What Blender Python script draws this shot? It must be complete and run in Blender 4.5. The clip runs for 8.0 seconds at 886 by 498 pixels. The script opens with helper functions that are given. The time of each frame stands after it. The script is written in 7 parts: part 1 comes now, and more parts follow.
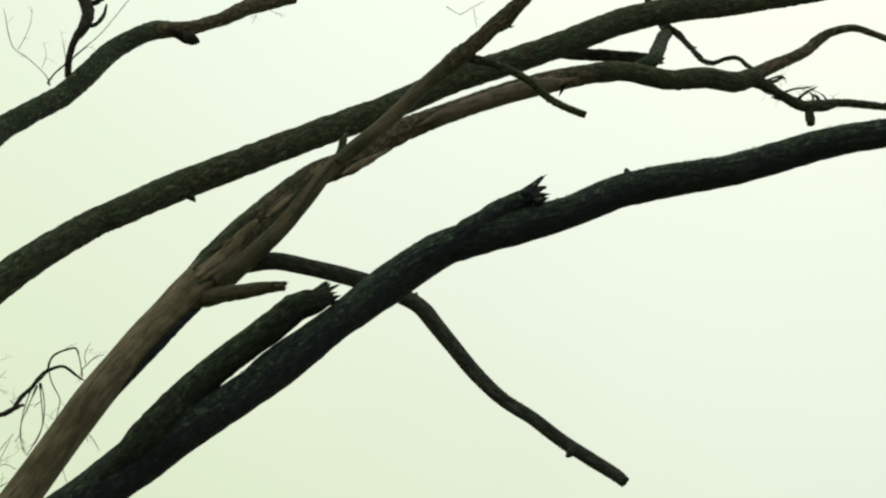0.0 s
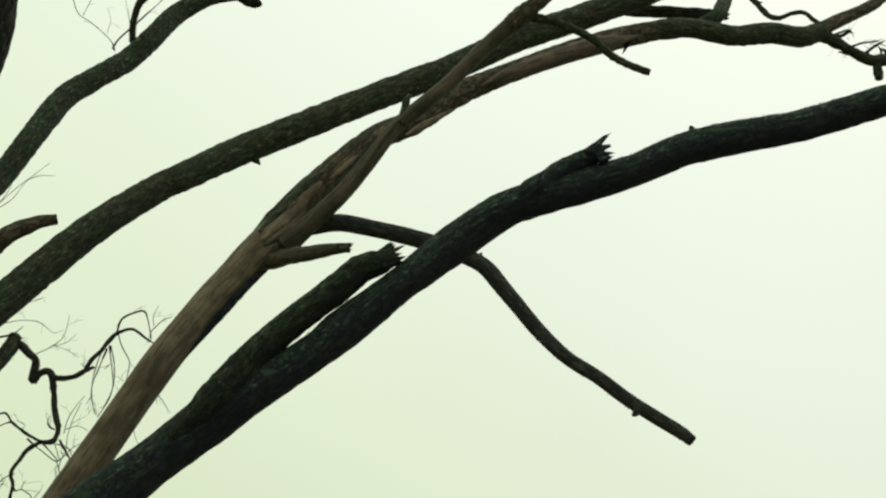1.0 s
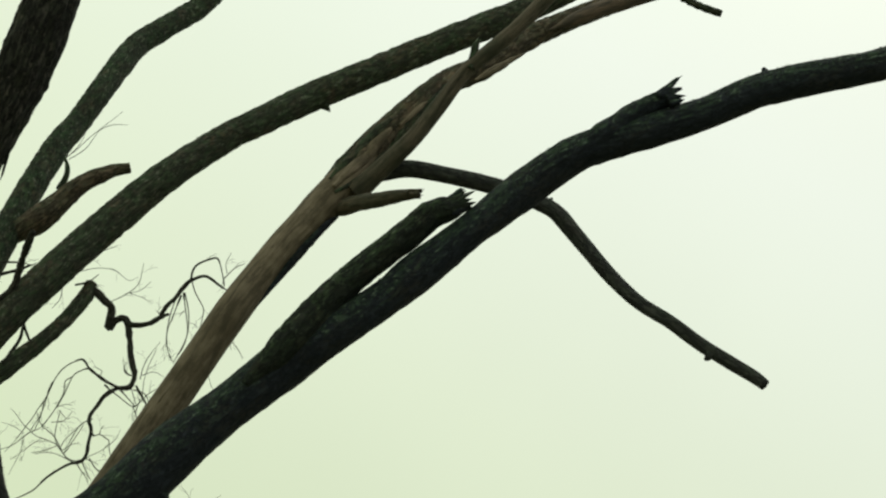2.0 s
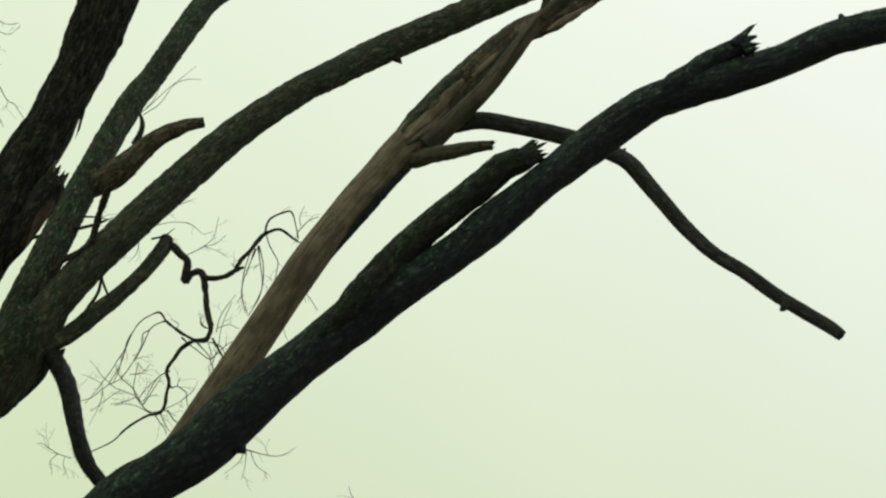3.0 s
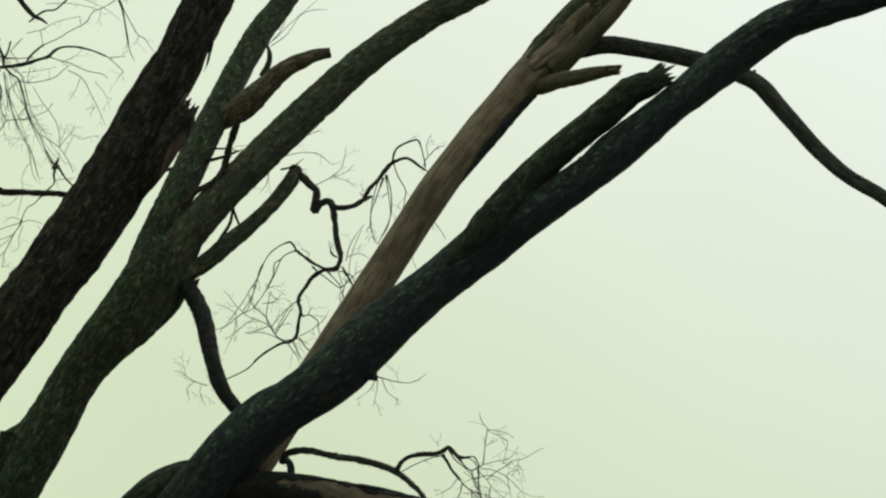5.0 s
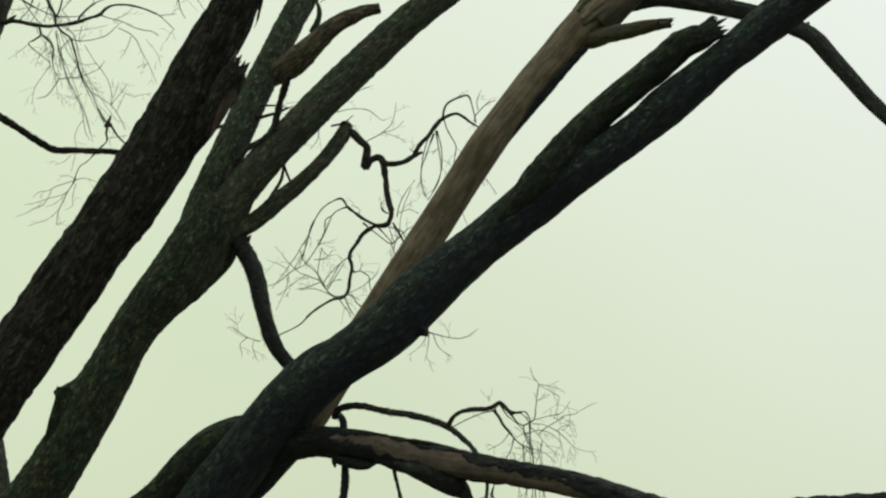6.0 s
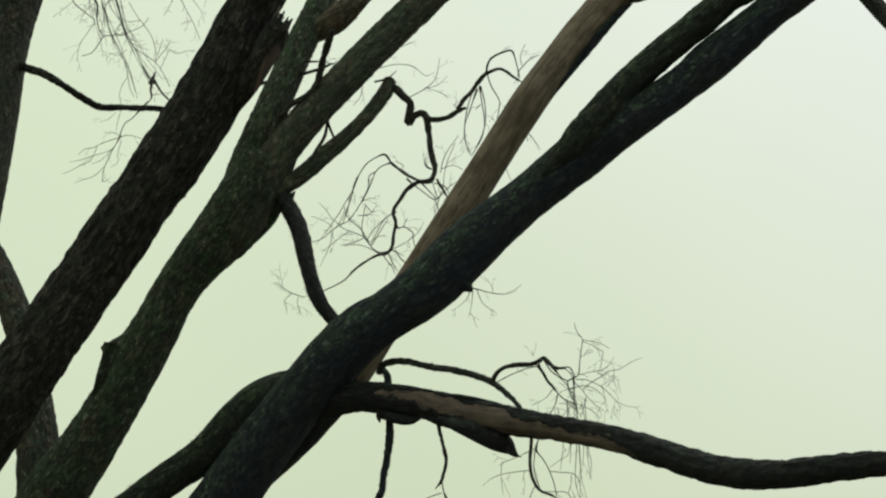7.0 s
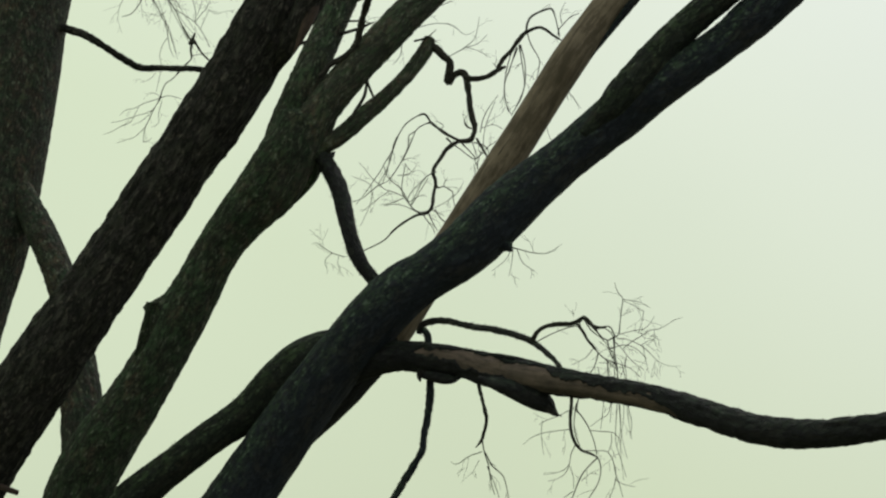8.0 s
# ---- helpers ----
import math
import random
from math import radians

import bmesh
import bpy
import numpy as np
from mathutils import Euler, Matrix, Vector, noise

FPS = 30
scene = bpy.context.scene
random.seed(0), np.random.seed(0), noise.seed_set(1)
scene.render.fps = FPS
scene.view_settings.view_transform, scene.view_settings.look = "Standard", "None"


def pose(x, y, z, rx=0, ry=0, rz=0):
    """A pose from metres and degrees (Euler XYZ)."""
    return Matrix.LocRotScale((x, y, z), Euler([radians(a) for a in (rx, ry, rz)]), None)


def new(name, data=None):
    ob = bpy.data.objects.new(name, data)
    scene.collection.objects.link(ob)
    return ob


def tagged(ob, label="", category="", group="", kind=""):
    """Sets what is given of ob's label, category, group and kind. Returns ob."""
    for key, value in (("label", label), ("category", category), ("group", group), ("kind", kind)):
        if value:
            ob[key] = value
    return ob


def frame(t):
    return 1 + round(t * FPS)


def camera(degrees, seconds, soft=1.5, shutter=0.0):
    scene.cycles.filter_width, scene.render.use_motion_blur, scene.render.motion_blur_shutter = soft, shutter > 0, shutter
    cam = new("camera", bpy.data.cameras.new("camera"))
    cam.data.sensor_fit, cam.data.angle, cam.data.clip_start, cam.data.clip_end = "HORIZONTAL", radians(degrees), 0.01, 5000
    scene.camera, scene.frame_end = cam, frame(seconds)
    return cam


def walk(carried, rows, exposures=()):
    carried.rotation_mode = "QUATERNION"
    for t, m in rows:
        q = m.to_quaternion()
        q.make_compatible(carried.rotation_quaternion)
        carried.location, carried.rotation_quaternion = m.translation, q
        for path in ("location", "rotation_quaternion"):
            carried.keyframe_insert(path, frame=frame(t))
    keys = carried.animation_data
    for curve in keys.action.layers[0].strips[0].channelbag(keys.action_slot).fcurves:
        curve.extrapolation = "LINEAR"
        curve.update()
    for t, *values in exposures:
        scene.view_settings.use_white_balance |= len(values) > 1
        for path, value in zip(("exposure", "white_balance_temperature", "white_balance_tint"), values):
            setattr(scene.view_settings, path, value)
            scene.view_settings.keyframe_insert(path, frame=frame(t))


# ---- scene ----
# ---- camera: it stands on one spot and turns down and to the left ----
cam = camera(32.0, 8.0, soft=2.3)
EYE = (0.0, 0.0, 1.6)
TURNS = [
    (0.0, 116.023, 2.337, -10.233),
    (0.5, 115.418, 2.116, -9.060),
    (1.0, 114.640, 1.822, -7.837),
    (1.5, 113.810, 1.527, -6.662),
    (2.0, 112.687, 1.172, -5.270),
    (2.2, 112.304, 1.071, -4.737),
    (3.3, 110.461, 0.342, -1.855),
    (3.5, 110.161, 0.254, -1.344),
    (4.0, 109.643, -0.004, -0.002),
    (4.5, 108.977, -0.210, 1.016),
    (4.7, 108.678, -0.275, 1.487),
    (5.8, 106.989, -0.651, 3.474),
    (6.0, 106.594, -0.697, 3.944),
    (6.5, 105.776, -0.888, 4.668),
    (7.0, 104.930, -1.015, 5.539),
    (7.5, 104.193, -1.151, 6.305),
    (8.0, 103.403, -1.263, 7.006),
]
walk(cam, [(t, pose(*EYE, rx, ry, rz)) for t, rx, ry, rz in TURNS],
     exposures=[(0.0, 0.04, 6800, 4.5), (8.0, 0.0, 6360, 14.5)])

# ---- light: a bright overcast sky, brighter towards the east ----
SUN_HEIGHT, SUN_TURN = 48.0, 35.0
world = bpy.data.worlds.new("overcast_sky")
scene.world = world
world.use_nodes = True
wn, wl = world.node_tree.nodes, world.node_tree.links
wn.clear()
w_out = wn.new("ShaderNodeOutputWorld")
w_coord = wn.new("ShaderNodeTexCoord")
w_sky = wn.new("ShaderNodeTexSky")
w_sky.sky_type, w_sky.sun_disc = "NISHITA", False
w_sky.sun_elevation, w_sky.sun_rotation = radians(SUN_HEIGHT), radians(SUN_TURN)
w_sky.air_density, w_sky.dust_density = 1.0, 6.0
w_blue = wn.new("ShaderNodeBackground")
w_blue.inputs["Strength"].default_value = 0.006
wl.new(w_sky.outputs["Color"], w_blue.inputs["Color"])
# cloud deck: brighter overhead, mottled; greener west, whiter east, partly imitating lens tint
w_axes = wn.new("ShaderNodeSeparateXYZ")
wl.new(w_coord.outputs["Generated"], w_axes.inputs["Vector"])
w_noise = wn.new("ShaderNodeTexNoise")
w_noise.inputs["Scale"].default_value = 3.0
w_noise.inputs["Detail"].default_value = 3.0
wl.new(w_coord.outputs["Generated"], w_noise.inputs["Vector"])
w_side = wn.new("ShaderNodeMapRange")
w_side.inputs["From Min"].default_value, w_side.inputs["From Max"].default_value = 0.13, 0.93
w_lean = wn.new("ShaderNodeMath")
w_lean.operation = "MULTIPLY_ADD"
w_lean.inputs[1].default_value = 1.5
wl.new(w_axes.outputs["Z"], w_lean.inputs[0])
wl.new(w_axes.outputs["X"], w_lean.inputs[2])
wl.new(w_lean.outputs["Value"], w_side.inputs["Value"])
w_ramp = wn.new("ShaderNodeValToRGB")
w_ramp.color_ramp.elements[0].color = (0.866, 1.0, 0.685, 1)
w_ramp.color_ramp.elements[1].color = (0.919, 1.0, 0.918, 1)
w_ramp.color_ramp.elements.new(0.5).color = (0.894, 1.0, 0.785, 1)
wl.new(w_side.outputs["Result"], w_ramp.inputs["Fac"])
w_up = wn.new("ShaderNodeMath")
w_up.operation = "MULTIPLY_ADD"
w_up.inputs[1].default_value, w_up.inputs[2].default_value = 0.24, 0.633
w_high = wn.new("ShaderNodeMath")
w_high.operation = "MAXIMUM"
w_high.inputs[1].default_value = 0.0
wl.new(w_axes.outputs["Z"], w_high.inputs[0])
wl.new(w_high.outputs["Value"], w_up.inputs[0])
w_sum = wn.new("ShaderNodeMath")
w_sum.operation = "MULTIPLY_ADD"
w_sum.inputs[1].default_value = 0.08
wl.new(w_noise.outputs["Fac"], w_sum.inputs[0])
wl.new(w_up.outputs["Value"], w_sum.inputs[2])
w_east = wn.new("ShaderNodeMath")
w_east.operation = "MULTIPLY_ADD"
w_east.inputs[1].default_value = 0.06
wl.new(w_side.outputs["Result"], w_east.inputs[0])
wl.new(w_sum.outputs["Value"], w_east.inputs[2])
w_cloud = wn.new("ShaderNodeBackground")
wl.new(w_east.outputs["Value"], w_cloud.inputs["Strength"])
wl.new(w_ramp.outputs["Color"], w_cloud.inputs["Color"])
w_add = wn.new("ShaderNodeAddShader")
wl.new(w_blue.outputs["Background"], w_add.inputs[0])
wl.new(w_cloud.outputs["Background"], w_add.inputs[1])
wl.new(w_add.outputs["Shader"], w_out.inputs["Surface"])

sun = new("sun", bpy.data.lights.new("sun", "SUN"))
sun.data.energy, sun.data.angle, sun.data.color = 0.5, radians(25), (1.0, 0.97, 0.9)
sun.rotation_euler = (radians(90 - SUN_HEIGHT), 0, radians(180 - SUN_TURN))


# ---- materials ----
def material(name):
    m = bpy.data.materials.new(name)
    m.use_nodes = True
    return m, m.node_tree.nodes, m.node_tree.links, m.node_tree.nodes["Principled BSDF"]


def scaled(nodes, links, source, x, y, z):
    mp = nodes.new("ShaderNodeMapping")
    mp.inputs["Scale"].default_value = (x, y, z)
    links.new(source, mp.inputs["Vector"])
    return mp.outputs["Vector"]


def noise_tex(nodes, links, vector, scale, detail=6.0, rough=0.6):
    n = nodes.new("ShaderNodeTexNoise")
    n.inputs["Scale"].default_value, n.inputs["Detail"].default_value, n.inputs["Roughness"].default_value = scale, detail, rough
    links.new(vector, n.inputs["Vector"])
    return n.outputs["Fac"]


def ramp(nodes, links, fac, *stops):
    r = nodes.new("ShaderNodeValToRGB")
    while len(r.color_ramp.elements) < len(stops):
        r.color_ramp.elements.new(0.5)
    for e, (p, c) in zip(r.color_ramp.elements, stops):
        e.position, e.color = p, (*c, 1) if len(c) == 3 else c
    links.new(fac, r.inputs["Fac"])
    return r.outputs["Color"]


def mixed(nodes, links, fac, a, b):
    m = nodes.new("ShaderNodeMix")
    m.data_type = "RGBA"
    links.new(fac, m.inputs["Factor"])
    for side, value in (("A", a), ("B", b)):
        socket = [s for s in m.inputs if s.name == side and s.type == "RGBA"][0]
        if isinstance(value, tuple):
            socket.default_value = (*value, 1)
        else:
            links.new(value, socket)
    return [s for s in m.outputs if s.type == "RGBA"][0]


def bark_material(name, dark, light, warm, moss, fleck, plate, stretch, relief, rough=0.9, shy=0.35, band=(-0.05, 0.75)):
    """Bark in plates with cracks between them, warm and mossy patches and pale flecks of lichen.
    shy: share of moss and lichen on the underside, kept darker partly as painted shade."""
    m, nodes, links, bsdf = material(name)
    at = nodes.new("ShaderNodeAttribute")
    at.attribute_name = "bark"
    place = at.outputs["Vector"]
    along = scaled(nodes, links, place, 1, 1, stretch)
    warp = nodes.new("ShaderNodeTexNoise")
    warp.inputs["Scale"].default_value, warp.inputs["Detail"].default_value = plate * 0.45, 5
    links.new(along, warp.inputs["Vector"])
    shift = nodes.new("ShaderNodeVectorMath")
    shift.operation = "MULTIPLY_ADD"
    shift.inputs[1].default_value = (2.6 / plate,) * 3
    links.new(warp.outputs["Color"], shift.inputs[0])
    links.new(along, shift.inputs[2])
    # long meandering fissures
    fissure = noise_tex(nodes, links, shift.outputs["Vector"], plate * 0.7, 4, 0.6)
    off = nodes.new("ShaderNodeMath")
    off.operation = "SUBTRACT"
    off.inputs[1].default_value = 0.5
    links.new(fissure, off.inputs[0])
    away = nodes.new("ShaderNodeMath")
    away.operation = "ABSOLUTE"
    links.new(off.outputs["Value"], away.inputs[0])
    crack = ramp(nodes, links, away.outputs["Value"], (0.0, (0, 0, 0)), (0.07, (1, 1, 1)))
    cells = nodes.new("ShaderNodeTexVoronoi")
    cells.inputs["Scale"].default_value = plate * 0.8
    links.new(shift.outputs["Vector"], cells.inputs["Vector"])
    pick = nodes.new("ShaderNodeSeparateColor")
    links.new(cells.outputs["Color"], pick.inputs["Color"])
    grain = noise_tex(nodes, links, scaled(nodes, links, place, 1, 1, 0.35), 90, 8, 0.7)
    tone = ramp(nodes, links, grain, (0.22, dark), (0.85, tuple(0.75 * c for c in light)))
    broad = noise_tex(nodes, links, scaled(nodes, links, place, 1, 1, 0.6), 8, 6, 0.62)
    tone = mixed(nodes, links, ramp(nodes, links, broad, (0.47, (0, 0, 0)), (0.60, (0.75, 0.75, 0.75))), tone, warm)
    # plates that stand out paler, some more than others
    plates = noise_tex(nodes, links, scaled(nodes, links, place, 1, 1, stretch), plate * 0.9, 4, 0.6)
    tone = mixed(nodes, links, ramp(nodes, links, pick.outputs["Red"], (0.55, (0, 0, 0)), (1.0, (0.6, 0.6, 0.6))), tone, light)
    tone = mixed(nodes, links, ramp(nodes, links, plates, (0.56, (0, 0, 0)), (0.64, (0.9, 0.9, 0.9))), tone, tuple(1.1 * c for c in light))
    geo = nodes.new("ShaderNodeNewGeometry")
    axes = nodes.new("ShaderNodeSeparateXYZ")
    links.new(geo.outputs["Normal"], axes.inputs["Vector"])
    # paler growth on upward sides only; undersides left dark, partly painting their shade
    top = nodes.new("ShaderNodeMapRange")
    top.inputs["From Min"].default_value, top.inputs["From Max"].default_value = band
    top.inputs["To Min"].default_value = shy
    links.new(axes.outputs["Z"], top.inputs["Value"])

    def grown_lit_side(mask):
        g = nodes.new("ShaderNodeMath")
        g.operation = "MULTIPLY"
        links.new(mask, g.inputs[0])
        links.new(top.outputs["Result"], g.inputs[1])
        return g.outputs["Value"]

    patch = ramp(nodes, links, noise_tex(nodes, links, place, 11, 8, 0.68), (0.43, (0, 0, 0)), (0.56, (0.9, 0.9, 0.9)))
    tone = mixed(nodes, links, grown_lit_side(patch), tone, moss)
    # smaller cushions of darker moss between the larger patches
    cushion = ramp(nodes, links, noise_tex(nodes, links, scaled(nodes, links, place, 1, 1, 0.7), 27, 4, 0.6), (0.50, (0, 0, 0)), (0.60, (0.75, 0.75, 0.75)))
    tone = mixed(nodes, links, grown_lit_side(cushion), tone, tuple(0.55 * c for c in moss))
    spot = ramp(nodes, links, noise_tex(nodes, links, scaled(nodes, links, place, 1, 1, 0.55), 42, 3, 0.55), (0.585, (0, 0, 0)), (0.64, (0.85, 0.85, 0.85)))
    tone = mixed(nodes, links, grown_lit_side(spot), tone, fleck)
    gap = mixed(nodes, links, crack, tuple(0.75 * c for c in dark), tone)
    links.new(gap, bsdf.inputs["Base Color"])
    bsdf.inputs["Roughness"].default_value = rough
    bsdf.inputs["Specular IOR Level"].default_value = 0.2
    height = nodes.new("ShaderNodeMath")
    height.operation = "MULTIPLY_ADD"
    height.inputs[1].default_value = 0.7
    links.new(grain, height.inputs[0])
    links.new(crack, height.inputs[2])
    bump = nodes.new("ShaderNodeBump")
    bump.inputs["Strength"].default_value, bump.inputs["Distance"].default_value = 1.0, relief * 0.5
    links.new(height.outputs["Value"], bump.inputs["Height"])
    links.new(bump.outputs["Normal"], bsdf.inputs["Normal"])
    return m


def wood_material(name, dark, light, stain, rough=0.8):
    """Weathered bare wood: long fibres, checks along the grain and grey stains."""
    m, nodes, links, bsdf = material(name)
    at = nodes.new("ShaderNodeAttribute")
    at.attribute_name = "bark"
    fibre = noise_tex(nodes, links, scaled(nodes, links, at.outputs["Vector"], 1, 1, 0.05), 80, 5, 0.6)
    check = noise_tex(nodes, links, scaled(nodes, links, at.outputs["Vector"], 1, 1, 0.12), 38, 5, 0.6)
    broad = noise_tex(nodes, links, at.outputs["Vector"], 6, 5)
    tone = ramp(nodes, links, fibre, (0.2, dark), (0.8, light))
    tone = mixed(nodes, links, ramp(nodes, links, broad, (0.42, (0, 0, 0)), (0.68, (0.8, 0.8, 0.8))), tone, stain)
    mottle = noise_tex(nodes, links, scaled(nodes, links, at.outputs["Vector"], 1, 1, 0.22), 24, 6, 0.7)
    tone = mixed(nodes, links, ramp(nodes, links, mottle, (0.46, (0, 0, 0)), (0.60, (0.75, 0.75, 0.75))), tone, tuple(0.7 * c for c in stain))
    line = ramp(nodes, links, check, (0.30, (0, 0, 0)), (0.40, (1, 1, 1)))
    tone = mixed(nodes, links, line, tuple(0.45 * c for c in dark), tone)
    links.new(tone, bsdf.inputs["Base Color"])
    bsdf.inputs["Roughness"].default_value = rough
    bsdf.inputs["Specular IOR Level"].default_value = 0.3
    height = nodes.new("ShaderNodeMath")
    height.operation = "ADD"
    links.new(fibre, height.inputs[0])
    links.new(line, height.inputs[1])
    bump = nodes.new("ShaderNodeBump")
    bump.inputs["Strength"].default_value, bump.inputs["Distance"].default_value = 0.8, 0.0015
    links.new(height.outputs["Value"], bump.inputs["Height"])
    links.new(bump.outputs["Normal"], bsdf.inputs["Normal"])
    return m


# pale plates and flecks here partly stand in for highlights on the ridges
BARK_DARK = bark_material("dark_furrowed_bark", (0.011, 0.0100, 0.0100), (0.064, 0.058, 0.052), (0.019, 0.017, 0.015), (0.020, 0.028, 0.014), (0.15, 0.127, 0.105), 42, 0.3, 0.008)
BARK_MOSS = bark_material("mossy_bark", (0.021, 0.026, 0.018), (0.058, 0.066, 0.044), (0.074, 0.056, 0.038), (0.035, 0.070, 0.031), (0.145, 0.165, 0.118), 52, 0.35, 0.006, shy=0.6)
# brown flakes are bark; the lighter tone overall also imitates lens haze
BARK_FLAKE_HAZE = bark_material("brown_mossy_flaking_hazed_bark", (0.032, 0.034, 0.026), (0.080, 0.077, 0.056), (0.090, 0.063, 0.042), (0.040, 0.070, 0.035), (0.135, 0.145, 0.108), 42, 0.25, 0.004, shy=0.65)
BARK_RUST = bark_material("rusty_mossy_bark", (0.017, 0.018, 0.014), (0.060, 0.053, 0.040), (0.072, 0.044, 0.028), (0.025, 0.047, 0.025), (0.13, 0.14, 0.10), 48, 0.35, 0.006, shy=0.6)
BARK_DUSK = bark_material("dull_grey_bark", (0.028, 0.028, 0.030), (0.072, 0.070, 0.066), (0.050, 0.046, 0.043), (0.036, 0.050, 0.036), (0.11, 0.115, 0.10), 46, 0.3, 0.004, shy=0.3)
# blue-black base paints in the shaded underside and the lens's blue fringe
BARK_BLUE = bark_material("dark_blue_lichened_bark", (0.012, 0.0155, 0.025), (0.025, 0.029, 0.041), (0.030, 0.028, 0.028), (0.034, 0.060, 0.036), (0.100, 0.138, 0.100), 42, 0.45, 0.005, 0.75, 0.02, (-0.42, 0.20))
BARK_DARK_MOSS = bark_material("dark_mossy_bark", (0.011, 0.014, 0.013), (0.027, 0.031, 0.026), (0.030, 0.026, 0.020), (0.036, 0.060, 0.027), (0.10, 0.13, 0.08), 42, 0.4, 0.005, 0.8, 0.15, (-0.35, 0.30))
# near-black tone that also paints shade on limb_h and the foot of limb_g
BARK_BLACK = bark_material("black_bark", (0.009, 0.009, 0.012), (0.017, 0.017, 0.018), (0.015, 0.013, 0.013), (0.020, 0.030, 0.020), (0.05, 0.055, 0.045), 42, 0.35, 0.005, 0.8, 0.1)
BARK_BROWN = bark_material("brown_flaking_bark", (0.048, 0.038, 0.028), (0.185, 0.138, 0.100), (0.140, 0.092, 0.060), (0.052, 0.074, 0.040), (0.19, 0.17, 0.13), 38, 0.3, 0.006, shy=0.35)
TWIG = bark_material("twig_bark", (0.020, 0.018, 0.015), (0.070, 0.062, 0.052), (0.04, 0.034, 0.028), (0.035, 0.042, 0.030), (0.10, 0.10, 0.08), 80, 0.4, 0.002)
WOOD_GREY = wood_material("weathered_grey_wood", (0.108, 0.084, 0.058), (0.262, 0.205, 0.149), (0.084, 0.064, 0.041))
WOOD_DIM = wood_material("weathered_brown_wood", (0.050, 0.040, 0.028), (0.140, 0.108, 0.079), (0.036, 0.037, 0.022))
WOOD_TAN = wood_material("tan_bare_wood", (0.068, 0.046, 0.031), (0.150, 0.104, 0.071), (0.046, 0.038, 0.026))
WOOD_BROWN = wood_material("peeled_brown_wood", (0.068, 0.049, 0.040), (0.17, 0.125, 0.098), (0.048, 0.037, 0.031))
WOOD_RED = wood_material("torn_red_wood", (0.028, 0.018, 0.013), (0.080, 0.050, 0.036), (0.022, 0.015, 0.012))



def tuft_material(name, low, high):
    m, nodes, links, bsdf = material(name)
    geo = nodes.new("ShaderNodeNewGeometry")
    links.new(ramp(nodes, links, geo.outputs["Random Per Island"], (0.0, low), (1.0, high)), bsdf.inputs["Base Color"])
    bsdf.inputs["Roughness"].default_value = 1.0
    bsdf.inputs["Specular IOR Level"].default_value = 0.1
    return m


TUFTS = {"moss": tuft_material("moss_tufts", (0.016, 0.022, 0.012), (0.060, 0.080, 0.040)),
         "dark": tuft_material("lichen_tufts", (0.014, 0.014, 0.011), (0.062, 0.058, 0.044))}

# assumed grass, made paler so its bounce lifts the limbs' undersides
GRASS, _n, _l, _b = material("unseen_grass")
_c = _n.new("ShaderNodeTexCoord")
_f = noise_tex(_n, _l, _c.outputs["Object"], 0.35, 8, 0.7)
_l.new(ramp(_n, _l, _f, (0.3, (0.070, 0.080, 0.044)), (0.55, (0.115, 0.125, 0.070)), (0.75, (0.19, 0.165, 0.110))), _b.inputs["Base Color"])
_b.inputs["Roughness"].default_value = 1.0


# ---- shapes ----
def lattice(i, j, k, seed):
    """A fixed random number from 0 to 1 for each corner of a grid."""
    h = (i * 374761393 + j * 668265263 + k * 1440662683 + seed * 1274126177) & 0xFFFFFFFF
    h = ((h ^ (h >> 13)) * 1274126177) & 0xFFFFFFFF
    h = ((h ^ (h >> 16)) * 2246822519) & 0xFFFFFFFF
    return ((h ^ (h >> 15)) & 0xFFFF) / 65535.0


def smooth_noise(p, seed):
    """Noise from -1 to 1 at each row of p."""
    base = np.floor(p).astype(np.int64)
    f = p - base
    f = f * f * (3 - 2 * f)
    total = np.zeros(len(p))
    for dx in (0, 1):
        for dy in (0, 1):
            for dz in (0, 1):
                w = (f[:, 0] if dx else 1 - f[:, 0]) * (f[:, 1] if dy else 1 - f[:, 1]) * (f[:, 2] if dz else 1 - f[:, 2])
                total += w * lattice(base[:, 0] + dx, base[:, 1] + dy, base[:, 2] + dz, seed)
    return total * 2 - 1


def spline(pts, step):
    """A smooth line with its radius through points (x, y, z, r), about one row for each step."""
    p = np.array(pts, float)
    p = np.vstack([2 * p[0] - p[1], p, 2 * p[-1] - p[-2]])
    p[[0, -1], 3] = p[[1, -2], 3]
    rows = []
    for k in range(1, len(p) - 2):
        a, b, c, d = p[k - 1], p[k], p[k + 1], p[k + 2]
        la, lb, lc = (max(np.linalg.norm(v[:3]), 1e-4) ** 0.5 for v in (b - a, c - b, d - c))
        m1 = lb * ((b - a) / la - (c - a) / (la + lb) + (c - b) / lb)
        m2 = lb * ((c - b) / lb - (d - b) / (lb + lc) + (d - c) / lc)
        n = max(2, int(np.linalg.norm((c - b)[:3]) / step))
        t = np.linspace(0, 1, n, endpoint=False)[:, None]
        rows.append((2 * t**3 - 3 * t**2 + 1) * b + (t**3 - 2 * t**2 + t) * m1 + (3 * t**2 - 2 * t**3) * c + (t**3 - t**2) * m2)
    rows.append(p[-2][None])
    line = np.vstack(rows)
    line[:, 3] = np.maximum(line[:, 3] * np.where(line[:, 3] < 0.0065, 0.62, 1.0), 0.0008)
    return line


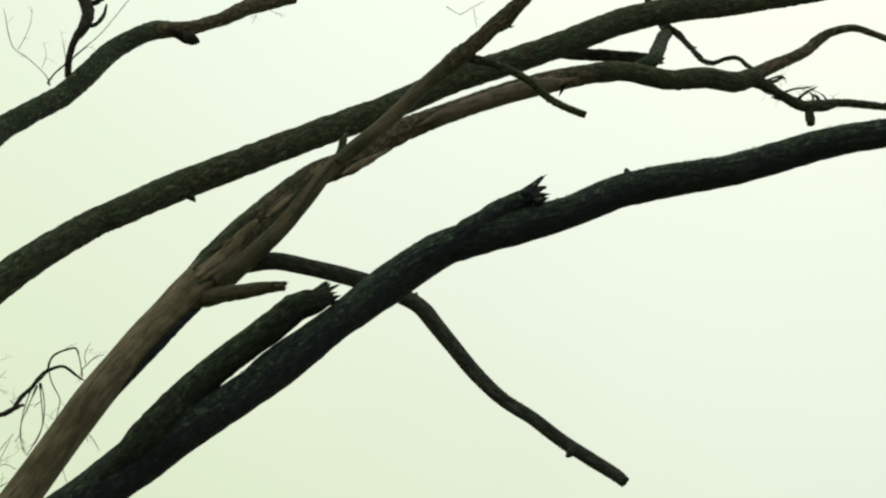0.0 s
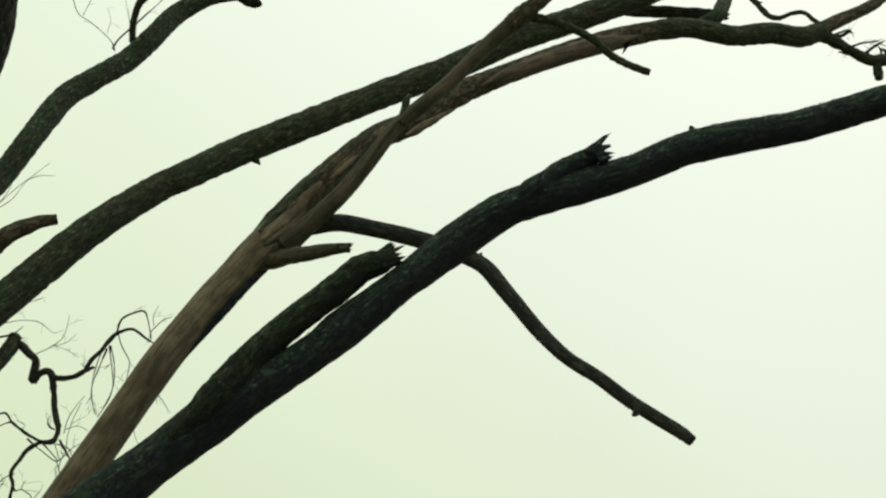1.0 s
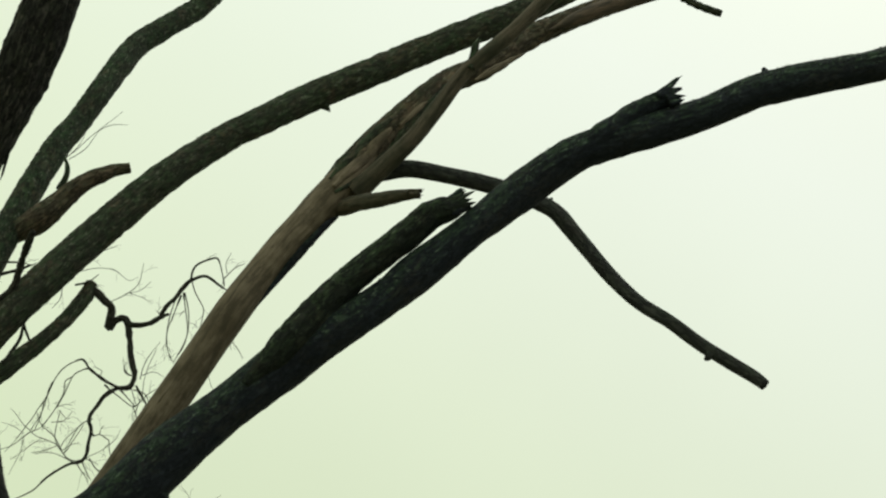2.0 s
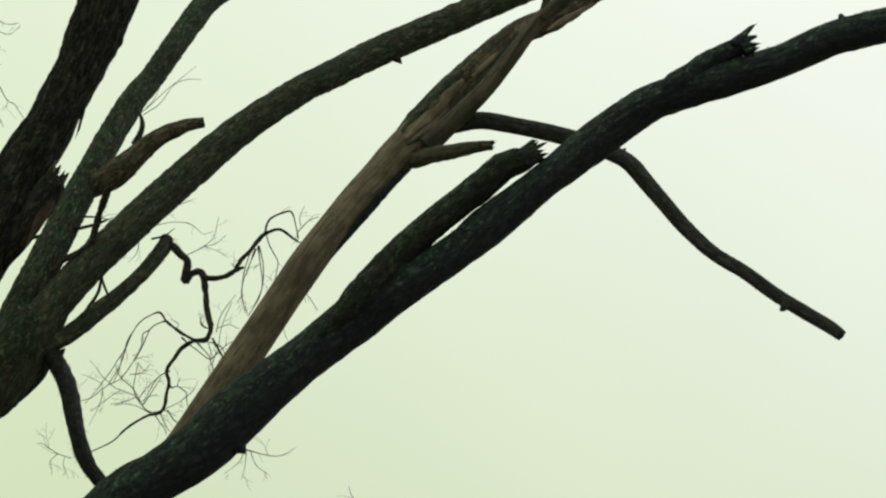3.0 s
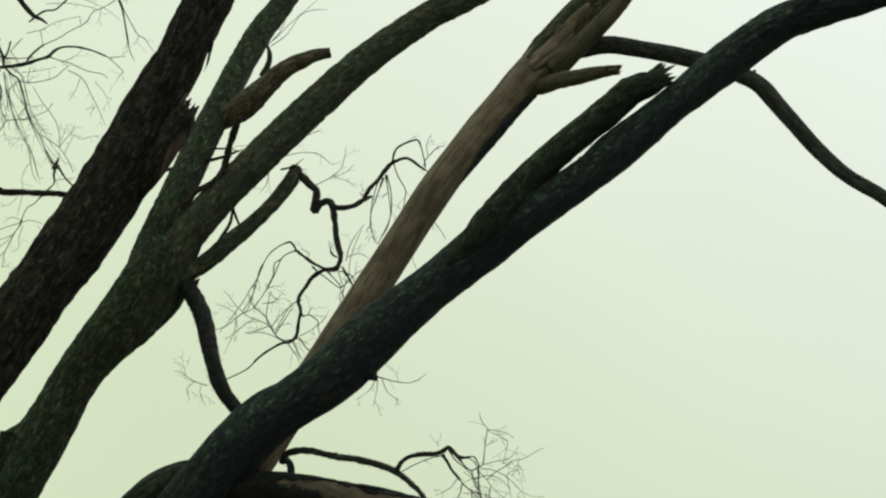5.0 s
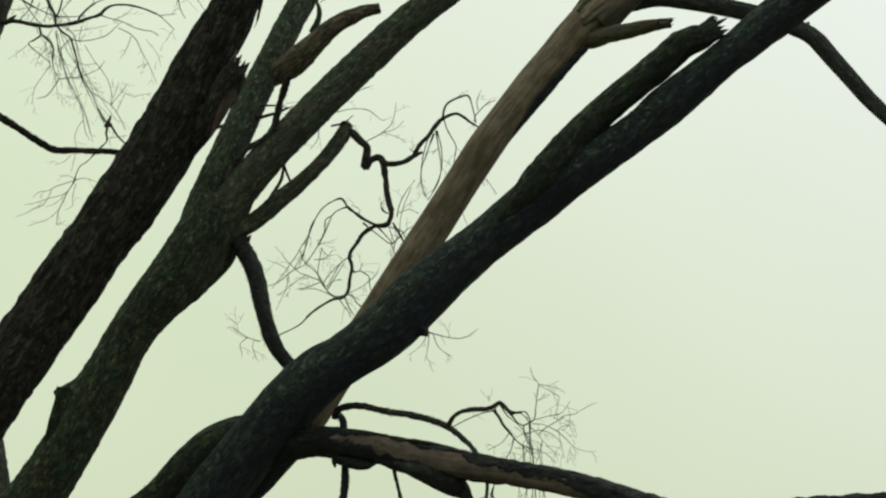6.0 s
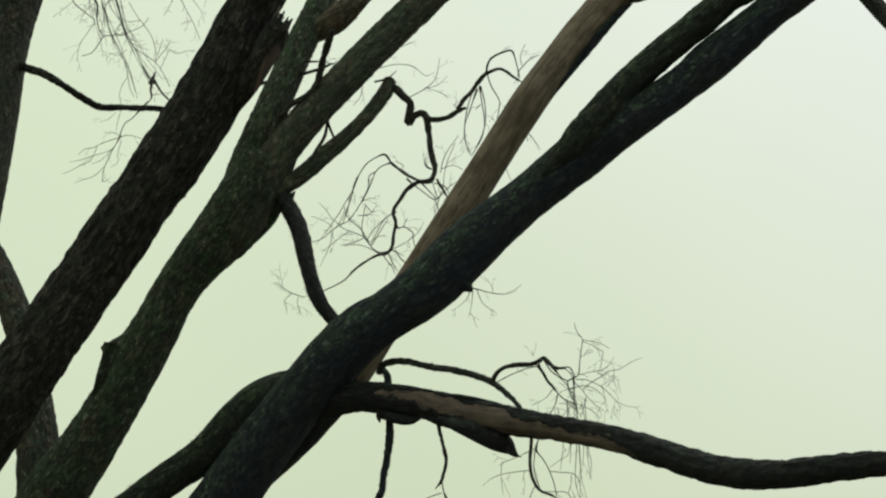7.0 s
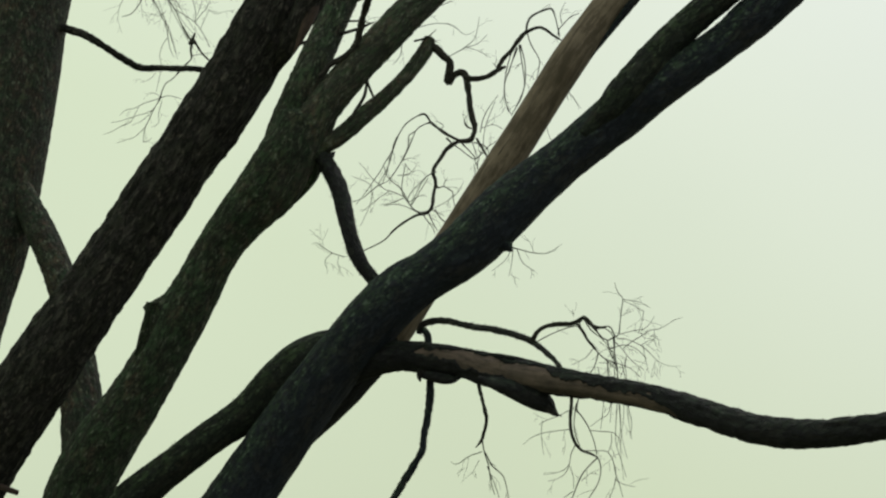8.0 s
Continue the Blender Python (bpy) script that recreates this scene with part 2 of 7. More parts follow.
RELIEF = {  # lumps as a share of the radius; then ridge depth, ridges per metre round and along
    "furrow": (0.025, 0.015, 24, 6),
    "moss": (0.032, 0.0065, 30, 12),
    "wet": (0.026, 0.005, 26, 7),
    "bare": (0.016, 0.004, 30, 2.5),
    "twig": (0.16, 0.006, 55, 45),
    "plain": (0.08, 0.002, 40, 20),
}


def tube(pts, seed, style, end, bare=()):
    """Vertices, faces and unrolled bark places of a tapered, lumpy, ridged limb through pts."""
    big = max(p[3] for p in pts)
    cell = 0.009 if big > 0.02 else 0.012 if big > 0.008 else 0.02
    seg = int(min(104, max(7 if big < 0.012 else 14, 2 * math.pi * big / cell)))
    line = spline(pts, cell)
    at, r = line[:, :3], line[:, 3]
    go = np.gradient(at, axis=0)
    go /= np.linalg.norm(go, axis=1)[:, None] + 1e-12
    s = np.concatenate([[0], np.cumsum(np.linalg.norm(np.diff(at, axis=0), axis=1))])
    side = np.cross(go[0], (0.1, 1.0, 0.2))
    u = np.zeros_like(at)
    for k in range(len(at)):
        side = side - go[k] * side.dot(go[k])
        side /= np.linalg.norm(side) + 1e-12
        u[k] = side
    v = np.cross(go, u)
    ang = np.linspace(0, 2 * math.pi, seg, endpoint=False)
    n = len(at)
    ring = np.stack([np.tile(np.cos(ang), n), np.tile(np.sin(ang), n)], 1)
    share = s / s[-1]
    open_at = np.zeros(n)
    if bare:
        # the bark leaves an open, ragged strip between two angles along part of the length
        where = [row[0] for row in bare]
        lo = np.interp(share, where, [radians(row[1]) for row in bare])
        hi = np.interp(share, where, [radians(row[2]) for row in bare])
        saw = np.column_stack([s * 14, np.zeros(n), np.zeros(n) + 0.5])
        live = (share > where[0]) & (share < where[-1])
        lo = lo + 0.35 * smooth_noise(saw, seed + 41) + 0.15 * smooth_noise(saw * 4, seed + 42)
        hi = hi + 0.35 * smooth_noise(saw, seed + 43) + 0.15 * smooth_noise(saw * 4, seed + 44)
        open_at = np.where(live, np.maximum(hi - lo, 0.0), 0.0)
        turn = np.linspace(0, 1, seg)
        wrap = hi[:, None] + (2 * math.pi - open_at[:, None]) * turn[None]
        ring = np.stack([np.cos(wrap).ravel(), np.sin(wrap).ravel()], 1)
    lump, depth, freq, along = RELIEF[style]
    rr = np.repeat(r, seg)
    flat = np.column_stack([rr * ring[:, 0], rr * ring[:, 1], np.repeat(s, seg)]) + (seed * 3.17, seed * 1.31, seed * 2.03)
    wide = 1.0 / (2.2 * big)
    swell = lump * (smooth_noise(flat * (wide, wide, wide * 0.8), seed) + 0.5 * smooth_noise(flat * wide * 2.3, seed + 7))
    bend = smooth_noise(flat * (9, 9, 5), seed + 3)[:, None] * (0.35, 0.35, 0.0)
    ridge = 1 - np.abs(smooth_noise(flat * (freq, freq, along) + bend, seed + 11)) * 2
    fine = smooth_noise(flat * (freq * 2.6, freq * 2.6, along * 2.4), seed + 17)
    rise = rr * swell + np.minimum(depth, (0.22 if style == "twig" else 0.12) * rr) * (0.7 * ridge + 0.6 * fine - 0.45)
    out = (rr + rise)[:, None]
    if bare:
        rim = np.zeros((n, seg), bool)
        rim[:, [0, -1]] = True
        out = np.where((rim & (open_at[:, None] > 0)).reshape(-1, 1), rr[:, None] * 0.9, out)
    body = np.repeat(at, seg, 0) + out * (ring[:, :1] * np.repeat(u, seg, 0) + ring[:, 1:] * np.repeat(v, seg, 0))
    rnd = np.random.RandomState(seed * 13 + 5)
    tip = at[-1] + go[-1] * r[-1] * 0.8
    if end == "broken":
        teeth = np.convolve(np.tile(rnd.rand(seg) ** 2, 3), (0.25, 0.5, 0.25), "same")[seg:2 * seg]
        body[-seg:] += go[-1] * (teeth * 2.4 * r[-1])[:, None]
        tip = at[-1] - go[-1] * r[-1] * 0.4
    elif end == "cut":
        body[-seg:] += go[-1] * (rnd.rand(seg) * 0.15 * r[-1])[:, None]
        tip = at[-1] + go[-1] * r[-1] * 0.12
    verts = np.vstack([body, at[:1], tip[None]])
    place = np.vstack([flat, flat[:1], flat[-1:]])
    i = np.arange((n - 1) * seg).reshape(n - 1, seg)
    quads = np.stack([i, np.roll(i, -1, 1), np.roll(i, -1, 1) + seg, i + seg], 2).reshape(-1, 4)
    if bare:
        quads = quads[~(((np.arange(len(quads)) % seg) == seg - 1) & np.repeat(open_at[:-1] > 0, seg))]
    first = [(j, n * seg, (j + 1) % seg) for j in range(seg)]
    last = [((n - 1) * seg + j, (n - 1) * seg + (j + 1) % seg, n * seg + 1) for j in range(seg)]
    # winding: outside faces out
    return verts, [tuple(q[::-1]) for q in quads.tolist()], [f[::-1] for f in first + last], place


def side_twigs(pts, count, seed):
    """Short crooked twiglets that leave a twig along its length, forking once."""
    rnd = random.Random(seed * 31 + 7)
    line = spline(pts, 0.01)
    made = []
    for _ in range(count):
        k = rnd.randrange(len(line) // 4, max(len(line) // 4 + 1, len(line) - 2))
        p = Vector(line[k, :3])
        d = (Vector(line[min(k + 2, len(line) - 1), :3]) - Vector(line[max(k - 2, 0), :3])).normalized()
        turn = rnd.choice((-1, 1)) * rnd.uniform(0.5, 1.1)
        d = Matrix.Rotation(turn, 3, "Y") @ d + Vector((0, rnd.uniform(-0.4, 0.4), 0))
        length = rnd.uniform(0.04, 0.13)
        r = min(line[k, 3] * 0.7, 0.0026)
        run = [(*p, r)]
        for j in range(4):
            d = (d + Vector((rnd.uniform(-0.4, 0.4), rnd.uniform(-0.3, 0.3), rnd.uniform(-0.45, 0.3)))).normalized()
            p = p + d * length / 4
            run.append((*p, r * (0.85 - 0.17 * j)))
            if j == 1 and rnd.random() < 0.7:
                q, e = p.copy(), (Matrix.Rotation(-turn, 3, "Y") @ d).normalized()
                made.append([(*q, r * 0.6), (*(q + e * length * 0.2), r * 0.5), (*(q + e * length * 0.35 + Vector((0, 0, -0.006))), r * 0.3)])
        made.append(run)
    return made


def limb(name, parent, mat, pts, seed=1, style="plain", end="taper", side=0, label="", bare=(), fuzz=()):
    """One limb, branch, stub or twig as a mesh of its own under parent."""
    runs = [pts] + (side_twigs(pts, side, seed) if side else [])
    verts, faces, place, total = [], [], [], 0
    for k, run in enumerate(runs):
        v, quads, tris, q = tube(run, seed + 100 * k, style if k == 0 else "plain", end if k == 0 else "taper", bare if k == 0 else ())
        faces += [tuple(i + total for i in f) for f in quads + tris]
        verts.append(v)
        place.append(q)
        total += len(v)
    verts, place = np.vstack(verts), np.vstack(place)
    me = bpy.data.meshes.new(name)
    me.from_pydata(verts.tolist(), [], faces)
    at = me.attributes.new("bark", "FLOAT_VECTOR", "POINT")
    at.data.foreach_set("vector", place.astype(np.float32).ravel())
    me.polygons.foreach_set("use_smooth", np.ones(len(me.polygons), bool))
    me.materials.append(mat)
    me.update()
    ob = new(name, me)
    ob.parent = parent
    if label:
        tagged(ob, label)
    if fuzz:
        moss_fringe(ob, pts, seed, *fuzz)
    return ob


def moss_fringe(parent, pts, seed, sort, per_metre, length, lowest, widen):
    """Short tufts of moss and lichen that stand off a limb, down to a lowest tilt of its side."""
    rnd = np.random.RandomState(seed * 7 + 1)
    line = spline(pts, 0.01)
    at, r = line[:, :3], line[:, 3] * widen
    go = np.gradient(at, axis=0)
    go /= np.linalg.norm(go, axis=1)[:, None] + 1e-12
    total = np.linalg.norm(np.diff(at, axis=0), axis=1).sum()
    n = int(total * per_metre)
    k = rnd.randint(0, len(at) - 1, n)
    u = np.cross(go[k], (0.1, 1.0, 0.2))
    u /= np.linalg.norm(u, axis=1)[:, None]
    v = np.cross(go[k], u)
    turn = rnd.rand(n, 1) * 2 * math.pi
    out = np.cos(turn) * u + np.sin(turn) * v
    # tufts grow in patches
    keep = (out[:, 2] > lowest) & (smooth_noise(at[k] * 9 + out * 0.6, seed + 5) > -0.25)
    k, out = k[keep], out[keep]
    n = len(k)
    foot = at[k] + go[k] * rnd.uniform(-0.01, 0.01, (n, 1)) + out * r[k][:, None] * 0.97
    tip = foot + (out + rnd.uniform(-0.7, 0.7, (n, 3))) * length * rnd.uniform(0.35, 1.0, (n, 1))
    wide = np.cross(out, rnd.uniform(-1, 1, (n, 3)))
    wide *= 0.0022 / (np.linalg.norm(wide, axis=1)[:, None] + 1e-9)
    verts = np.stack([foot - wide, foot + wide, tip], 1).reshape(-1, 3)
    me = bpy.data.meshes.new("moss")
    me.from_pydata(verts.tolist(), [], np.arange(3 * n).reshape(-1, 3).tolist())
    me.materials.append(TUFTS[sort])
    ob = new("moss", me)
    ob.parent = parent
    tagged(ob, "short tufts of moss and lichen", kind="stuff")
    return ob


# ---- ground: out of view, added for the trees to stand on ----
def ground_sheet():
    bm = bmesh.new()
    rings = [0.0, 2, 4, 7, 10, 14, 20, 30, 45, 70, 110, 180, 300, 600, 1200, 2500]
    rows = []
    for r in rings[1:]:
        rows.append([bm.verts.new((r * math.cos(a * math.pi / 24), 8 + r * math.sin(a * math.pi / 24),
                                   0.12 * noise.noise((r * math.cos(a * math.pi / 24) * 0.15, r * math.sin(a * math.pi / 24) * 0.15, 0)) - 0.05)) for a in range(48)])
    mid = bm.verts.new((0, 8, -0.05))
    for a in range(48):
        bm.faces.new((mid, rows[0][a], rows[0][(a + 1) % 48]))
        for lo, hi in zip(rows, rows[1:]):
            bm.faces.new((lo[a], hi[a], hi[(a + 1) % 48], lo[(a + 1) % 48]))
    me = bpy.data.meshes.new("ground")
    bm.to_mesh(me)
    bm.free()
    me.materials.append(GRASS)
    return tagged(new("ground", me), "unseen grass added under the trees", "ground", kind="structure")


ground_sheet()

# ---- the trees ----
# limbs are given in half metres from the foot of their tree
HALF = 0.5
BASE_A, BASE_B = (-2.04, 4.20, 0.0), (-1.705, 4.50, 0.0)
tree_a = new("leaning_tree")
tree_a.location, tree_a.scale = BASE_A, (HALF, HALF, HALF)
tagged(tree_a, "leaning tree stem with dark furrowed bark and a torn stub", "tree", "bare trees")
stem_a = limb("stem", tree_a, BARK_DARK, [(-0.010, -0.020, -0.300, 0.5200), (0.015, -0.010, 0.200, 0.4200), (0.025, 0.000, 0.750, 0.3650), (0.031, 0.000, 1.365, 0.3366), (0.015, 0.000, 2.217, 0.2912), (0.065, -0.050, 3.021, 0.2568), (0.272, -0.100, 3.620, 0.2227), (0.453, -0.161, 3.962, 0.2070), (0.807, -0.321, 4.439, 0.1956), (1.080, -0.407, 4.809, 0.1793), (1.309, -0.481, 5.115, 0.1741), (1.611, -0.582, 5.533, 0.1733), (1.907, -0.684, 5.941, 0.1771), (2.101, -0.762, 6.259, 0.1690), (2.218, -0.824, 6.521, 0.1381), (2.344, -0.876, 6.729, 0.1310), (2.417, -0.913, 6.878, 0.1238), (2.495, -0.950, 7.028, 0.1286), (2.617, -1.024, 7.329, 0.1520), (2.759, -1.137, 7.787, 0.1407), (2.803, -1.348, 8.621, 0.1237)], seed=1, style='furrow', fuzz=('dark', 1200, 0.01, -1.0, 1.0), label='dark deeply furrowed leaning tree stem')
limb("broken_stub", stem_a, BARK_DARK, [(2.155, -0.724, 6.013, 0.0179), (2.255, -0.835, 6.137, 0.0531), (2.339, -0.885, 6.279, 0.0679), (2.389, -0.906, 6.363, 0.0710), (2.421, -0.925, 6.416, 0.0621), (2.435, -0.931, 6.443, 0.0473)], seed=2, style='furrow', end='broken', label='torn stub with reddish inner wood')
limb("splinter", stem_a, WOOD_RED, [(2.308, -0.914, 6.062, 0.0058), (2.352, -0.914, 6.175, 0.0234), (2.396, -0.914, 6.290, 0.0324), (2.425, -0.914, 6.373, 0.0236), (2.439, -0.914, 6.424, 0.0119)], seed=3, style='bare', end='broken', label='reddish torn wood')
limb("splinter", stem_a, BARK_DARK, [(2.410, -0.933, 6.417, 0.0133), (2.413, -0.933, 6.468, 0.0089), (2.397, -0.933, 6.523, 0.0015)], seed=4)
limb("splinter", stem_a, BARK_DARK, [(2.425, -0.933, 6.426, 0.0118), (2.453, -0.933, 6.439, 0.0074), (2.493, -0.933, 6.452, 0.0015)], seed=5)
limb("splinter", stem_a, BARK_DARK, [(2.420, -0.933, 6.417, 0.0118), (2.434, -0.933, 6.455, 0.0074), (2.457, -0.933, 6.481, 0.0015)], seed=6)
limb("splinter", stem_a, BARK_DARK, [(2.541, -0.899, 6.853, 0.0106), (2.530, -0.899, 6.779, 0.0076), (2.519, -0.899, 6.720, 0.0060), (2.507, -0.899, 6.681, 0.0015)], seed=7)
limb("splinter", stem_a, BARK_DARK, [(2.210, -0.781, 6.223, 0.0121), (2.244, -0.781, 6.287, 0.0060), (2.265, -0.781, 6.351, 0.0031)], seed=8)
limb("broken_stub", stem_a, WOOD_RED, [(0.630, -0.259, 3.838, 0.0185), (0.689, -0.259, 3.820, 0.0170), (0.732, -0.259, 3.808, 0.0154)], seed=9, end='cut', label='short brown snapped twig')

tree_b = new("old_tree")
tree_b.location, tree_b.scale = BASE_B, (HALF, HALF, HALF)
tagged(tree_b, "old leafless many-stemmed tree with mossy, broken and barkless limbs", "tree", "bare trees")
stem_b = limb("stem", tree_b, BARK_MOSS, [(0.020, 0.080, -0.300, 0.5600), (0.010, 0.060, 0.200, 0.4700), (0.005, 0.030, 0.800, 0.4100), (0.000, 0.010, 1.250, 0.3700), (0.001, 0.000, 1.693, 0.3363), (-0.021, 0.000, 2.333, 0.2443), (-0.002, 0.000, 3.125, 0.2127), (0.040, 0.000, 3.584, 0.1949), (0.081, -0.007, 3.844, 0.1893), (0.194, -0.016, 4.102, 0.1900), (0.396, -0.027, 4.419, 0.1635), (0.587, -0.040, 4.762, 0.1523), (0.698, -0.048, 4.994, 0.1546), (0.776, -0.053, 5.147, 0.1445), (0.850, -0.058, 5.304, 0.1380), (0.935, -0.064, 5.445, 0.1434), (1.059, -0.070, 5.606, 0.1593), (1.160, -0.075, 5.737, 0.1733), (1.277, -0.082, 5.924, 0.1806), (1.375, -0.090, 6.157, 0.1569)], seed=10, style='moss', fuzz=('moss', 1500, 0.011, -1.0, 1.0), label='thick mossy grey-green tree stem')
limb_b1 = limb("limb", tree_b, BARK_MOSS, [(1.227, -0.079, 5.836, 0.1353), (1.298, -0.062, 6.149, 0.1295), (1.377, -0.068, 6.404, 0.1090), (1.494, 0.113, 6.888, 0.1001), (1.603, 0.328, 7.356, 0.0909), (1.752, 0.600, 7.919, 0.0892), (1.865, 0.772, 8.225, 0.0835), (1.965, 0.890, 8.490, 0.0850), (2.072, 1.097, 8.845, 0.0896), (2.175, 1.280, 9.138, 0.0900), (2.385, 1.494, 9.453, 0.0864), (2.570, 1.684, 9.714, 0.0886), (2.724, 1.804, 9.979, 0.0860), (2.922, 2.043, 10.403, 0.0843), (3.141, 2.174, 10.660, 0.0765), (3.277, 2.320, 10.820, 0.0802), (3.459, 2.405, 10.898, 0.0639), (3.615, 2.479, 10.990, 0.0521), (3.864, 2.603, 11.191, 0.0555), (4.069, 2.710, 11.392, 0.0667), (4.497, 2.904, 11.665, 0.0448)], seed=11, style='moss', fuzz=('dark', 900, 0.009, -1.0, 1.0), label='mossy limb thinning to a crooked bare end')
limb("broken_stub", limb_b1, BARK_DARK, [(3.373, 2.240, 10.769, 0.0290), (3.460, 2.282, 10.763, 0.0486), (3.529, 2.310, 10.752, 0.0559), (3.582, 2.333, 10.749, 0.0488), (3.617, 2.344, 10.741, 0.0269)], seed=12, style='moss')
limb("bark_scar", limb_b1, BARK_BROWN, [(3.196, 2.196, 10.702, 0.0191), (3.303, 2.259, 10.775, 0.0580), (3.459, 2.331, 10.849, 0.0683), (3.614, 2.405, 10.940, 0.0591), (3.860, 2.528, 11.139, 0.0628), (4.065, 2.634, 11.339, 0.0739), (4.489, 2.827, 11.610, 0.0524)], seed=13, style='moss', label='brown bark on the crooked end')
limb_b2 = limb("limb", tree_b, BARK_FLAKE_HAZE, [(1.012, -0.066, 5.472, 0.0967), (1.189, -0.073, 5.712, 0.1593), (1.331, -0.080, 5.982, 0.1565), (1.507, -0.087, 6.253, 0.1131), (1.647, -0.052, 6.460, 0.1058), (1.922, 0.054, 6.828, 0.1083), (2.247, 0.190, 7.251, 0.1097), (2.587, 0.271, 7.623, 0.1026), (2.948, 0.401, 7.961, 0.0975), (3.061, 0.423, 8.036, 0.0966), (3.427, 0.547, 8.312, 0.1033), (3.812, 0.618, 8.547, 0.1016), (4.215, 0.690, 8.789, 0.1017), (4.636, 0.765, 9.034, 0.1020), (5.076, 0.841, 9.290, 0.1022), (5.537, 0.923, 9.595, 0.1069), (6.017, 1.002, 9.842, 0.1025), (6.520, 1.085, 10.122, 0.1049), (7.047, 1.171, 10.432, 0.1075), (7.588, 1.254, 10.653, 0.1073), (8.170, 1.397, 10.865, 0.1026), (8.961, 1.570, 11.163, 0.0908), (11.127, 1.998, 12.037, 0.0600)], seed=14, style='moss', fuzz=('dark', 900, 0.009, -1.0, 1.0), label='long arching mossy limb')
limb("knot", limb_b2, BARK_FLAKE_HAZE, [(3.526, 0.567, 8.333, 0.0431), (3.567, 0.567, 8.286, 0.0293), (3.591, 0.567, 8.261, 0.0176), (3.607, 0.567, 8.240, 0.0058)], seed=15, style='moss')
limb("knot", stem_b, BARK_MOSS, [(0.721, -0.015, 5.061, 0.1242), (0.631, -0.015, 5.019, 0.1104), (0.557, -0.015, 4.998, 0.0829), (0.498, -0.015, 4.994, 0.0622), (0.458, -0.015, 4.998, 0.0432), (0.436, -0.015, 5.001, 0.0294)], seed=16, style='moss')
limb("knot", stem_b, BARK_MOSS, [(1.373, 0.002, 5.983, 0.0846), (1.422, 0.000, 5.920, 0.0668), (1.424, 0.011, 5.847, 0.0492), (1.362, 0.026, 5.750, 0.0351), (1.267, 0.033, 5.645, 0.0211), (1.160, 0.037, 5.532, 0.0070)], seed=450, style='moss')
limb("knot", stem_b, BARK_MOSS, [(0.660, -0.551, 4.920, 0.0463), (0.637, -0.539, 4.820, 0.0430), (0.605, -0.531, 4.723, 0.0331), (0.564, -0.528, 4.625, 0.0132)], seed=451, style='moss')
stub_b = limb("broken_limb", tree_b, BARK_BROWN, [(1.593, 0.234, 7.131, 0.0657), (1.752, 0.198, 7.219, 0.0875), (1.878, 0.192, 7.342, 0.0752), (1.987, 0.206, 7.461, 0.0626), (2.092, 0.216, 7.536, 0.0555), (2.206, 0.227, 7.590, 0.0427), (2.300, 0.235, 7.616, 0.0354)], seed=17, style='moss', end='cut', label='short broken limb with a snapped pale end')
limb("broken_stub", stub_b, BARK_MOSS, [(1.861, 0.218, 7.445, 0.0222), (1.899, 0.225, 7.539, 0.0184), (1.903, 0.226, 7.605, 0.0167), (1.880, 0.228, 7.683, 0.0075)], seed=18)
limb("twig", stub_b, TWIG, [(1.875, 0.280, 7.696, 0.0047), (1.954, 0.226, 7.737, 0.0037), (2.041, 0.167, 7.799, 0.0037), (2.147, 0.114, 7.867, 0.0030), (2.251, 0.072, 7.942, 0.0022)], seed=19)
limb("twig", stub_b, TWIG, [(1.899, 0.274, 7.685, 0.0047), (2.006, 0.252, 7.758, 0.0037), (2.099, 0.203, 7.872, 0.0030), (2.177, 0.167, 7.891, 0.0037), (2.288, 0.114, 7.868, 0.0022)], seed=20)
limb("twig", stub_b, TWIG, [(1.906, 0.262, 7.712, 0.0047), (1.960, 0.299, 7.814, 0.0037), (1.985, 0.351, 7.933, 0.0023)], seed=21)
branch_f = limb("branch", tree_b, BARK_FLAKE_HAZE, [(1.349, -0.082, 5.887, 0.0763), (1.485, -0.071, 5.982, 0.0574), (1.611, -0.066, 6.066, 0.0539), (1.749, -0.020, 6.214, 0.0542), (1.902, 0.033, 6.380, 0.0476), (2.019, 0.086, 6.542, 0.0462), (2.095, 0.133, 6.679, 0.0483), (2.118, 0.160, 6.765, 0.0395)], seed=22, style='moss', end='cut', fuzz=('moss', 800, 0.009, -1.0, 1.0), label='mossy branch with a sawn-looking blunt end')
branch_z = limb("branch", tree_b, TWIG, [(2.078, 0.145, 6.729, 0.0215), (2.150, 0.146, 6.713, 0.0269), (2.208, 0.153, 6.657, 0.0250), (2.251, 0.165, 6.619, 0.0232), (2.250, 0.182, 6.568, 0.0269), (2.237, 0.209, 6.499, 0.0286)], seed=23, style='moss', fuzz=('dark', 900, 0.009, -1.0, 1.0), label='dark zigzag dead branch')
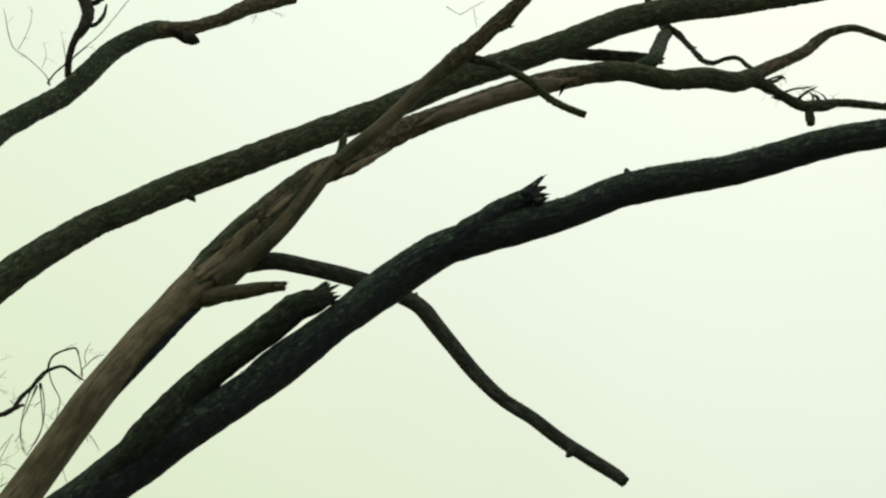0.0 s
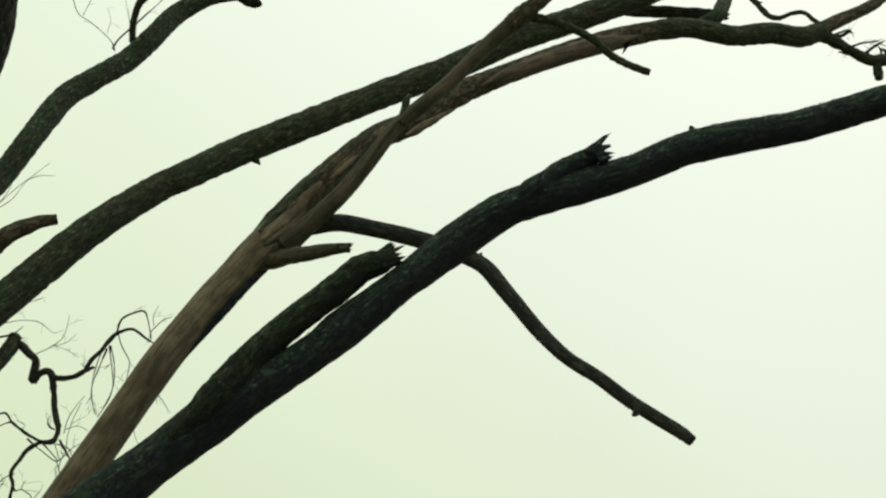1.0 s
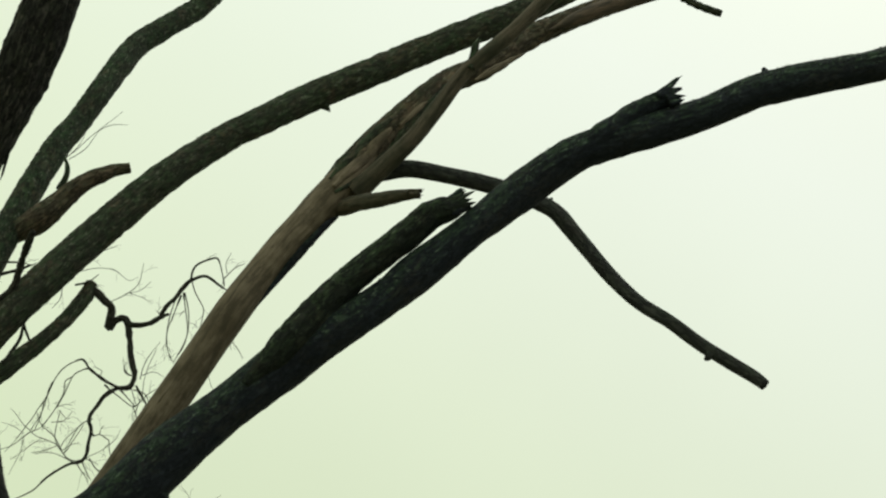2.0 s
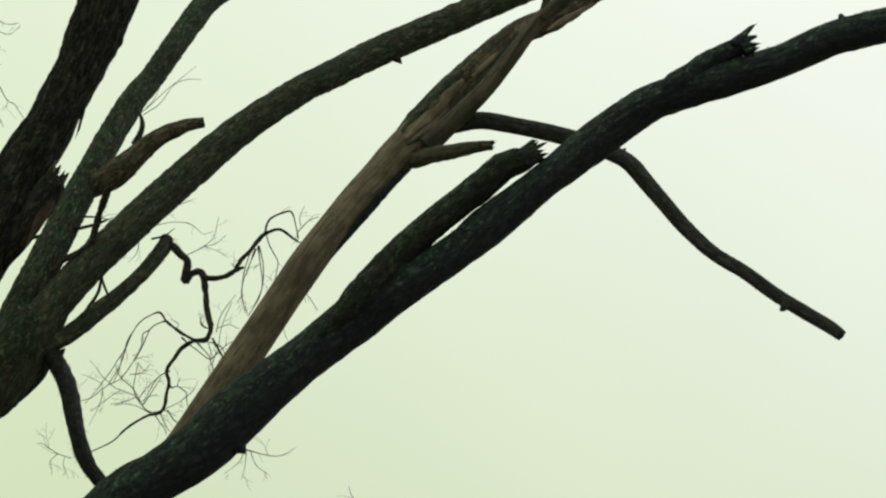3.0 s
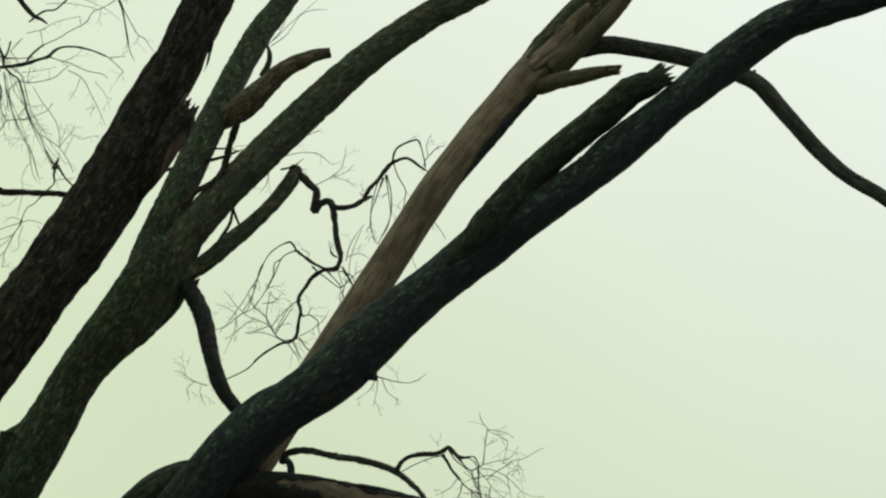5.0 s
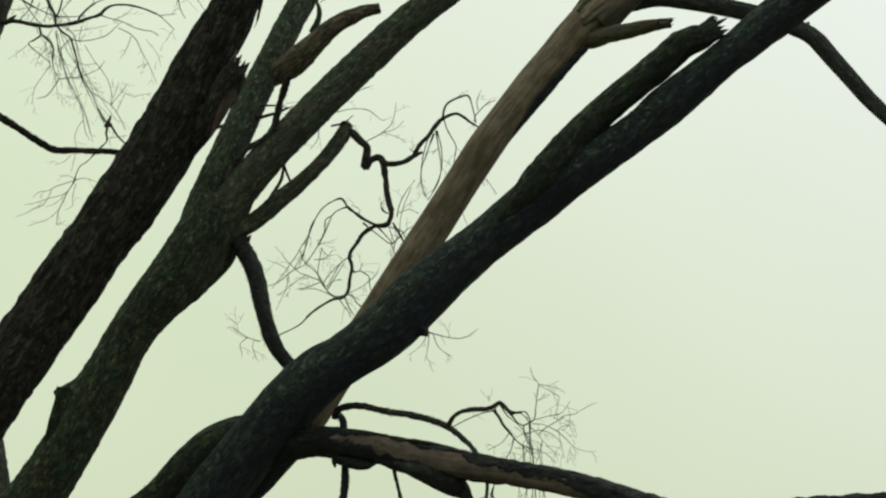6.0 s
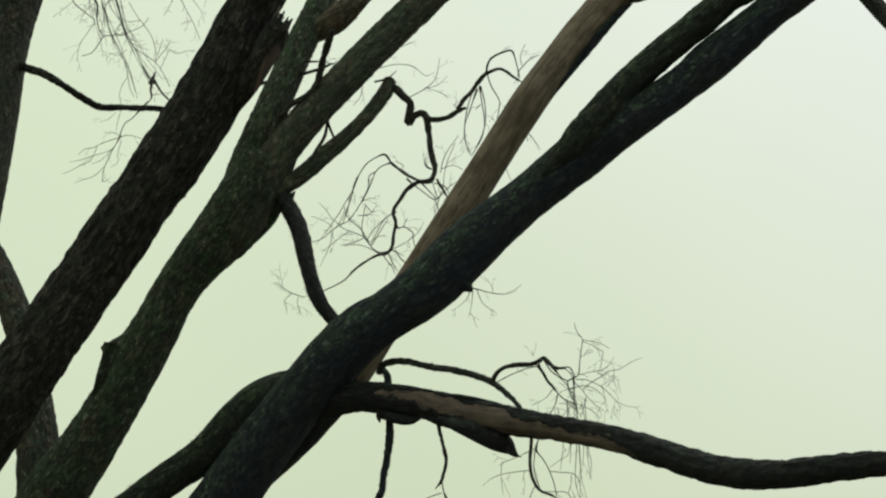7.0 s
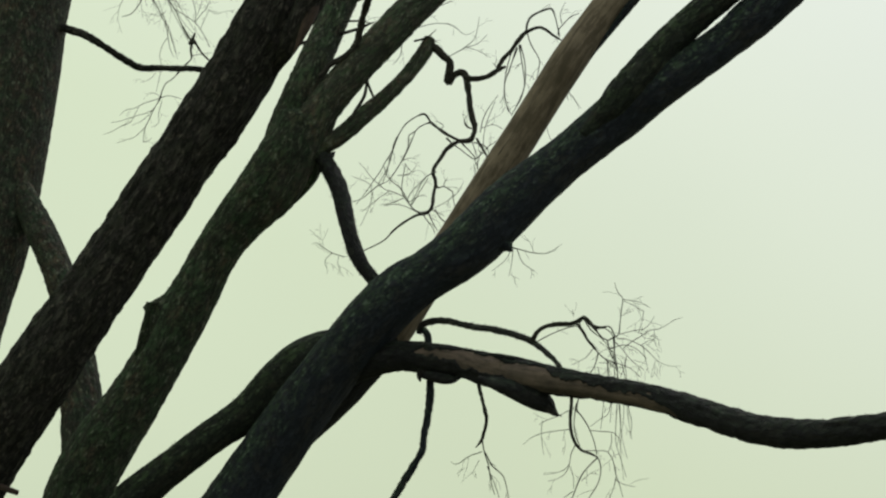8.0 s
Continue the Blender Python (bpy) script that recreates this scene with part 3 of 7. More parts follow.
limb("twig", branch_z, TWIG, [(2.239, 0.199, 6.487, 0.0232), (2.275, 0.188, 6.535, 0.0214), (2.330, 0.177, 6.549, 0.0233), (2.360, 0.168, 6.504, 0.0214), (2.374, 0.154, 6.416, 0.0196), (2.402, 0.128, 6.246, 0.0185), (2.422, 0.117, 6.169, 0.0175), (2.416, 0.111, 6.119, 0.0167), (2.396, 0.106, 6.081, 0.0158), (2.327, 0.099, 6.070, 0.0140), (2.251, 0.090, 6.017, 0.0132), (2.218, 0.086, 5.961, 0.0122), (2.184, 0.082, 5.906, 0.0122), (2.175, 0.080, 5.858, 0.0122), (2.191, 0.078, 5.806, 0.0113), (2.179, 0.077, 5.724, 0.0104), (2.174, 0.077, 5.655, 0.0104), (2.143, 0.078, 5.609, 0.0096), (2.080, 0.080, 5.596, 0.0078), (1.948, 0.086, 5.513, 0.0069), (1.880, 0.092, 5.443, 0.0061), (1.746, 0.101, 5.375, 0.0053)], seed=24, style='twig')
limb("twig", branch_z, TWIG, [(2.347, 0.160, 6.512, 0.0196), (2.414, 0.138, 6.492, 0.0177), (2.493, 0.125, 6.501, 0.0168), (2.557, 0.133, 6.543, 0.0169), (2.605, 0.146, 6.570, 0.0107)], seed=25, style='twig')
limb("twig", branch_z, TWIG, [(2.557, 0.133, 6.554, 0.0124), (2.592, 0.124, 6.614, 0.0133), (2.645, 0.117, 6.666, 0.0133), (2.680, 0.114, 6.721, 0.0141), (2.715, 0.116, 6.770, 0.0124), (2.768, 0.120, 6.805, 0.0106), (2.821, 0.128, 6.821, 0.0098), (2.860, 0.135, 6.808, 0.0089), (2.901, 0.147, 6.777, 0.0080), (2.958, 0.162, 6.744, 0.0062)], seed=26, style='twig')
limb("twig", branch_z, TWIG, [(2.402, 0.096, 6.074, 0.0105), (2.329, 0.081, 6.074, 0.0087), (2.270, 0.068, 6.101, 0.0087), (2.218, 0.058, 6.135, 0.0079), (2.165, 0.051, 6.170, 0.0070), (2.128, 0.047, 6.225, 0.0070), (2.111, 0.047, 6.236, 0.0070), (2.057, 0.049, 6.216, 0.0061), (1.998, 0.056, 6.175, 0.0062), (1.955, 0.069, 6.114, 0.0062), (1.922, 0.089, 6.047, 0.0070), (1.906, 0.109, 5.991, 0.0053), (1.874, 0.143, 5.910, 0.0045), (1.817, 0.184, 5.830, 0.0044)], seed=27, side=2)
limb("twig", branch_z, TWIG, [(2.158, 0.050, 6.181, 0.0070), (2.127, 0.070, 6.181, 0.0062), (2.068, 0.112, 6.166, 0.0062), (2.048, 0.131, 6.150, 0.0062), (2.004, 0.162, 6.135, 0.0062), (1.993, 0.208, 6.075, 0.0053), (1.967, 0.240, 6.030, 0.0053), (1.935, 0.270, 5.983, 0.0054), (1.885, 0.305, 5.920, 0.0054), (1.846, 0.324, 5.881, 0.0044), (1.791, 0.340, 5.864, 0.0054), (1.734, 0.355, 5.824, 0.0044), (1.679, 0.368, 5.783, 0.0036), (1.612, 0.379, 5.765, 0.0033)], seed=28, side=2)
limb("twig", branch_z, TWIG, [(2.048, 0.131, 6.150, 0.0053), (2.030, 0.141, 6.109, 0.0053), (2.000, 0.159, 6.041, 0.0053), (1.964, 0.181, 5.975, 0.0045)], seed=29, side=2)
limb("twig", branch_z, TWIG, [(1.921, 0.093, 6.034, 0.0062), (1.895, 0.069, 5.968, 0.0052), (1.871, 0.054, 5.920, 0.0044), (1.847, 0.040, 5.862, 0.0044), (1.807, 0.032, 5.798, 0.0044), (1.767, 0.035, 5.735, 0.0035), (1.704, 0.049, 5.660, 0.0026)], seed=30, side=2)
limb("twig", branch_z, TWIG, [(1.902, 0.069, 5.968, 0.0044), (1.888, 0.086, 5.893, 0.0044), (1.853, 0.135, 5.827, 0.0043)], seed=31, side=2)
limb("twig", branch_z, TWIG, [(2.253, 0.068, 6.083, 0.0070), (2.307, 0.071, 6.035, 0.0061), (2.342, 0.072, 6.010, 0.0052), (2.388, 0.069, 5.971, 0.0052), (2.432, 0.065, 5.944, 0.0061), (2.466, 0.058, 5.967, 0.0052), (2.508, 0.046, 6.010, 0.0043), (2.565, 0.030, 6.047, 0.0035)], seed=32, side=2)
limb("twig", branch_z, TWIG, [(2.432, 0.065, 5.944, 0.0043), (2.447, 0.081, 5.902, 0.0043), (2.456, 0.104, 5.872, 0.0026)], seed=33, side=2)
limb("twig", branch_z, TWIG, [(2.436, 0.100, 6.090, 0.0061), (2.454, 0.101, 6.043, 0.0053), (2.479, 0.107, 6.018, 0.0053), (2.502, 0.121, 5.986, 0.0043), (2.487, 0.137, 5.955, 0.0035)], seed=34, side=2)
limb("twig", branch_z, TWIG, [(2.409, 0.096, 6.071, 0.0053), (2.426, 0.108, 6.019, 0.0043), (2.441, 0.136, 5.980, 0.0035)], seed=35, side=2)
limb("twig", branch_z, TWIG, [(2.479, 0.105, 6.028, 0.0043), (2.484, 0.078, 6.100, 0.0035), (2.504, 0.065, 6.188, 0.0035), (2.530, 0.074, 6.263, 0.0035), (2.550, 0.087, 6.322, 0.0027)], seed=36, side=2)
limb("twig", branch_z, TWIG, [(2.406, 0.106, 6.154, 0.0062), (2.373, 0.114, 6.173, 0.0070), (2.358, 0.112, 6.205, 0.0062), (2.366, 0.103, 6.232, 0.0035)], seed=37, side=2)
limb("twig", branch_z, TWIG, [(2.189, 0.068, 5.803, 0.0070), (2.209, 0.059, 5.761, 0.0070), (2.244, 0.053, 5.770, 0.0060), (2.280, 0.049, 5.747, 0.0060), (2.301, 0.050, 5.732, 0.0060), (2.305, 0.054, 5.690, 0.0052), (2.315, 0.061, 5.645, 0.0035)], seed=38, side=2)
limb("twig", branch_z, TWIG, [(2.244, 0.053, 5.770, 0.0043), (2.253, 0.057, 5.807, 0.0035), (2.267, 0.052, 5.823, 0.0026)], seed=39, side=2)
limb("twig", branch_z, TWIG, [(2.117, 0.068, 5.593, 0.0061), (2.069, 0.081, 5.622, 0.0061), (2.031, 0.092, 5.668, 0.0061), (1.993, 0.098, 5.720, 0.0053), (1.978, 0.096, 5.767, 0.0053), (1.985, 0.085, 5.837, 0.0043), (1.996, 0.071, 5.886, 0.0044), (2.004, 0.060, 5.920, 0.0035)], seed=40, side=2)
limb("twig", branch_z, TWIG, [(1.993, 0.098, 5.720, 0.0053), (1.942, 0.083, 5.739, 0.0043), (1.907, 0.079, 5.752, 0.0043), (1.872, 0.080, 5.764, 0.0035), (1.841, 0.086, 5.791, 0.0043)], seed=41, side=2)
limb("twig", branch_z, TWIG, [(2.069, 0.081, 5.622, 0.0043), (2.001, 0.062, 5.650, 0.0035), (1.930, 0.061, 5.661, 0.0035), (1.876, 0.070, 5.653, 0.0035)], seed=42, side=2)
limb("twig", branch_z, TWIG, [(2.012, 0.095, 5.695, 0.0043), (2.036, 0.117, 5.754, 0.0043), (2.068, 0.128, 5.794, 0.0035), (2.102, 0.131, 5.830, 0.0032), (2.127, 0.131, 5.848, 0.0021)], seed=43, side=2)
limb("twig", branch_z, TWIG, [(2.030, 0.093, 5.683, 0.0035), (2.080, 0.110, 5.723, 0.0031), (2.120, 0.121, 5.736, 0.0021)], seed=44, side=2)
limb("twig", branch_z, TWIG, [(1.997, 0.060, 5.920, 0.0044), (2.027, 0.055, 5.882, 0.0035), (2.048, 0.053, 5.863, 0.0035), (2.066, 0.052, 5.869, 0.0026)], seed=45, side=2)
limb("twig", branch_z, TWIG, [(1.964, 0.181, 5.975, 0.0035), (2.008, 0.190, 5.996, 0.0032), (2.056, 0.182, 5.985, 0.0018)], seed=46, side=2)
limb("twig", branch_z, TWIG, [(2.124, 0.068, 5.589, 0.0052), (2.148, 0.072, 5.554, 0.0051), (2.177, 0.074, 5.518, 0.0043), (2.192, 0.075, 5.483, 0.0035)], seed=47, side=2)
limb("twig", branch_z, TWIG, [(2.165, 0.067, 5.624, 0.0043), (2.201, 0.060, 5.611, 0.0035), (2.247, 0.065, 5.587, 0.0026)], seed=48, side=2)
limb("twig", branch_z, TWIG, [(2.176, 0.065, 5.630, 0.0035), (2.245, 0.066, 5.666, 0.0031), (2.296, 0.066, 5.701, 0.0026), (2.348, 0.063, 5.754, 0.0021), (2.365, 0.060, 5.806, 0.0017)], seed=49, side=2)
limb("twig", branch_z, TWIG, [(1.907, 0.079, 5.752, 0.0035), (1.853, 0.092, 5.721, 0.0035), (1.801, 0.093, 5.678, 0.0032), (1.736, 0.075, 5.619, 0.0026)], seed=50, side=2)
limb("twig", branch_z, TWIG, [(1.752, 0.353, 5.824, 0.0036), (1.739, 0.346, 5.739, 0.0033), (1.706, 0.341, 5.653, 0.0026), (1.683, 0.340, 5.598, 0.0021)], seed=51, side=2)
limb("twig", branch_z, TWIG, [(1.841, 0.086, 5.791, 0.0035), (1.779, 0.085, 5.850, 0.0032), (1.742, 0.085, 5.902, 0.0027), (1.705, 0.085, 5.939, 0.0022)], seed=52, side=2)
limb("twig", branch_z, TWIG, [(1.808, 0.033, 5.770, 0.0026), (1.730, 0.066, 5.823, 0.0027), (1.665, 0.067, 5.846, 0.0021)], seed=53, side=2)
limb("twig", branch_z, TWIG, [(2.218, 0.058, 6.135, 0.0035), (2.233, 0.072, 6.168, 0.0032), (2.175, 0.106, 6.210, 0.0027)], seed=54, side=2)
limb("twig", branch_z, TWIG, [(2.691, 0.115, 6.721, 0.0071), (2.733, 0.107, 6.781, 0.0071), (2.747, 0.101, 6.847, 0.0071), (2.768, 0.099, 6.883, 0.0071), (2.832, 0.097, 6.918, 0.0071), (2.896, 0.098, 6.932, 0.0071), (2.917, 0.100, 6.886, 0.0062), (2.932, 0.104, 6.824, 0.0062), (2.946, 0.109, 6.761, 0.0062)], seed=55, side=2)
limb("twig", branch_z, TWIG, [(2.946, 0.109, 6.750, 0.0062), (2.938, 0.115, 6.790, 0.0053), (2.973, 0.124, 6.842, 0.0054), (3.015, 0.135, 6.890, 0.0044), (3.068, 0.147, 6.917, 0.0035)], seed=56, side=2)
limb("twig", branch_z, TWIG, [(2.960, 0.122, 6.842, 0.0044), (2.950, 0.139, 6.912, 0.0035), (2.979, 0.157, 6.995, 0.0027)], seed=57, side=2)
limb("twig", branch_z, TWIG, [(2.743, 0.118, 6.785, 0.0062), (2.759, 0.157, 6.735, 0.0062), (2.779, 0.182, 6.699, 0.0062), (2.806, 0.206, 6.658, 0.0053), (2.816, 0.217, 6.632, 0.0053), (2.809, 0.233, 6.574, 0.0045), (2.798, 0.244, 6.522, 0.0036)], seed=58, side=2)
limb("twig", branch_z, TWIG, [(2.695, 0.115, 6.702, 0.0071), (2.707, 0.098, 6.621, 0.0062), (2.720, 0.085, 6.541, 0.0052), (2.732, 0.077, 6.426, 0.0052), (2.712, 0.081, 6.336, 0.0044), (2.670, 0.093, 6.267, 0.0044), (2.652, 0.099, 6.233, 0.0035)], seed=59, side=2)
limb("twig", branch_z, TWIG, [(2.681, 0.110, 6.682, 0.0071), (2.657, 0.107, 6.607, 0.0062), (2.630, 0.105, 6.520, 0.0053), (2.610, 0.104, 6.457, 0.0044), (2.604, 0.105, 6.372, 0.0044), (2.626, 0.107, 6.291, 0.0035), (2.654, 0.109, 6.243, 0.0026)], seed=60, side=2)
limb("twig", branch_z, TWIG, [(2.708, 0.090, 6.573, 0.0044), (2.674, 0.088, 6.536, 0.0027)], seed=61, side=2)
limb("twig", branch_z, TWIG, [(2.604, 0.105, 6.365, 0.0035), (2.574, 0.125, 6.324, 0.0021)], seed=62, side=2)
limb("twig", branch_z, TWIG, [(2.549, 0.131, 6.569, 0.0053), (2.527, 0.141, 6.596, 0.0035)], seed=63, side=2)
limb("twig", branch_z, TWIG, [(2.250, 0.140, 6.647, 0.0045), (2.347, 0.160, 6.712, 0.0045), (2.407, 0.160, 6.772, 0.0036), (2.429, 0.145, 6.853, 0.0032), (2.437, 0.130, 6.905, 0.0022)], seed=64, side=2)
limb("twig", branch_z, TWIG, [(2.337, 0.158, 6.709, 0.0035), (2.426, 0.158, 6.733, 0.0032), (2.487, 0.149, 6.789, 0.0022)], seed=65, side=2)
limb("twig", branch_z, TWIG, [(2.347, 0.160, 6.717, 0.0035), (2.446, 0.146, 6.675, 0.0027), (2.511, 0.147, 6.636, 0.0018)], seed=66, side=2)
limb("twig", branch_z, TWIG, [(2.025, 0.124, 6.748, 0.0071), (2.108, 0.106, 6.763, 0.0071), (2.167, 0.109, 6.816, 0.0036)], seed=67, side=2)
limb("twig", branch_z, TWIG, [(2.193, -0.195, 6.101, 0.0075), (2.274, -0.138, 6.041, 0.0069), (2.345, -0.096, 6.019, 0.0069), (2.403, -0.048, 5.970, 0.0062), (2.452, -0.002, 5.923, 0.0052)], seed=400, side=1)
limb("twig", branch_z, TWIG, [(2.462, -0.134, 6.014, 0.0068), (2.489, -0.087, 5.975, 0.0069), (2.520, -0.039, 5.930, 0.0062), (2.572, -0.015, 5.973, 0.0052), (2.624, 0.003, 6.029, 0.0035)], seed=401, side=1)
limb("twig", branch_z, TWIG, [(2.445, -0.129, 5.991, 0.0062), (2.510, -0.091, 5.978, 0.0051), (2.545, -0.040, 5.908, 0.0041)], seed=402, side=1)
limb("twig", branch_z, TWIG, [(2.489, -0.109, 5.944, 0.0048), (2.468, -0.111, 5.855, 0.0041), (2.478, -0.119, 5.799, 0.0031)], seed=403, side=1)
limb("twig", branch_z, TWIG, [(2.485, -0.143, 6.051, 0.0051), (2.497, -0.118, 6.138, 0.0045), (2.529, -0.090, 6.223, 0.0038), (2.583, -0.063, 6.313, 0.0028)], seed=404, side=1)
limb("twig", branch_z, TWIG, [(2.495, -0.150, 6.074, 0.0041), (2.560, -0.126, 6.103, 0.0034), (2.616, -0.089, 6.086, 0.0028)], seed=405, side=1)
limb("twig", branch_z, TWIG, [(2.218, -0.103, 5.818, 0.0055), (2.159, -0.150, 5.769, 0.0048), (2.107, -0.178, 5.657, 0.0037), (2.082, -0.213, 5.579, 0.0030)], seed=406, side=1)
limb("twig", branch_z, TWIG, [(2.207, -0.043, 5.597, 0.0062), (2.243, 0.010, 5.548, 0.0055), (2.280, 0.053, 5.531, 0.0041), (2.263, 0.097, 5.486, 0.0028)], seed=407, side=1)
limb("twig", branch_z, TWIG, [(2.164, -0.045, 5.582, 0.0055), (2.191, 0.026, 5.524, 0.0052), (2.209, 0.087, 5.498, 0.0035)], seed=408, side=1)
limb("twig", branch_z, TWIG, [(2.067, -0.065, 5.605, 0.0051), (2.114, -0.051, 5.580, 0.0051), (2.194, -0.045, 5.596, 0.0055)], seed=409, side=1)
limb("twig", branch_z, TWIG, [(2.698, -0.302, 6.554, 0.0062), (2.644, -0.217, 6.411, 0.0051), (2.628, -0.140, 6.293, 0.0052), (2.645, -0.074, 6.207, 0.0041)], seed=410, side=1)
limb("twig", branch_z, TWIG, [(2.735, -0.295, 6.546, 0.0062), (2.756, -0.214, 6.449, 0.0055), (2.746, -0.130, 6.333, 0.0052), (2.685, -0.054, 6.221, 0.0042)], seed=411, side=1)
limb("twig", branch_z, TWIG, [(2.051, -0.076, 5.636, 0.0051), (2.010, -0.135, 5.702, 0.0048), (1.942, -0.197, 5.756, 0.0041), (1.919, -0.254, 5.817, 0.0030)], seed=412, side=1)
limb("twig", branch_z, TWIG, [(2.068, -0.069, 5.620, 0.0048), (2.120, -0.039, 5.728, 0.0041), (2.155, -0.004, 5.809, 0.0035)], seed=413, side=1)
limb("twig", branch_z, TWIG, [(2.032, -0.087, 5.665, 0.0048), (1.956, -0.128, 5.619, 0.0041), (1.896, -0.173, 5.594, 0.0031)], seed=414, side=1)
limb("twig", branch_z, TWIG, [(1.986, -0.129, 5.789, 0.0041), (2.050, -0.098, 5.808, 0.0038), (2.094, -0.082, 5.865, 0.0028)], seed=415, side=1)
limb("twig", branch_z, TWIG, [(2.952, -0.064, 6.393, 0.0035), (3.019, 0.011, 6.338, 0.0031), (3.080, 0.090, 6.269, 0.0025)], seed=420, side=1)
limb("twig", branch_z, TWIG, [(2.994, -0.049, 6.354, 0.0031), (3.003, 0.071, 6.315, 0.0025)], seed=421, side=1)
limb("twig", branch_z, TWIG, [(2.869, 0.016, 6.145, 0.0028), (2.894, 0.091, 6.079, 0.0024), (2.927, 0.153, 6.054, 0.0018)], seed=422, side=1)
branch_k = limb("branch", tree_b, BARK_BLACK, [(1.445, -0.037, 6.001, 0.0454), (1.565, -0.112, 5.839, 0.0534), (1.654, -0.217, 5.665, 0.0525), (1.711, -0.301, 5.486, 0.0484), (1.754, -0.358, 5.351, 0.0463), (1.813, -0.397, 5.213, 0.0443), (1.913, -0.437, 5.082, 0.0406), (2.072, -0.495, 4.918, 0.0385)], seed=68, style='moss', fuzz=('moss', 1500, 0.013, -1.0, 1.0), label='drooping dark branch')
limb("knot", branch_k, BARK_BLACK, [(1.518, -0.100, 5.907, 0.0277), (1.566, -0.100, 5.929, 0.0208), (1.590, -0.100, 5.957, 0.0051)], seed=69)
limb("twig", branch_k, TWIG, [(1.830, -0.393, 5.250, 0.0039), (1.805, -0.399, 5.239, 0.0026)], seed=70, side=2)
limb("twig", branch_k, TWIG, [(1.731, -0.391, 5.224, 0.0039), (1.665, -0.429, 5.239, 0.0039), (1.616, -0.460, 5.266, 0.0033), (1.580, -0.482, 5.288, 0.0026), (1.556, -0.495, 5.278, 0.0019)], seed=71, side=2)
limb("twig", branch_k, TWIG, [(1.665, -0.429, 5.239, 0.0033), (1.624, -0.436, 5.191, 0.0026), (1.639, -0.413, 5.136, 0.0013)], seed=72, side=2)
limb("twig", branch_k, TWIG, [(1.616, -0.460, 5.266, 0.0026), (1.608, -0.463, 5.309, 0.0019), (1.584, -0.480, 5.329, 0.0014)], seed=73, side=2)
limb("twig", branch_k, TWIG, [(1.701, -0.410, 5.230, 0.0026), (1.703, -0.448, 5.168, 0.0023), (1.744, -0.474, 5.088, 0.0013)], seed=74, side=2)
limb("twig", branch_f, TWIG, [(1.752, 0.023, 6.457, 0.0106), (1.741, -0.003, 6.344, 0.0105), (1.702, -0.057, 6.235, 0.0105), (1.672, -0.110, 6.156, 0.0069)], seed=75)
limb("twig", branch_f, TWIG, [(1.744, 0.023, 6.465, 0.0088), (1.775, 0.001, 6.389, 0.0088), (1.810, -0.039, 6.313, 0.0070)], seed=76)
branch_n = limb("branch", tree_b, TWIG, [(1.481, -0.135, 6.430, 0.0158), (1.548, -0.138, 6.506, 0.0176), (1.627, -0.122, 6.563, 0.0177), (1.696, -0.115, 6.640, 0.0212), (1.722, -0.139, 6.713, 0.0212), (1.748, -0.186, 6.787, 0.0212), (1.780, -0.247, 6.844, 0.0229), (1.823, -0.332, 6.906, 0.0210)], seed=77, style='twig', label='thin dark branch')
limb("twig", branch_n, TWIG, [(1.536, 0.060, 6.778, 0.0109), (1.667, 0.034, 6.801, 0.0108), (1.758, 0.017, 6.831, 0.0072), (1.795, 0.008, 6.842, 0.0036)], seed=78, side=2)
limb("twig", branch_n, TWIG, [(1.614, -0.137, 6.789, 0.0071), (1.735, -0.155, 6.779, 0.0062), (1.811, -0.179, 6.752, 0.0044)], seed=79, side=2)
limb("twig", branch_n, TWIG, [(1.211, 0.120, 6.720, 0.0110), (1.341, 0.113, 6.759, 0.0110), (1.474, 0.081, 6.776, 0.0109), (1.575, 0.043, 6.786, 0.0091)], seed=80, side=2)
limb("twig", branch_n, TWIG, [(2.106, -0.147, 6.772, 0.0053), (2.172, -0.125, 6.854, 0.0044), (2.240, -0.114, 6.893, 0.0035), (2.291, -0.107, 6.917, 0.0026)], seed=81, side=2)
limb("twig", branch_n, TWIG, [(2.072, -0.147, 6.728, 0.0044), (2.206, -0.229, 6.722, 0.0034), (2.317, -0.282, 6.687, 0.0034), (2.408, -0.319, 6.608, 0.0027), (2.461, -0.333, 6.627, 0.0017)], seed=82, side=2)
limb("twig", branch_n, TWIG, [(1.993, -0.147, 6.649, 0.0044), (1.974, -0.102, 6.563, 0.0035), (1.927, -0.082, 6.516, 0.0021)], seed=83, side=2)
stem_d = limb("stem", tree_b, BARK_RUST, [(-0.211, 0.200, 1.654, 0.3279), (-0.501, 0.250, 2.296, 0.2860), (-0.800, 0.300, 3.108, 0.2598), (-1.005, 0.482, 3.945, 0.2418), (-1.049, 0.694, 4.858, 0.2296), (-0.951, 0.822, 5.586, 0.2242), (-0.942, 0.893, 6.006, 0.2375), (-0.944, 0.951, 6.353, 0.2466), (-0.957, 1.039, 6.888, 0.2655), (-0.983, 1.144, 7.539, 0.2820), (-0.903, 1.261, 8.266, 0.2930), (-0.854, 1.340, 8.769, 0.2934)], seed=84, style='moss', fuzz=('moss', 1200, 0.012, -1.0, 1.0), label='upright mossy tree stem')
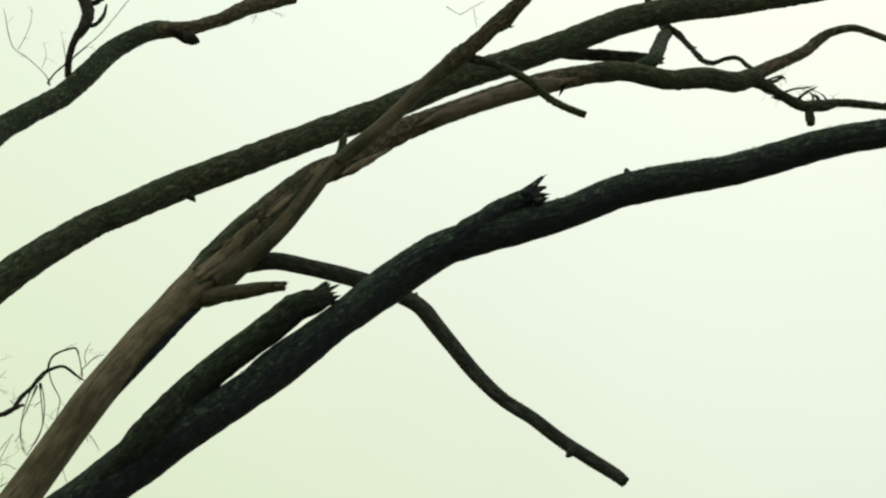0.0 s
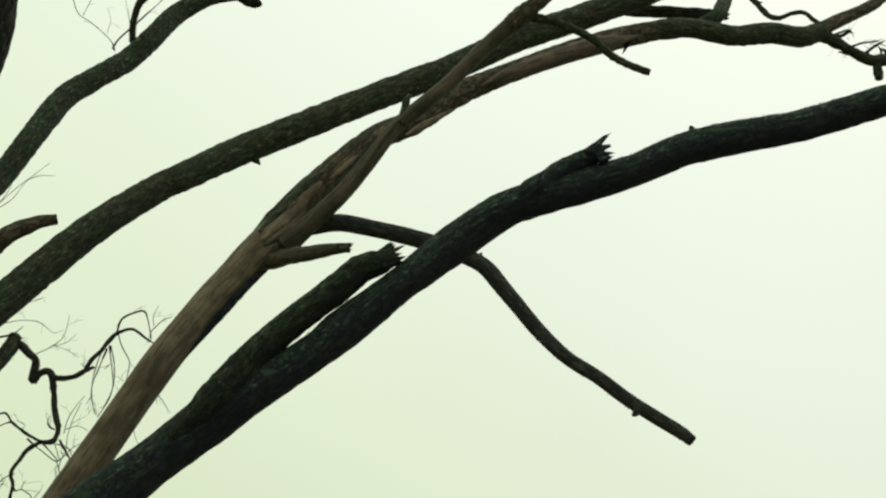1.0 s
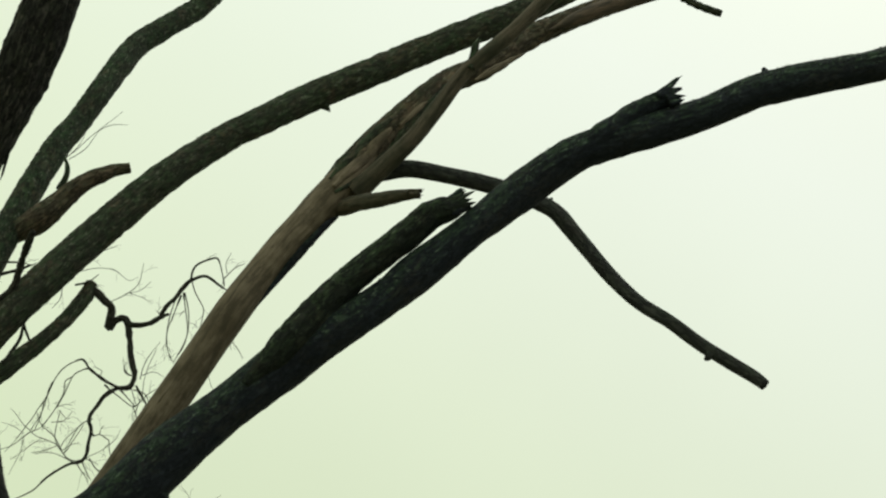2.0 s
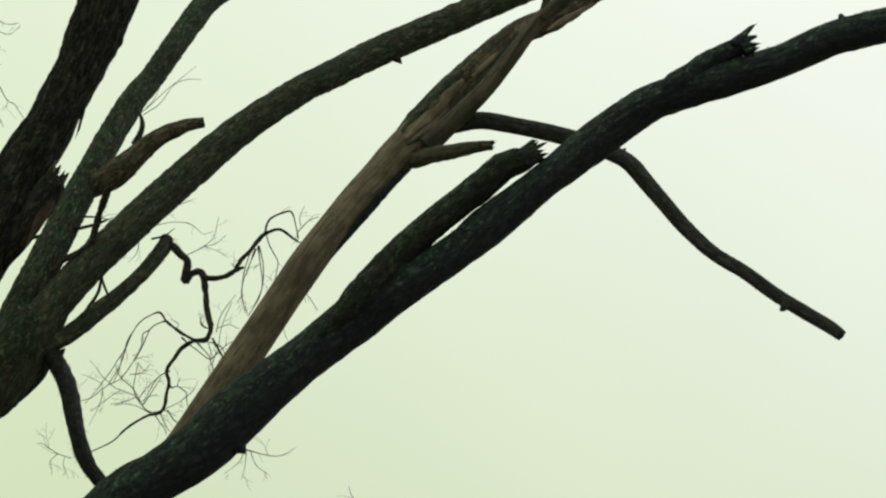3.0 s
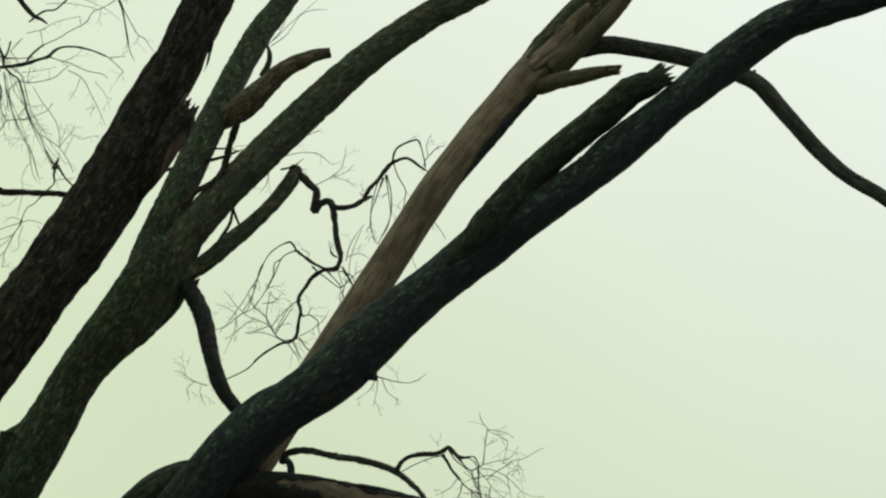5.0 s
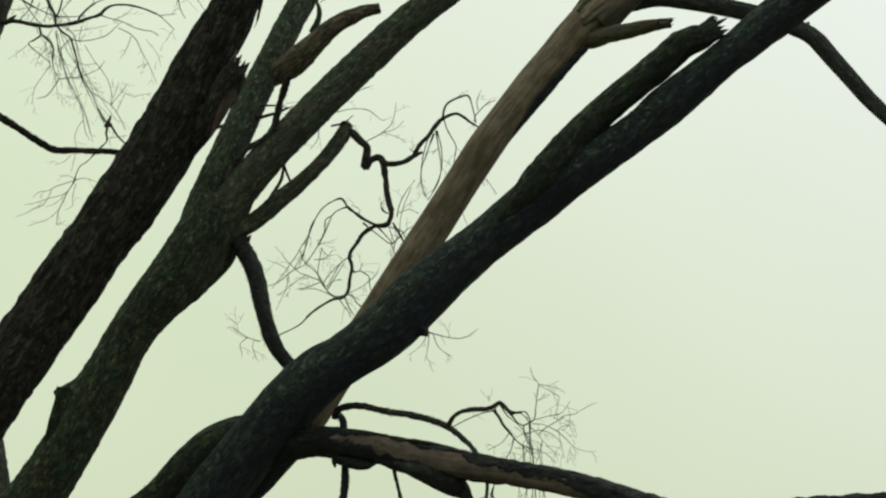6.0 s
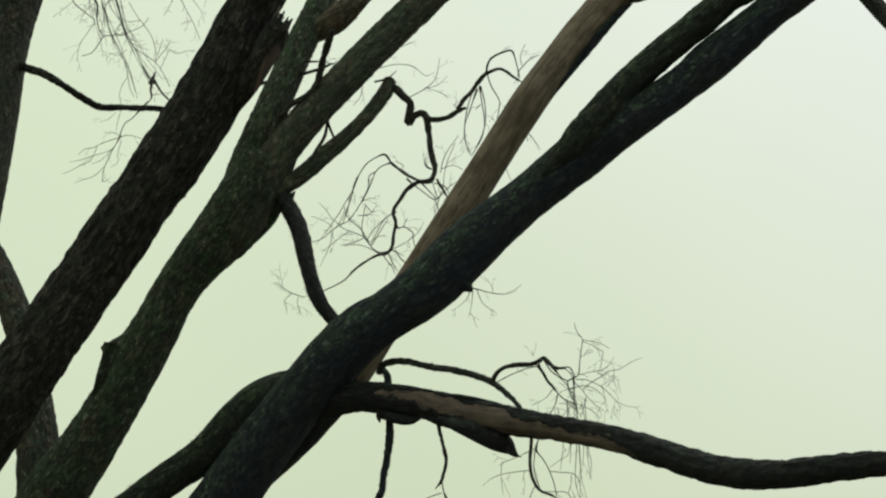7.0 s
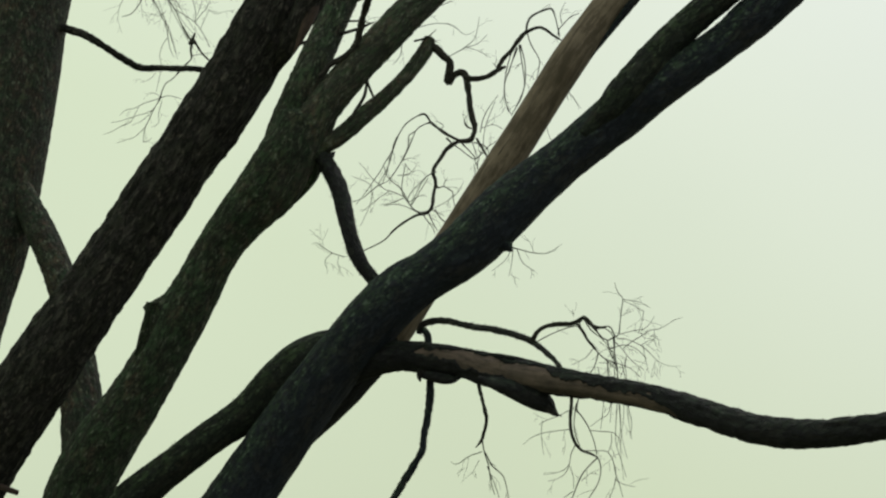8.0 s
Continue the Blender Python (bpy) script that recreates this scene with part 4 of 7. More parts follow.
strut = limb("limb", tree_b, BARK_RUST, [(0.161, -0.011, 3.951, 0.1556), (0.062, 0.106, 4.234, 0.1450), (-0.030, 0.225, 4.530, 0.1234), (-0.132, 0.347, 4.836, 0.1080), (-0.282, 0.482, 5.196, 0.1031), (-0.450, 0.606, 5.491, 0.1015), (-0.618, 0.721, 5.736, 0.0995), (-0.840, 0.857, 6.076, 0.0900)], seed=85, style='moss', fuzz=('moss', 900, 0.011, -1.0, 1.0), label='limb linking two stems')
branch_d = limb("branch", tree_b, BARK_DARK, [(-0.777, 1.116, 7.324, 0.0287), (-0.640, 1.069, 7.267, 0.0286), (-0.516, 1.063, 7.222, 0.0285), (-0.383, 1.063, 7.141, 0.0264), (-0.248, 1.114, 7.062, 0.0264), (-0.132, 1.156, 7.002, 0.0264), (0.041, 1.210, 7.009, 0.0224), (0.233, 1.268, 7.021, 0.0225), (0.387, 1.315, 7.026, 0.0185), (0.657, 1.396, 7.111, 0.0165)], seed=86, style='twig', fuzz=('dark', 600, 0.008, -1.0, 1.0), label='thin dark side branch')
limb("twig", branch_d, TWIG, [(0.236, 1.271, 7.241, 0.0084), (0.267, 1.246, 7.188, 0.0084), (0.324, 1.211, 7.108, 0.0075), (0.375, 1.189, 7.056, 0.0066)], seed=87, side=1)
limb("twig", branch_d, TWIG, [(0.224, 1.271, 7.232, 0.0101), (0.219, 1.249, 7.159, 0.0084), (0.231, 1.240, 7.090, 0.0066), (0.188, 1.242, 7.040, 0.0066)], seed=88, side=1)
limb("twig", branch_d, TWIG, [(0.199, 1.262, 7.208, 0.0101), (0.232, 1.242, 7.243, 0.0116), (0.247, 1.236, 7.284, 0.0066)], seed=89, side=1)
limb("twig", branch_d, TWIG, [(0.188, 1.242, 7.040, 0.0066), (0.130, 1.272, 6.995, 0.0067), (0.071, 1.301, 6.950, 0.0059), (0.030, 1.317, 6.935, 0.0059), (-0.006, 1.342, 6.879, 0.0059), (-0.026, 1.363, 6.826, 0.0067), (-0.074, 1.390, 6.759, 0.0050), (-0.117, 1.417, 6.682, 0.0050), (-0.147, 1.435, 6.623, 0.0050), (-0.160, 1.460, 6.532, 0.0034)], seed=90, side=1)
limb("twig", branch_d, TWIG, [(-0.024, 1.359, 6.834, 0.0050), (-0.094, 1.372, 6.817, 0.0042), (-0.158, 1.382, 6.800, 0.0042), (-0.221, 1.389, 6.769, 0.0034), (-0.284, 1.393, 6.762, 0.0034), (-0.331, 1.394, 6.719, 0.0020)], seed=91, side=1)
limb("twig", branch_d, TWIG, [(-0.024, 1.359, 6.834, 0.0050), (0.034, 1.354, 6.849, 0.0042), (0.087, 1.359, 6.842, 0.0034), (0.134, 1.375, 6.829, 0.0025)], seed=92, side=1)
limb("twig", branch_d, TWIG, [(-0.074, 1.390, 6.759, 0.0042), (-0.139, 1.404, 6.734, 0.0034), (-0.196, 1.417, 6.726, 0.0034), (-0.273, 1.439, 6.712, 0.0034), (-0.343, 1.463, 6.699, 0.0031), (-0.429, 1.494, 6.697, 0.0017)], seed=93, side=1)
limb("twig", branch_d, TWIG, [(-0.191, 1.386, 6.780, 0.0034), (-0.216, 1.390, 6.717, 0.0034), (-0.242, 1.391, 6.665, 0.0034), (-0.311, 1.383, 6.630, 0.0034), (-0.365, 1.369, 6.591, 0.0030), (-0.426, 1.349, 6.560, 0.0020)], seed=94, side=1)
limb("twig", branch_d, TWIG, [(-0.052, 1.379, 6.789, 0.0034), (-0.107, 1.376, 6.711, 0.0034), (-0.172, 1.395, 6.667, 0.0030), (-0.243, 1.424, 6.655, 0.0020)], seed=95, side=1)
limb("twig", branch_d, TWIG, [(-0.147, 1.432, 6.635, 0.0034), (-0.221, 1.447, 6.571, 0.0034), (-0.314, 1.476, 6.552, 0.0030), (-0.385, 1.507, 6.540, 0.0020)], seed=96, side=1)
limb("twig", branch_d, TWIG, [(-0.008, 1.363, 6.814, 0.0034), (-0.021, 1.342, 6.698, 0.0030), (-0.013, 1.334, 6.632, 0.0030), (-0.063, 1.329, 6.601, 0.0020)], seed=97, side=1)
limb("twig", branch_d, TWIG, [(0.040, 1.262, 7.267, 0.0034), (-0.009, 1.301, 7.226, 0.0034), (-0.043, 1.347, 7.156, 0.0030), (-0.035, 1.377, 7.093, 0.0025), (-0.063, 1.411, 6.961, 0.0030), (-0.074, 1.420, 6.907, 0.0020)], seed=98, side=1)
limb("twig", branch_d, TWIG, [(-0.077, 1.391, 7.041, 0.0030), (-0.115, 1.357, 6.977, 0.0025), (-0.175, 1.352, 6.955, 0.0016)], seed=99, side=1)
limb("twig", branch_d, TWIG, [(-0.008, 1.357, 6.842, 0.0025), (-0.085, 1.367, 6.880, 0.0025), (-0.124, 1.360, 6.870, 0.0016)], seed=100, side=1)
limb("twig", branch_d, TWIG, [(-0.160, 1.460, 6.532, 0.0034), (-0.125, 1.455, 6.539, 0.0025), (-0.091, 1.445, 6.562, 0.0016)], seed=101, side=1)
limb("twig", branch_d, TWIG, [(0.232, 1.243, 7.114, 0.0034), (0.298, 1.228, 7.115, 0.0034), (0.391, 1.193, 7.113, 0.0025)], seed=102, side=1)
branch_j = limb("branch", tree_b, TWIG, [(-0.844, 1.325, 7.991, 0.0190), (-0.653, 1.258, 8.038, 0.0189), (-0.533, 1.220, 8.037, 0.0167), (-0.411, 1.184, 8.001, 0.0155), (-0.268, 1.147, 7.958, 0.0145), (-0.154, 1.123, 7.953, 0.0134), (-0.022, 1.101, 7.963, 0.0134), (0.084, 1.089, 7.991, 0.0123), (0.154, 1.084, 8.014, 0.0123), (0.194, 1.082, 8.057, 0.0103), (0.246, 1.082, 8.083, 0.0083), (0.350, 1.085, 8.087, 0.0083), (0.475, 1.095, 8.057, 0.0072), (0.537, 1.102, 8.033, 0.0072), (0.587, 1.109, 8.008, 0.0062), (0.697, 1.130, 7.908, 0.0041)], seed=103, style='twig', label='thin branch with hanging twigs')
limb("twig", branch_j, TWIG, [(-0.614, 1.245, 8.032, 0.0171), (-0.571, 1.238, 8.060, 0.0155), (-0.520, 1.209, 8.078, 0.0069)], seed=104, side=3)
limb("twig", branch_j, TWIG, [(0.587, 1.109, 8.008, 0.0051), (0.657, 1.127, 8.024, 0.0042), (0.700, 1.151, 8.039, 0.0025)], seed=105, side=2)
limb("twig", branch_j, TWIG, [(0.697, 1.130, 7.908, 0.0034), (0.661, 1.150, 7.873, 0.0030), (0.639, 1.165, 7.836, 0.0016)], seed=106, side=3)
limb("twig", branch_j, TWIG, [(-0.504, 1.209, 8.228, 0.0060), (-0.433, 1.241, 8.136, 0.0052), (-0.380, 1.277, 8.070, 0.0052), (-0.334, 1.306, 8.036, 0.0043)], seed=107, side=2)
limb("twig", branch_j, TWIG, [(-0.274, 1.249, 8.243, 0.0052), (-0.285, 1.210, 8.119, 0.0051), (-0.280, 1.148, 7.990, 0.0042)], seed=108, side=3)
limb("twig", branch_j, TWIG, [(-0.354, 1.223, 8.186, 0.0051), (-0.398, 1.272, 8.104, 0.0043), (-0.457, 1.310, 8.050, 0.0043)], seed=109, side=2)
limb("twig", branch_j, TWIG, [(-0.158, 1.123, 7.940, 0.0042), (-0.133, 1.176, 7.855, 0.0037), (-0.097, 1.220, 7.767, 0.0034), (-0.032, 1.251, 7.680, 0.0031), (0.020, 1.272, 7.581, 0.0025)], seed=110, side=3)
limb("twig", branch_j, TWIG, [(-0.203, 1.134, 7.936, 0.0042), (-0.244, 1.149, 7.872, 0.0034), (-0.247, 1.138, 7.760, 0.0030), (-0.199, 1.097, 7.652, 0.0020)], seed=111, side=2)
limb("twig", branch_j, TWIG, [(-0.030, 1.261, 7.622, 0.0037), (0.033, 1.240, 7.549, 0.0034), (0.079, 1.228, 7.534, 0.0027), (0.140, 1.205, 7.480, 0.0020)], seed=112, side=3)
limb("twig", branch_j, TWIG, [(-0.024, 1.246, 7.705, 0.0034), (-0.084, 1.292, 7.654, 0.0030), (-0.122, 1.323, 7.578, 0.0024)], seed=113, side=2)
limb("twig", branch_j, TWIG, [(-0.632, 1.224, 8.169, 0.0043), (-0.539, 1.203, 8.121, 0.0038), (-0.458, 1.222, 8.146, 0.0034)], seed=114, side=3)
limb("twig", branch_j, TWIG, [(-0.131, 1.115, 8.062, 0.0043), (-0.076, 1.124, 7.974, 0.0038), (-0.104, 1.147, 7.913, 0.0030)], seed=115, side=2)
limb("twig", branch_j, TWIG, [(0.146, 1.085, 8.014, 0.0067), (0.238, 1.067, 7.973, 0.0059), (0.325, 1.060, 7.945, 0.0050), (0.409, 1.070, 7.904, 0.0050), (0.486, 1.097, 7.888, 0.0051), (0.541, 1.124, 7.890, 0.0051), (0.581, 1.153, 7.867, 0.0034)], seed=116, side=3)
limb("twig", branch_j, TWIG, [(0.281, 1.063, 7.970, 0.0042), (0.338, 1.072, 7.996, 0.0034), (0.389, 1.098, 8.069, 0.0025)], seed=117, side=2)
limb("twig", branch_j, TWIG, [(-0.525, 1.209, 8.229, 0.0069), (-0.410, 1.206, 8.156, 0.0069), (-0.310, 1.176, 8.094, 0.0060), (-0.205, 1.128, 8.032, 0.0059)], seed=118, side=3)
limb("twig", branch_j, TWIG, [(-0.402, 1.223, 8.233, 0.0069), (-0.413, 1.184, 8.123, 0.0060), (-0.431, 1.163, 8.068, 0.0051), (-0.474, 1.127, 7.984, 0.0051)], seed=119, side=2)
limb("twig", branch_j, TWIG, [(-0.327, 1.249, 8.267, 0.0112), (-0.288, 1.256, 8.178, 0.0112), (-0.249, 1.261, 8.110, 0.0112), (-0.226, 1.266, 8.021, 0.0094), (-0.171, 1.269, 7.962, 0.0077), (-0.113, 1.271, 7.916, 0.0077), (-0.085, 1.272, 7.839, 0.0068), (-0.052, 1.272, 7.748, 0.0065), (-0.016, 1.268, 7.634, 0.0068), (0.035, 1.262, 7.541, 0.0059), (0.085, 1.256, 7.471, 0.0064), (0.128, 1.248, 7.379, 0.0059), (0.189, 1.236, 7.272, 0.0075), (0.252, 1.226, 7.194, 0.0067)], seed=120, side=3)
limb("twig", branch_j, TWIG, [(-0.230, 1.262, 8.087, 0.0069), (-0.111, 1.288, 8.097, 0.0052), (-0.023, 1.280, 8.101, 0.0043)], seed=121, side=2)
limb("twig", branch_j, TWIG, [(-0.194, 1.249, 8.218, 0.0069), (-0.208, 1.247, 8.126, 0.0069), (-0.224, 1.224, 8.060, 0.0069)], seed=122, side=3)
limb("twig", branch_j, TWIG, [(-0.110, 1.249, 8.239, 0.0052), (-0.148, 1.189, 8.134, 0.0051), (-0.171, 1.181, 8.093, 0.0034)], seed=123, side=2)
limb("twig", branch_j, TWIG, [(-0.314, 1.160, 7.950, 0.0085), (-0.295, 1.145, 7.889, 0.0067), (-0.329, 1.133, 7.848, 0.0067), (-0.372, 1.121, 7.813, 0.0059), (-0.322, 1.109, 7.758, 0.0051), (-0.250, 1.099, 7.698, 0.0051), (-0.181, 1.092, 7.640, 0.0042)], seed=124, side=3)
limb("twig", branch_j, TWIG, [(-0.295, 1.145, 7.889, 0.0067), (-0.207, 1.101, 7.814, 0.0084), (-0.167, 1.072, 7.752, 0.0075), (-0.149, 1.031, 7.644, 0.0066), (-0.116, 0.992, 7.540, 0.0057), (-0.070, 0.962, 7.460, 0.0057), (-0.088, 0.936, 7.386, 0.0049), (-0.125, 0.907, 7.310, 0.0048), (-0.184, 0.883, 7.279, 0.0033)], seed=125, side=2)
limb("twig", branch_j, TWIG, [(-0.070, 0.962, 7.460, 0.0057), (-0.001, 0.962, 7.468, 0.0049), (0.082, 0.959, 7.470, 0.0049), (0.157, 0.948, 7.494, 0.0041), (0.228, 0.931, 7.520, 0.0041), (0.271, 0.911, 7.571, 0.0033)], seed=126, side=3)
limb("twig", branch_j, TWIG, [(-0.175, 1.134, 7.914, 0.0060), (-0.157, 1.151, 7.786, 0.0051), (-0.133, 1.159, 7.722, 0.0051), (-0.098, 1.170, 7.616, 0.0042), (-0.051, 1.179, 7.507, 0.0042), (-0.003, 1.184, 7.420, 0.0042), (0.046, 1.186, 7.312, 0.0042), (0.066, 1.187, 7.224, 0.0041), (0.089, 1.186, 7.137, 0.0034), (0.120, 1.186, 7.080, 0.0025)], seed=127, side=2)
limb("twig", branch_j, TWIG, [(-0.113, 1.271, 7.916, 0.0052), (-0.172, 1.279, 7.844, 0.0043), (-0.180, 1.263, 7.746, 0.0043), (-0.147, 1.225, 7.640, 0.0034)], seed=128, side=3)
limb("twig", branch_j, TWIG, [(-0.112, 1.272, 7.908, 0.0061), (-0.010, 1.226, 7.871, 0.0051), (0.111, 1.176, 7.864, 0.0051), (0.203, 1.141, 7.878, 0.0051), (0.262, 1.115, 7.919, 0.0042), (0.315, 1.093, 7.952, 0.0034)], seed=129, side=2)
limb("twig", branch_j, TWIG, [(0.016, 1.221, 7.837, 0.0034), (0.096, 1.194, 7.711, 0.0034), (0.174, 1.171, 7.611, 0.0042), (0.238, 1.148, 7.512, 0.0042), (0.279, 1.121, 7.391, 0.0042), (0.285, 1.105, 7.319, 0.0042)], seed=130, side=3)
limb("twig", branch_j, TWIG, [(0.075, 1.257, 7.485, 0.0051), (0.179, 1.209, 7.406, 0.0043), (0.269, 1.170, 7.332, 0.0041), (0.334, 1.139, 7.245, 0.0041), (0.402, 1.105, 7.123, 0.0041)], seed=131, side=2)
limb("twig", branch_j, TWIG, [(0.285, 1.105, 7.314, 0.0041), (0.329, 1.093, 7.370, 0.0037), (0.364, 1.103, 7.425, 0.0033), (0.377, 1.128, 7.488, 0.0020)], seed=132, side=3)
limb("twig", branch_j, TWIG, [(0.308, 1.151, 7.272, 0.0034), (0.319, 1.196, 7.355, 0.0034), (0.340, 1.239, 7.460, 0.0030)], seed=133, side=2)
limb("twig", branch_j, TWIG, [(0.290, 1.115, 7.366, 0.0030), (0.312, 1.109, 7.429, 0.0025), (0.330, 1.089, 7.486, 0.0016)], seed=134, side=3)
limb("twig", branch_j, TWIG, [(0.340, 1.239, 7.460, 0.0030), (0.398, 1.237, 7.428, 0.0025), (0.458, 1.244, 7.447, 0.0025), (0.527, 1.262, 7.463, 0.0020)], seed=135, side=2)
limb("twig", branch_j, TWIG, [(0.294, 1.107, 7.914, 0.0051), (0.369, 1.144, 7.885, 0.0051), (0.407, 1.170, 7.852, 0.0051), (0.441, 1.219, 7.783, 0.0043), (0.479, 1.285, 7.712, 0.0037), (0.507, 1.360, 7.642, 0.0034), (0.520, 1.404, 7.602, 0.0026)], seed=136, side=3)
limb("twig", branch_j, TWIG, [(0.377, 1.153, 7.867, 0.0042), (0.359, 1.133, 7.768, 0.0034), (0.328, 1.083, 7.659, 0.0020)], seed=137, side=2)
limb("twig", branch_j, TWIG, [(0.479, 1.285, 7.712, 0.0030), (0.437, 1.293, 7.673, 0.0020)], seed=138, side=3)
limb("twig", branch_j, TWIG, [(0.500, 1.108, 7.822, 0.0030), (0.575, 1.162, 7.734, 0.0025), (0.598, 1.211, 7.652, 0.0016)], seed=139, side=2)
limb("twig", branch_j, TWIG, [(-0.180, 1.092, 7.628, 0.0042), (-0.222, 1.061, 7.527, 0.0033), (-0.264, 1.048, 7.435, 0.0033), (-0.282, 1.061, 7.310, 0.0020)], seed=140, side=3)
limb("twig", branch_j, TWIG, [(-0.189, 1.084, 7.779, 0.0034), (-0.246, 1.028, 7.667, 0.0034), (-0.257, 0.988, 7.571, 0.0020)], seed=141, side=2)
limb("twig", branch_j, TWIG, [(-0.379, 1.121, 7.799, 0.0034), (-0.447, 1.113, 7.731, 0.0025), (-0.508, 1.121, 7.691, 0.0020)], seed=142, side=3)
limb("twig", branch_j, TWIG, [(-0.051, 1.139, 7.913, 0.0034), (0.072, 1.147, 7.928, 0.0030), (0.208, 1.108, 7.939, 0.0025)], seed=143, side=2)
limb("twig", branch_j, TWIG, [(0.022, 1.098, 7.937, 0.0034), (0.021, 1.073, 7.792, 0.0030), (0.069, 1.039, 7.843, 0.0025)], seed=144, side=3)
limb("twig", branch_j, TWIG, [(-0.064, 1.234, 7.732, 0.0034), (0.031, 1.209, 7.675, 0.0031), (0.129, 1.188, 7.678, 0.0025)], seed=145, side=2)
limb("twig", branch_j, TWIG, [(0.037, 1.184, 7.442, 0.0034), (-0.012, 1.152, 7.386, 0.0025), (-0.050, 1.114, 7.393, 0.0016)], seed=146, side=3)
limb("twig", branch_j, TWIG, [(0.027, 1.262, 7.541, 0.0034), (0.125, 1.229, 7.481, 0.0030), (0.199, 1.198, 7.446, 0.0020)], seed=147, side=2)
limb("twig", branch_j, TWIG, [(-0.089, 1.303, 8.401, 0.0069), (-0.033, 1.310, 8.461, 0.0087), (0.025, 1.318, 8.502, 0.0078), (0.084, 1.329, 8.512, 0.0069), (0.137, 1.350, 8.575, 0.0070), (0.174, 1.379, 8.650, 0.0070), (0.207, 1.426, 8.756, 0.0061), (0.232, 1.471, 8.842, 0.0053), (0.284, 1.612, 9.091, 0.0054)], seed=148, side=2)
limb("twig", branch_j, TWIG, [(-0.196, 1.308, 8.615, 0.0208), (-0.129, 1.326, 8.530, 0.0208), (-0.056, 1.317, 8.454, 0.0156), (0.004, 1.299, 8.418, 0.0121), (0.056, 1.279, 8.374, 0.0069)], seed=149, side=1)
limb("twig", branch_j, TWIG, [(-0.184, 1.308, 8.710, 0.0061), (-0.037, 1.315, 8.708, 0.0061), (0.070, 1.326, 8.680, 0.0061), (0.173, 1.343, 8.665, 0.0061), (0.254, 1.365, 8.647, 0.0061), (0.312, 1.383, 8.667, 0.0052), (0.385, 1.414, 8.725, 0.0052), (0.460, 1.447, 8.766, 0.0053), (0.514, 1.476, 8.810, 0.0044), (0.591, 1.513, 8.839, 0.0035)], seed=150, side=2)
limb("twig", branch_j, TWIG, [(-0.027, 1.152, 8.006, 0.0084), (-0.007, 1.144, 8.038, 0.0084), (0.082, 1.124, 8.115, 0.0067), (0.196, 1.115, 8.168, 0.0059), (0.290, 1.123, 8.240, 0.0050), (0.381, 1.149, 8.312, 0.0051), (0.424, 1.188, 8.424, 0.0052), (0.476, 1.217, 8.466, 0.0052), (0.542, 1.264, 8.542, 0.0052), (0.567, 1.288, 8.586, 0.0052)], seed=151, side=1)
limb("twig", branch_j, TWIG, [(0.352, 1.612, 9.339, 0.0090), (0.451, 1.489, 9.021, 0.0089), (0.506, 1.418, 8.813, 0.0088), (0.543, 1.372, 8.645, 0.0087), (0.593, 1.346, 8.522, 0.0078), (0.623, 1.329, 8.411, 0.0069), (0.658, 1.316, 8.264, 0.0069), (0.689, 1.312, 8.147, 0.0052), (0.727, 1.310, 8.077, 0.0034)], seed=152, side=2)
limb("twig", branch_j, TWIG, [(0.555, 1.367, 8.618, 0.0070), (0.623, 1.338, 8.485, 0.0061), (0.702, 1.285, 8.341, 0.0060), (0.761, 1.234, 8.246, 0.0051), (0.814, 1.197, 8.206, 0.0051), (0.858, 1.152, 8.138, 0.0042), (0.922, 1.079, 8.035, 0.0034)], seed=153, side=1)
limb("twig", branch_j, TWIG, [(0.020, 1.318, 8.558, 0.0034), (0.142, 1.331, 8.569, 0.0034), (0.275, 1.318, 8.547, 0.0034), (0.418, 1.275, 8.487, 0.0031)], seed=154, side=2)
limb("twig", branch_j, TWIG, [(0.164, 1.379, 8.664, 0.0034), (0.339, 1.382, 8.604, 0.0034), (0.472, 1.383, 8.533, 0.0031), (0.586, 1.384, 8.439, 0.0020)], seed=155, side=1)
limb("twig", branch_j, TWIG, [(0.030, 1.279, 8.333, 0.0034), (0.149, 1.219, 8.358, 0.0034), (0.330, 1.163, 8.374, 0.0034)], seed=156, side=2)
limb("twig", branch_j, TWIG, [(0.330, 1.163, 8.374, 0.0034), (0.336, 1.212, 8.307, 0.0025)], seed=157, side=1)
limb("twig", branch_j, TWIG, [(0.470, 1.213, 8.455, 0.0030), (0.479, 1.161, 8.349, 0.0025), (0.458, 1.146, 8.296, 0.0016)], seed=158, side=2)
limb("twig", branch_j, TWIG, [(0.011, 1.279, 8.319, 0.0043), (0.037, 1.301, 8.191, 0.0034)], seed=159, side=1)
limb("twig", branch_j, TWIG, [(-0.101, 1.303, 8.308, 0.0043), (0.025, 1.359, 8.373, 0.0034)], seed=160, side=2)
limb("twig", branch_j, TWIG, [(0.660, 1.315, 8.241, 0.0034), (0.649, 1.325, 8.185, 0.0025)], seed=161, side=1)
limb("twig", branch_j, TWIG, [(0.762, 1.234, 8.242, 0.0034), (0.749, 1.223, 8.172, 0.0020)], seed=162, side=2)
limb("twig", branch_j, TWIG, [(0.452, 1.537, 9.146, 0.0053), (0.609, 1.552, 9.055, 0.0044), (0.694, 1.561, 9.070, 0.0035)], seed=163, side=1)
limb("twig", branch_j, TWIG, [(0.549, 1.465, 8.959, 0.0044), (0.648, 1.512, 8.945, 0.0035), (0.716, 1.513, 9.013, 0.0027)], seed=164, side=2)
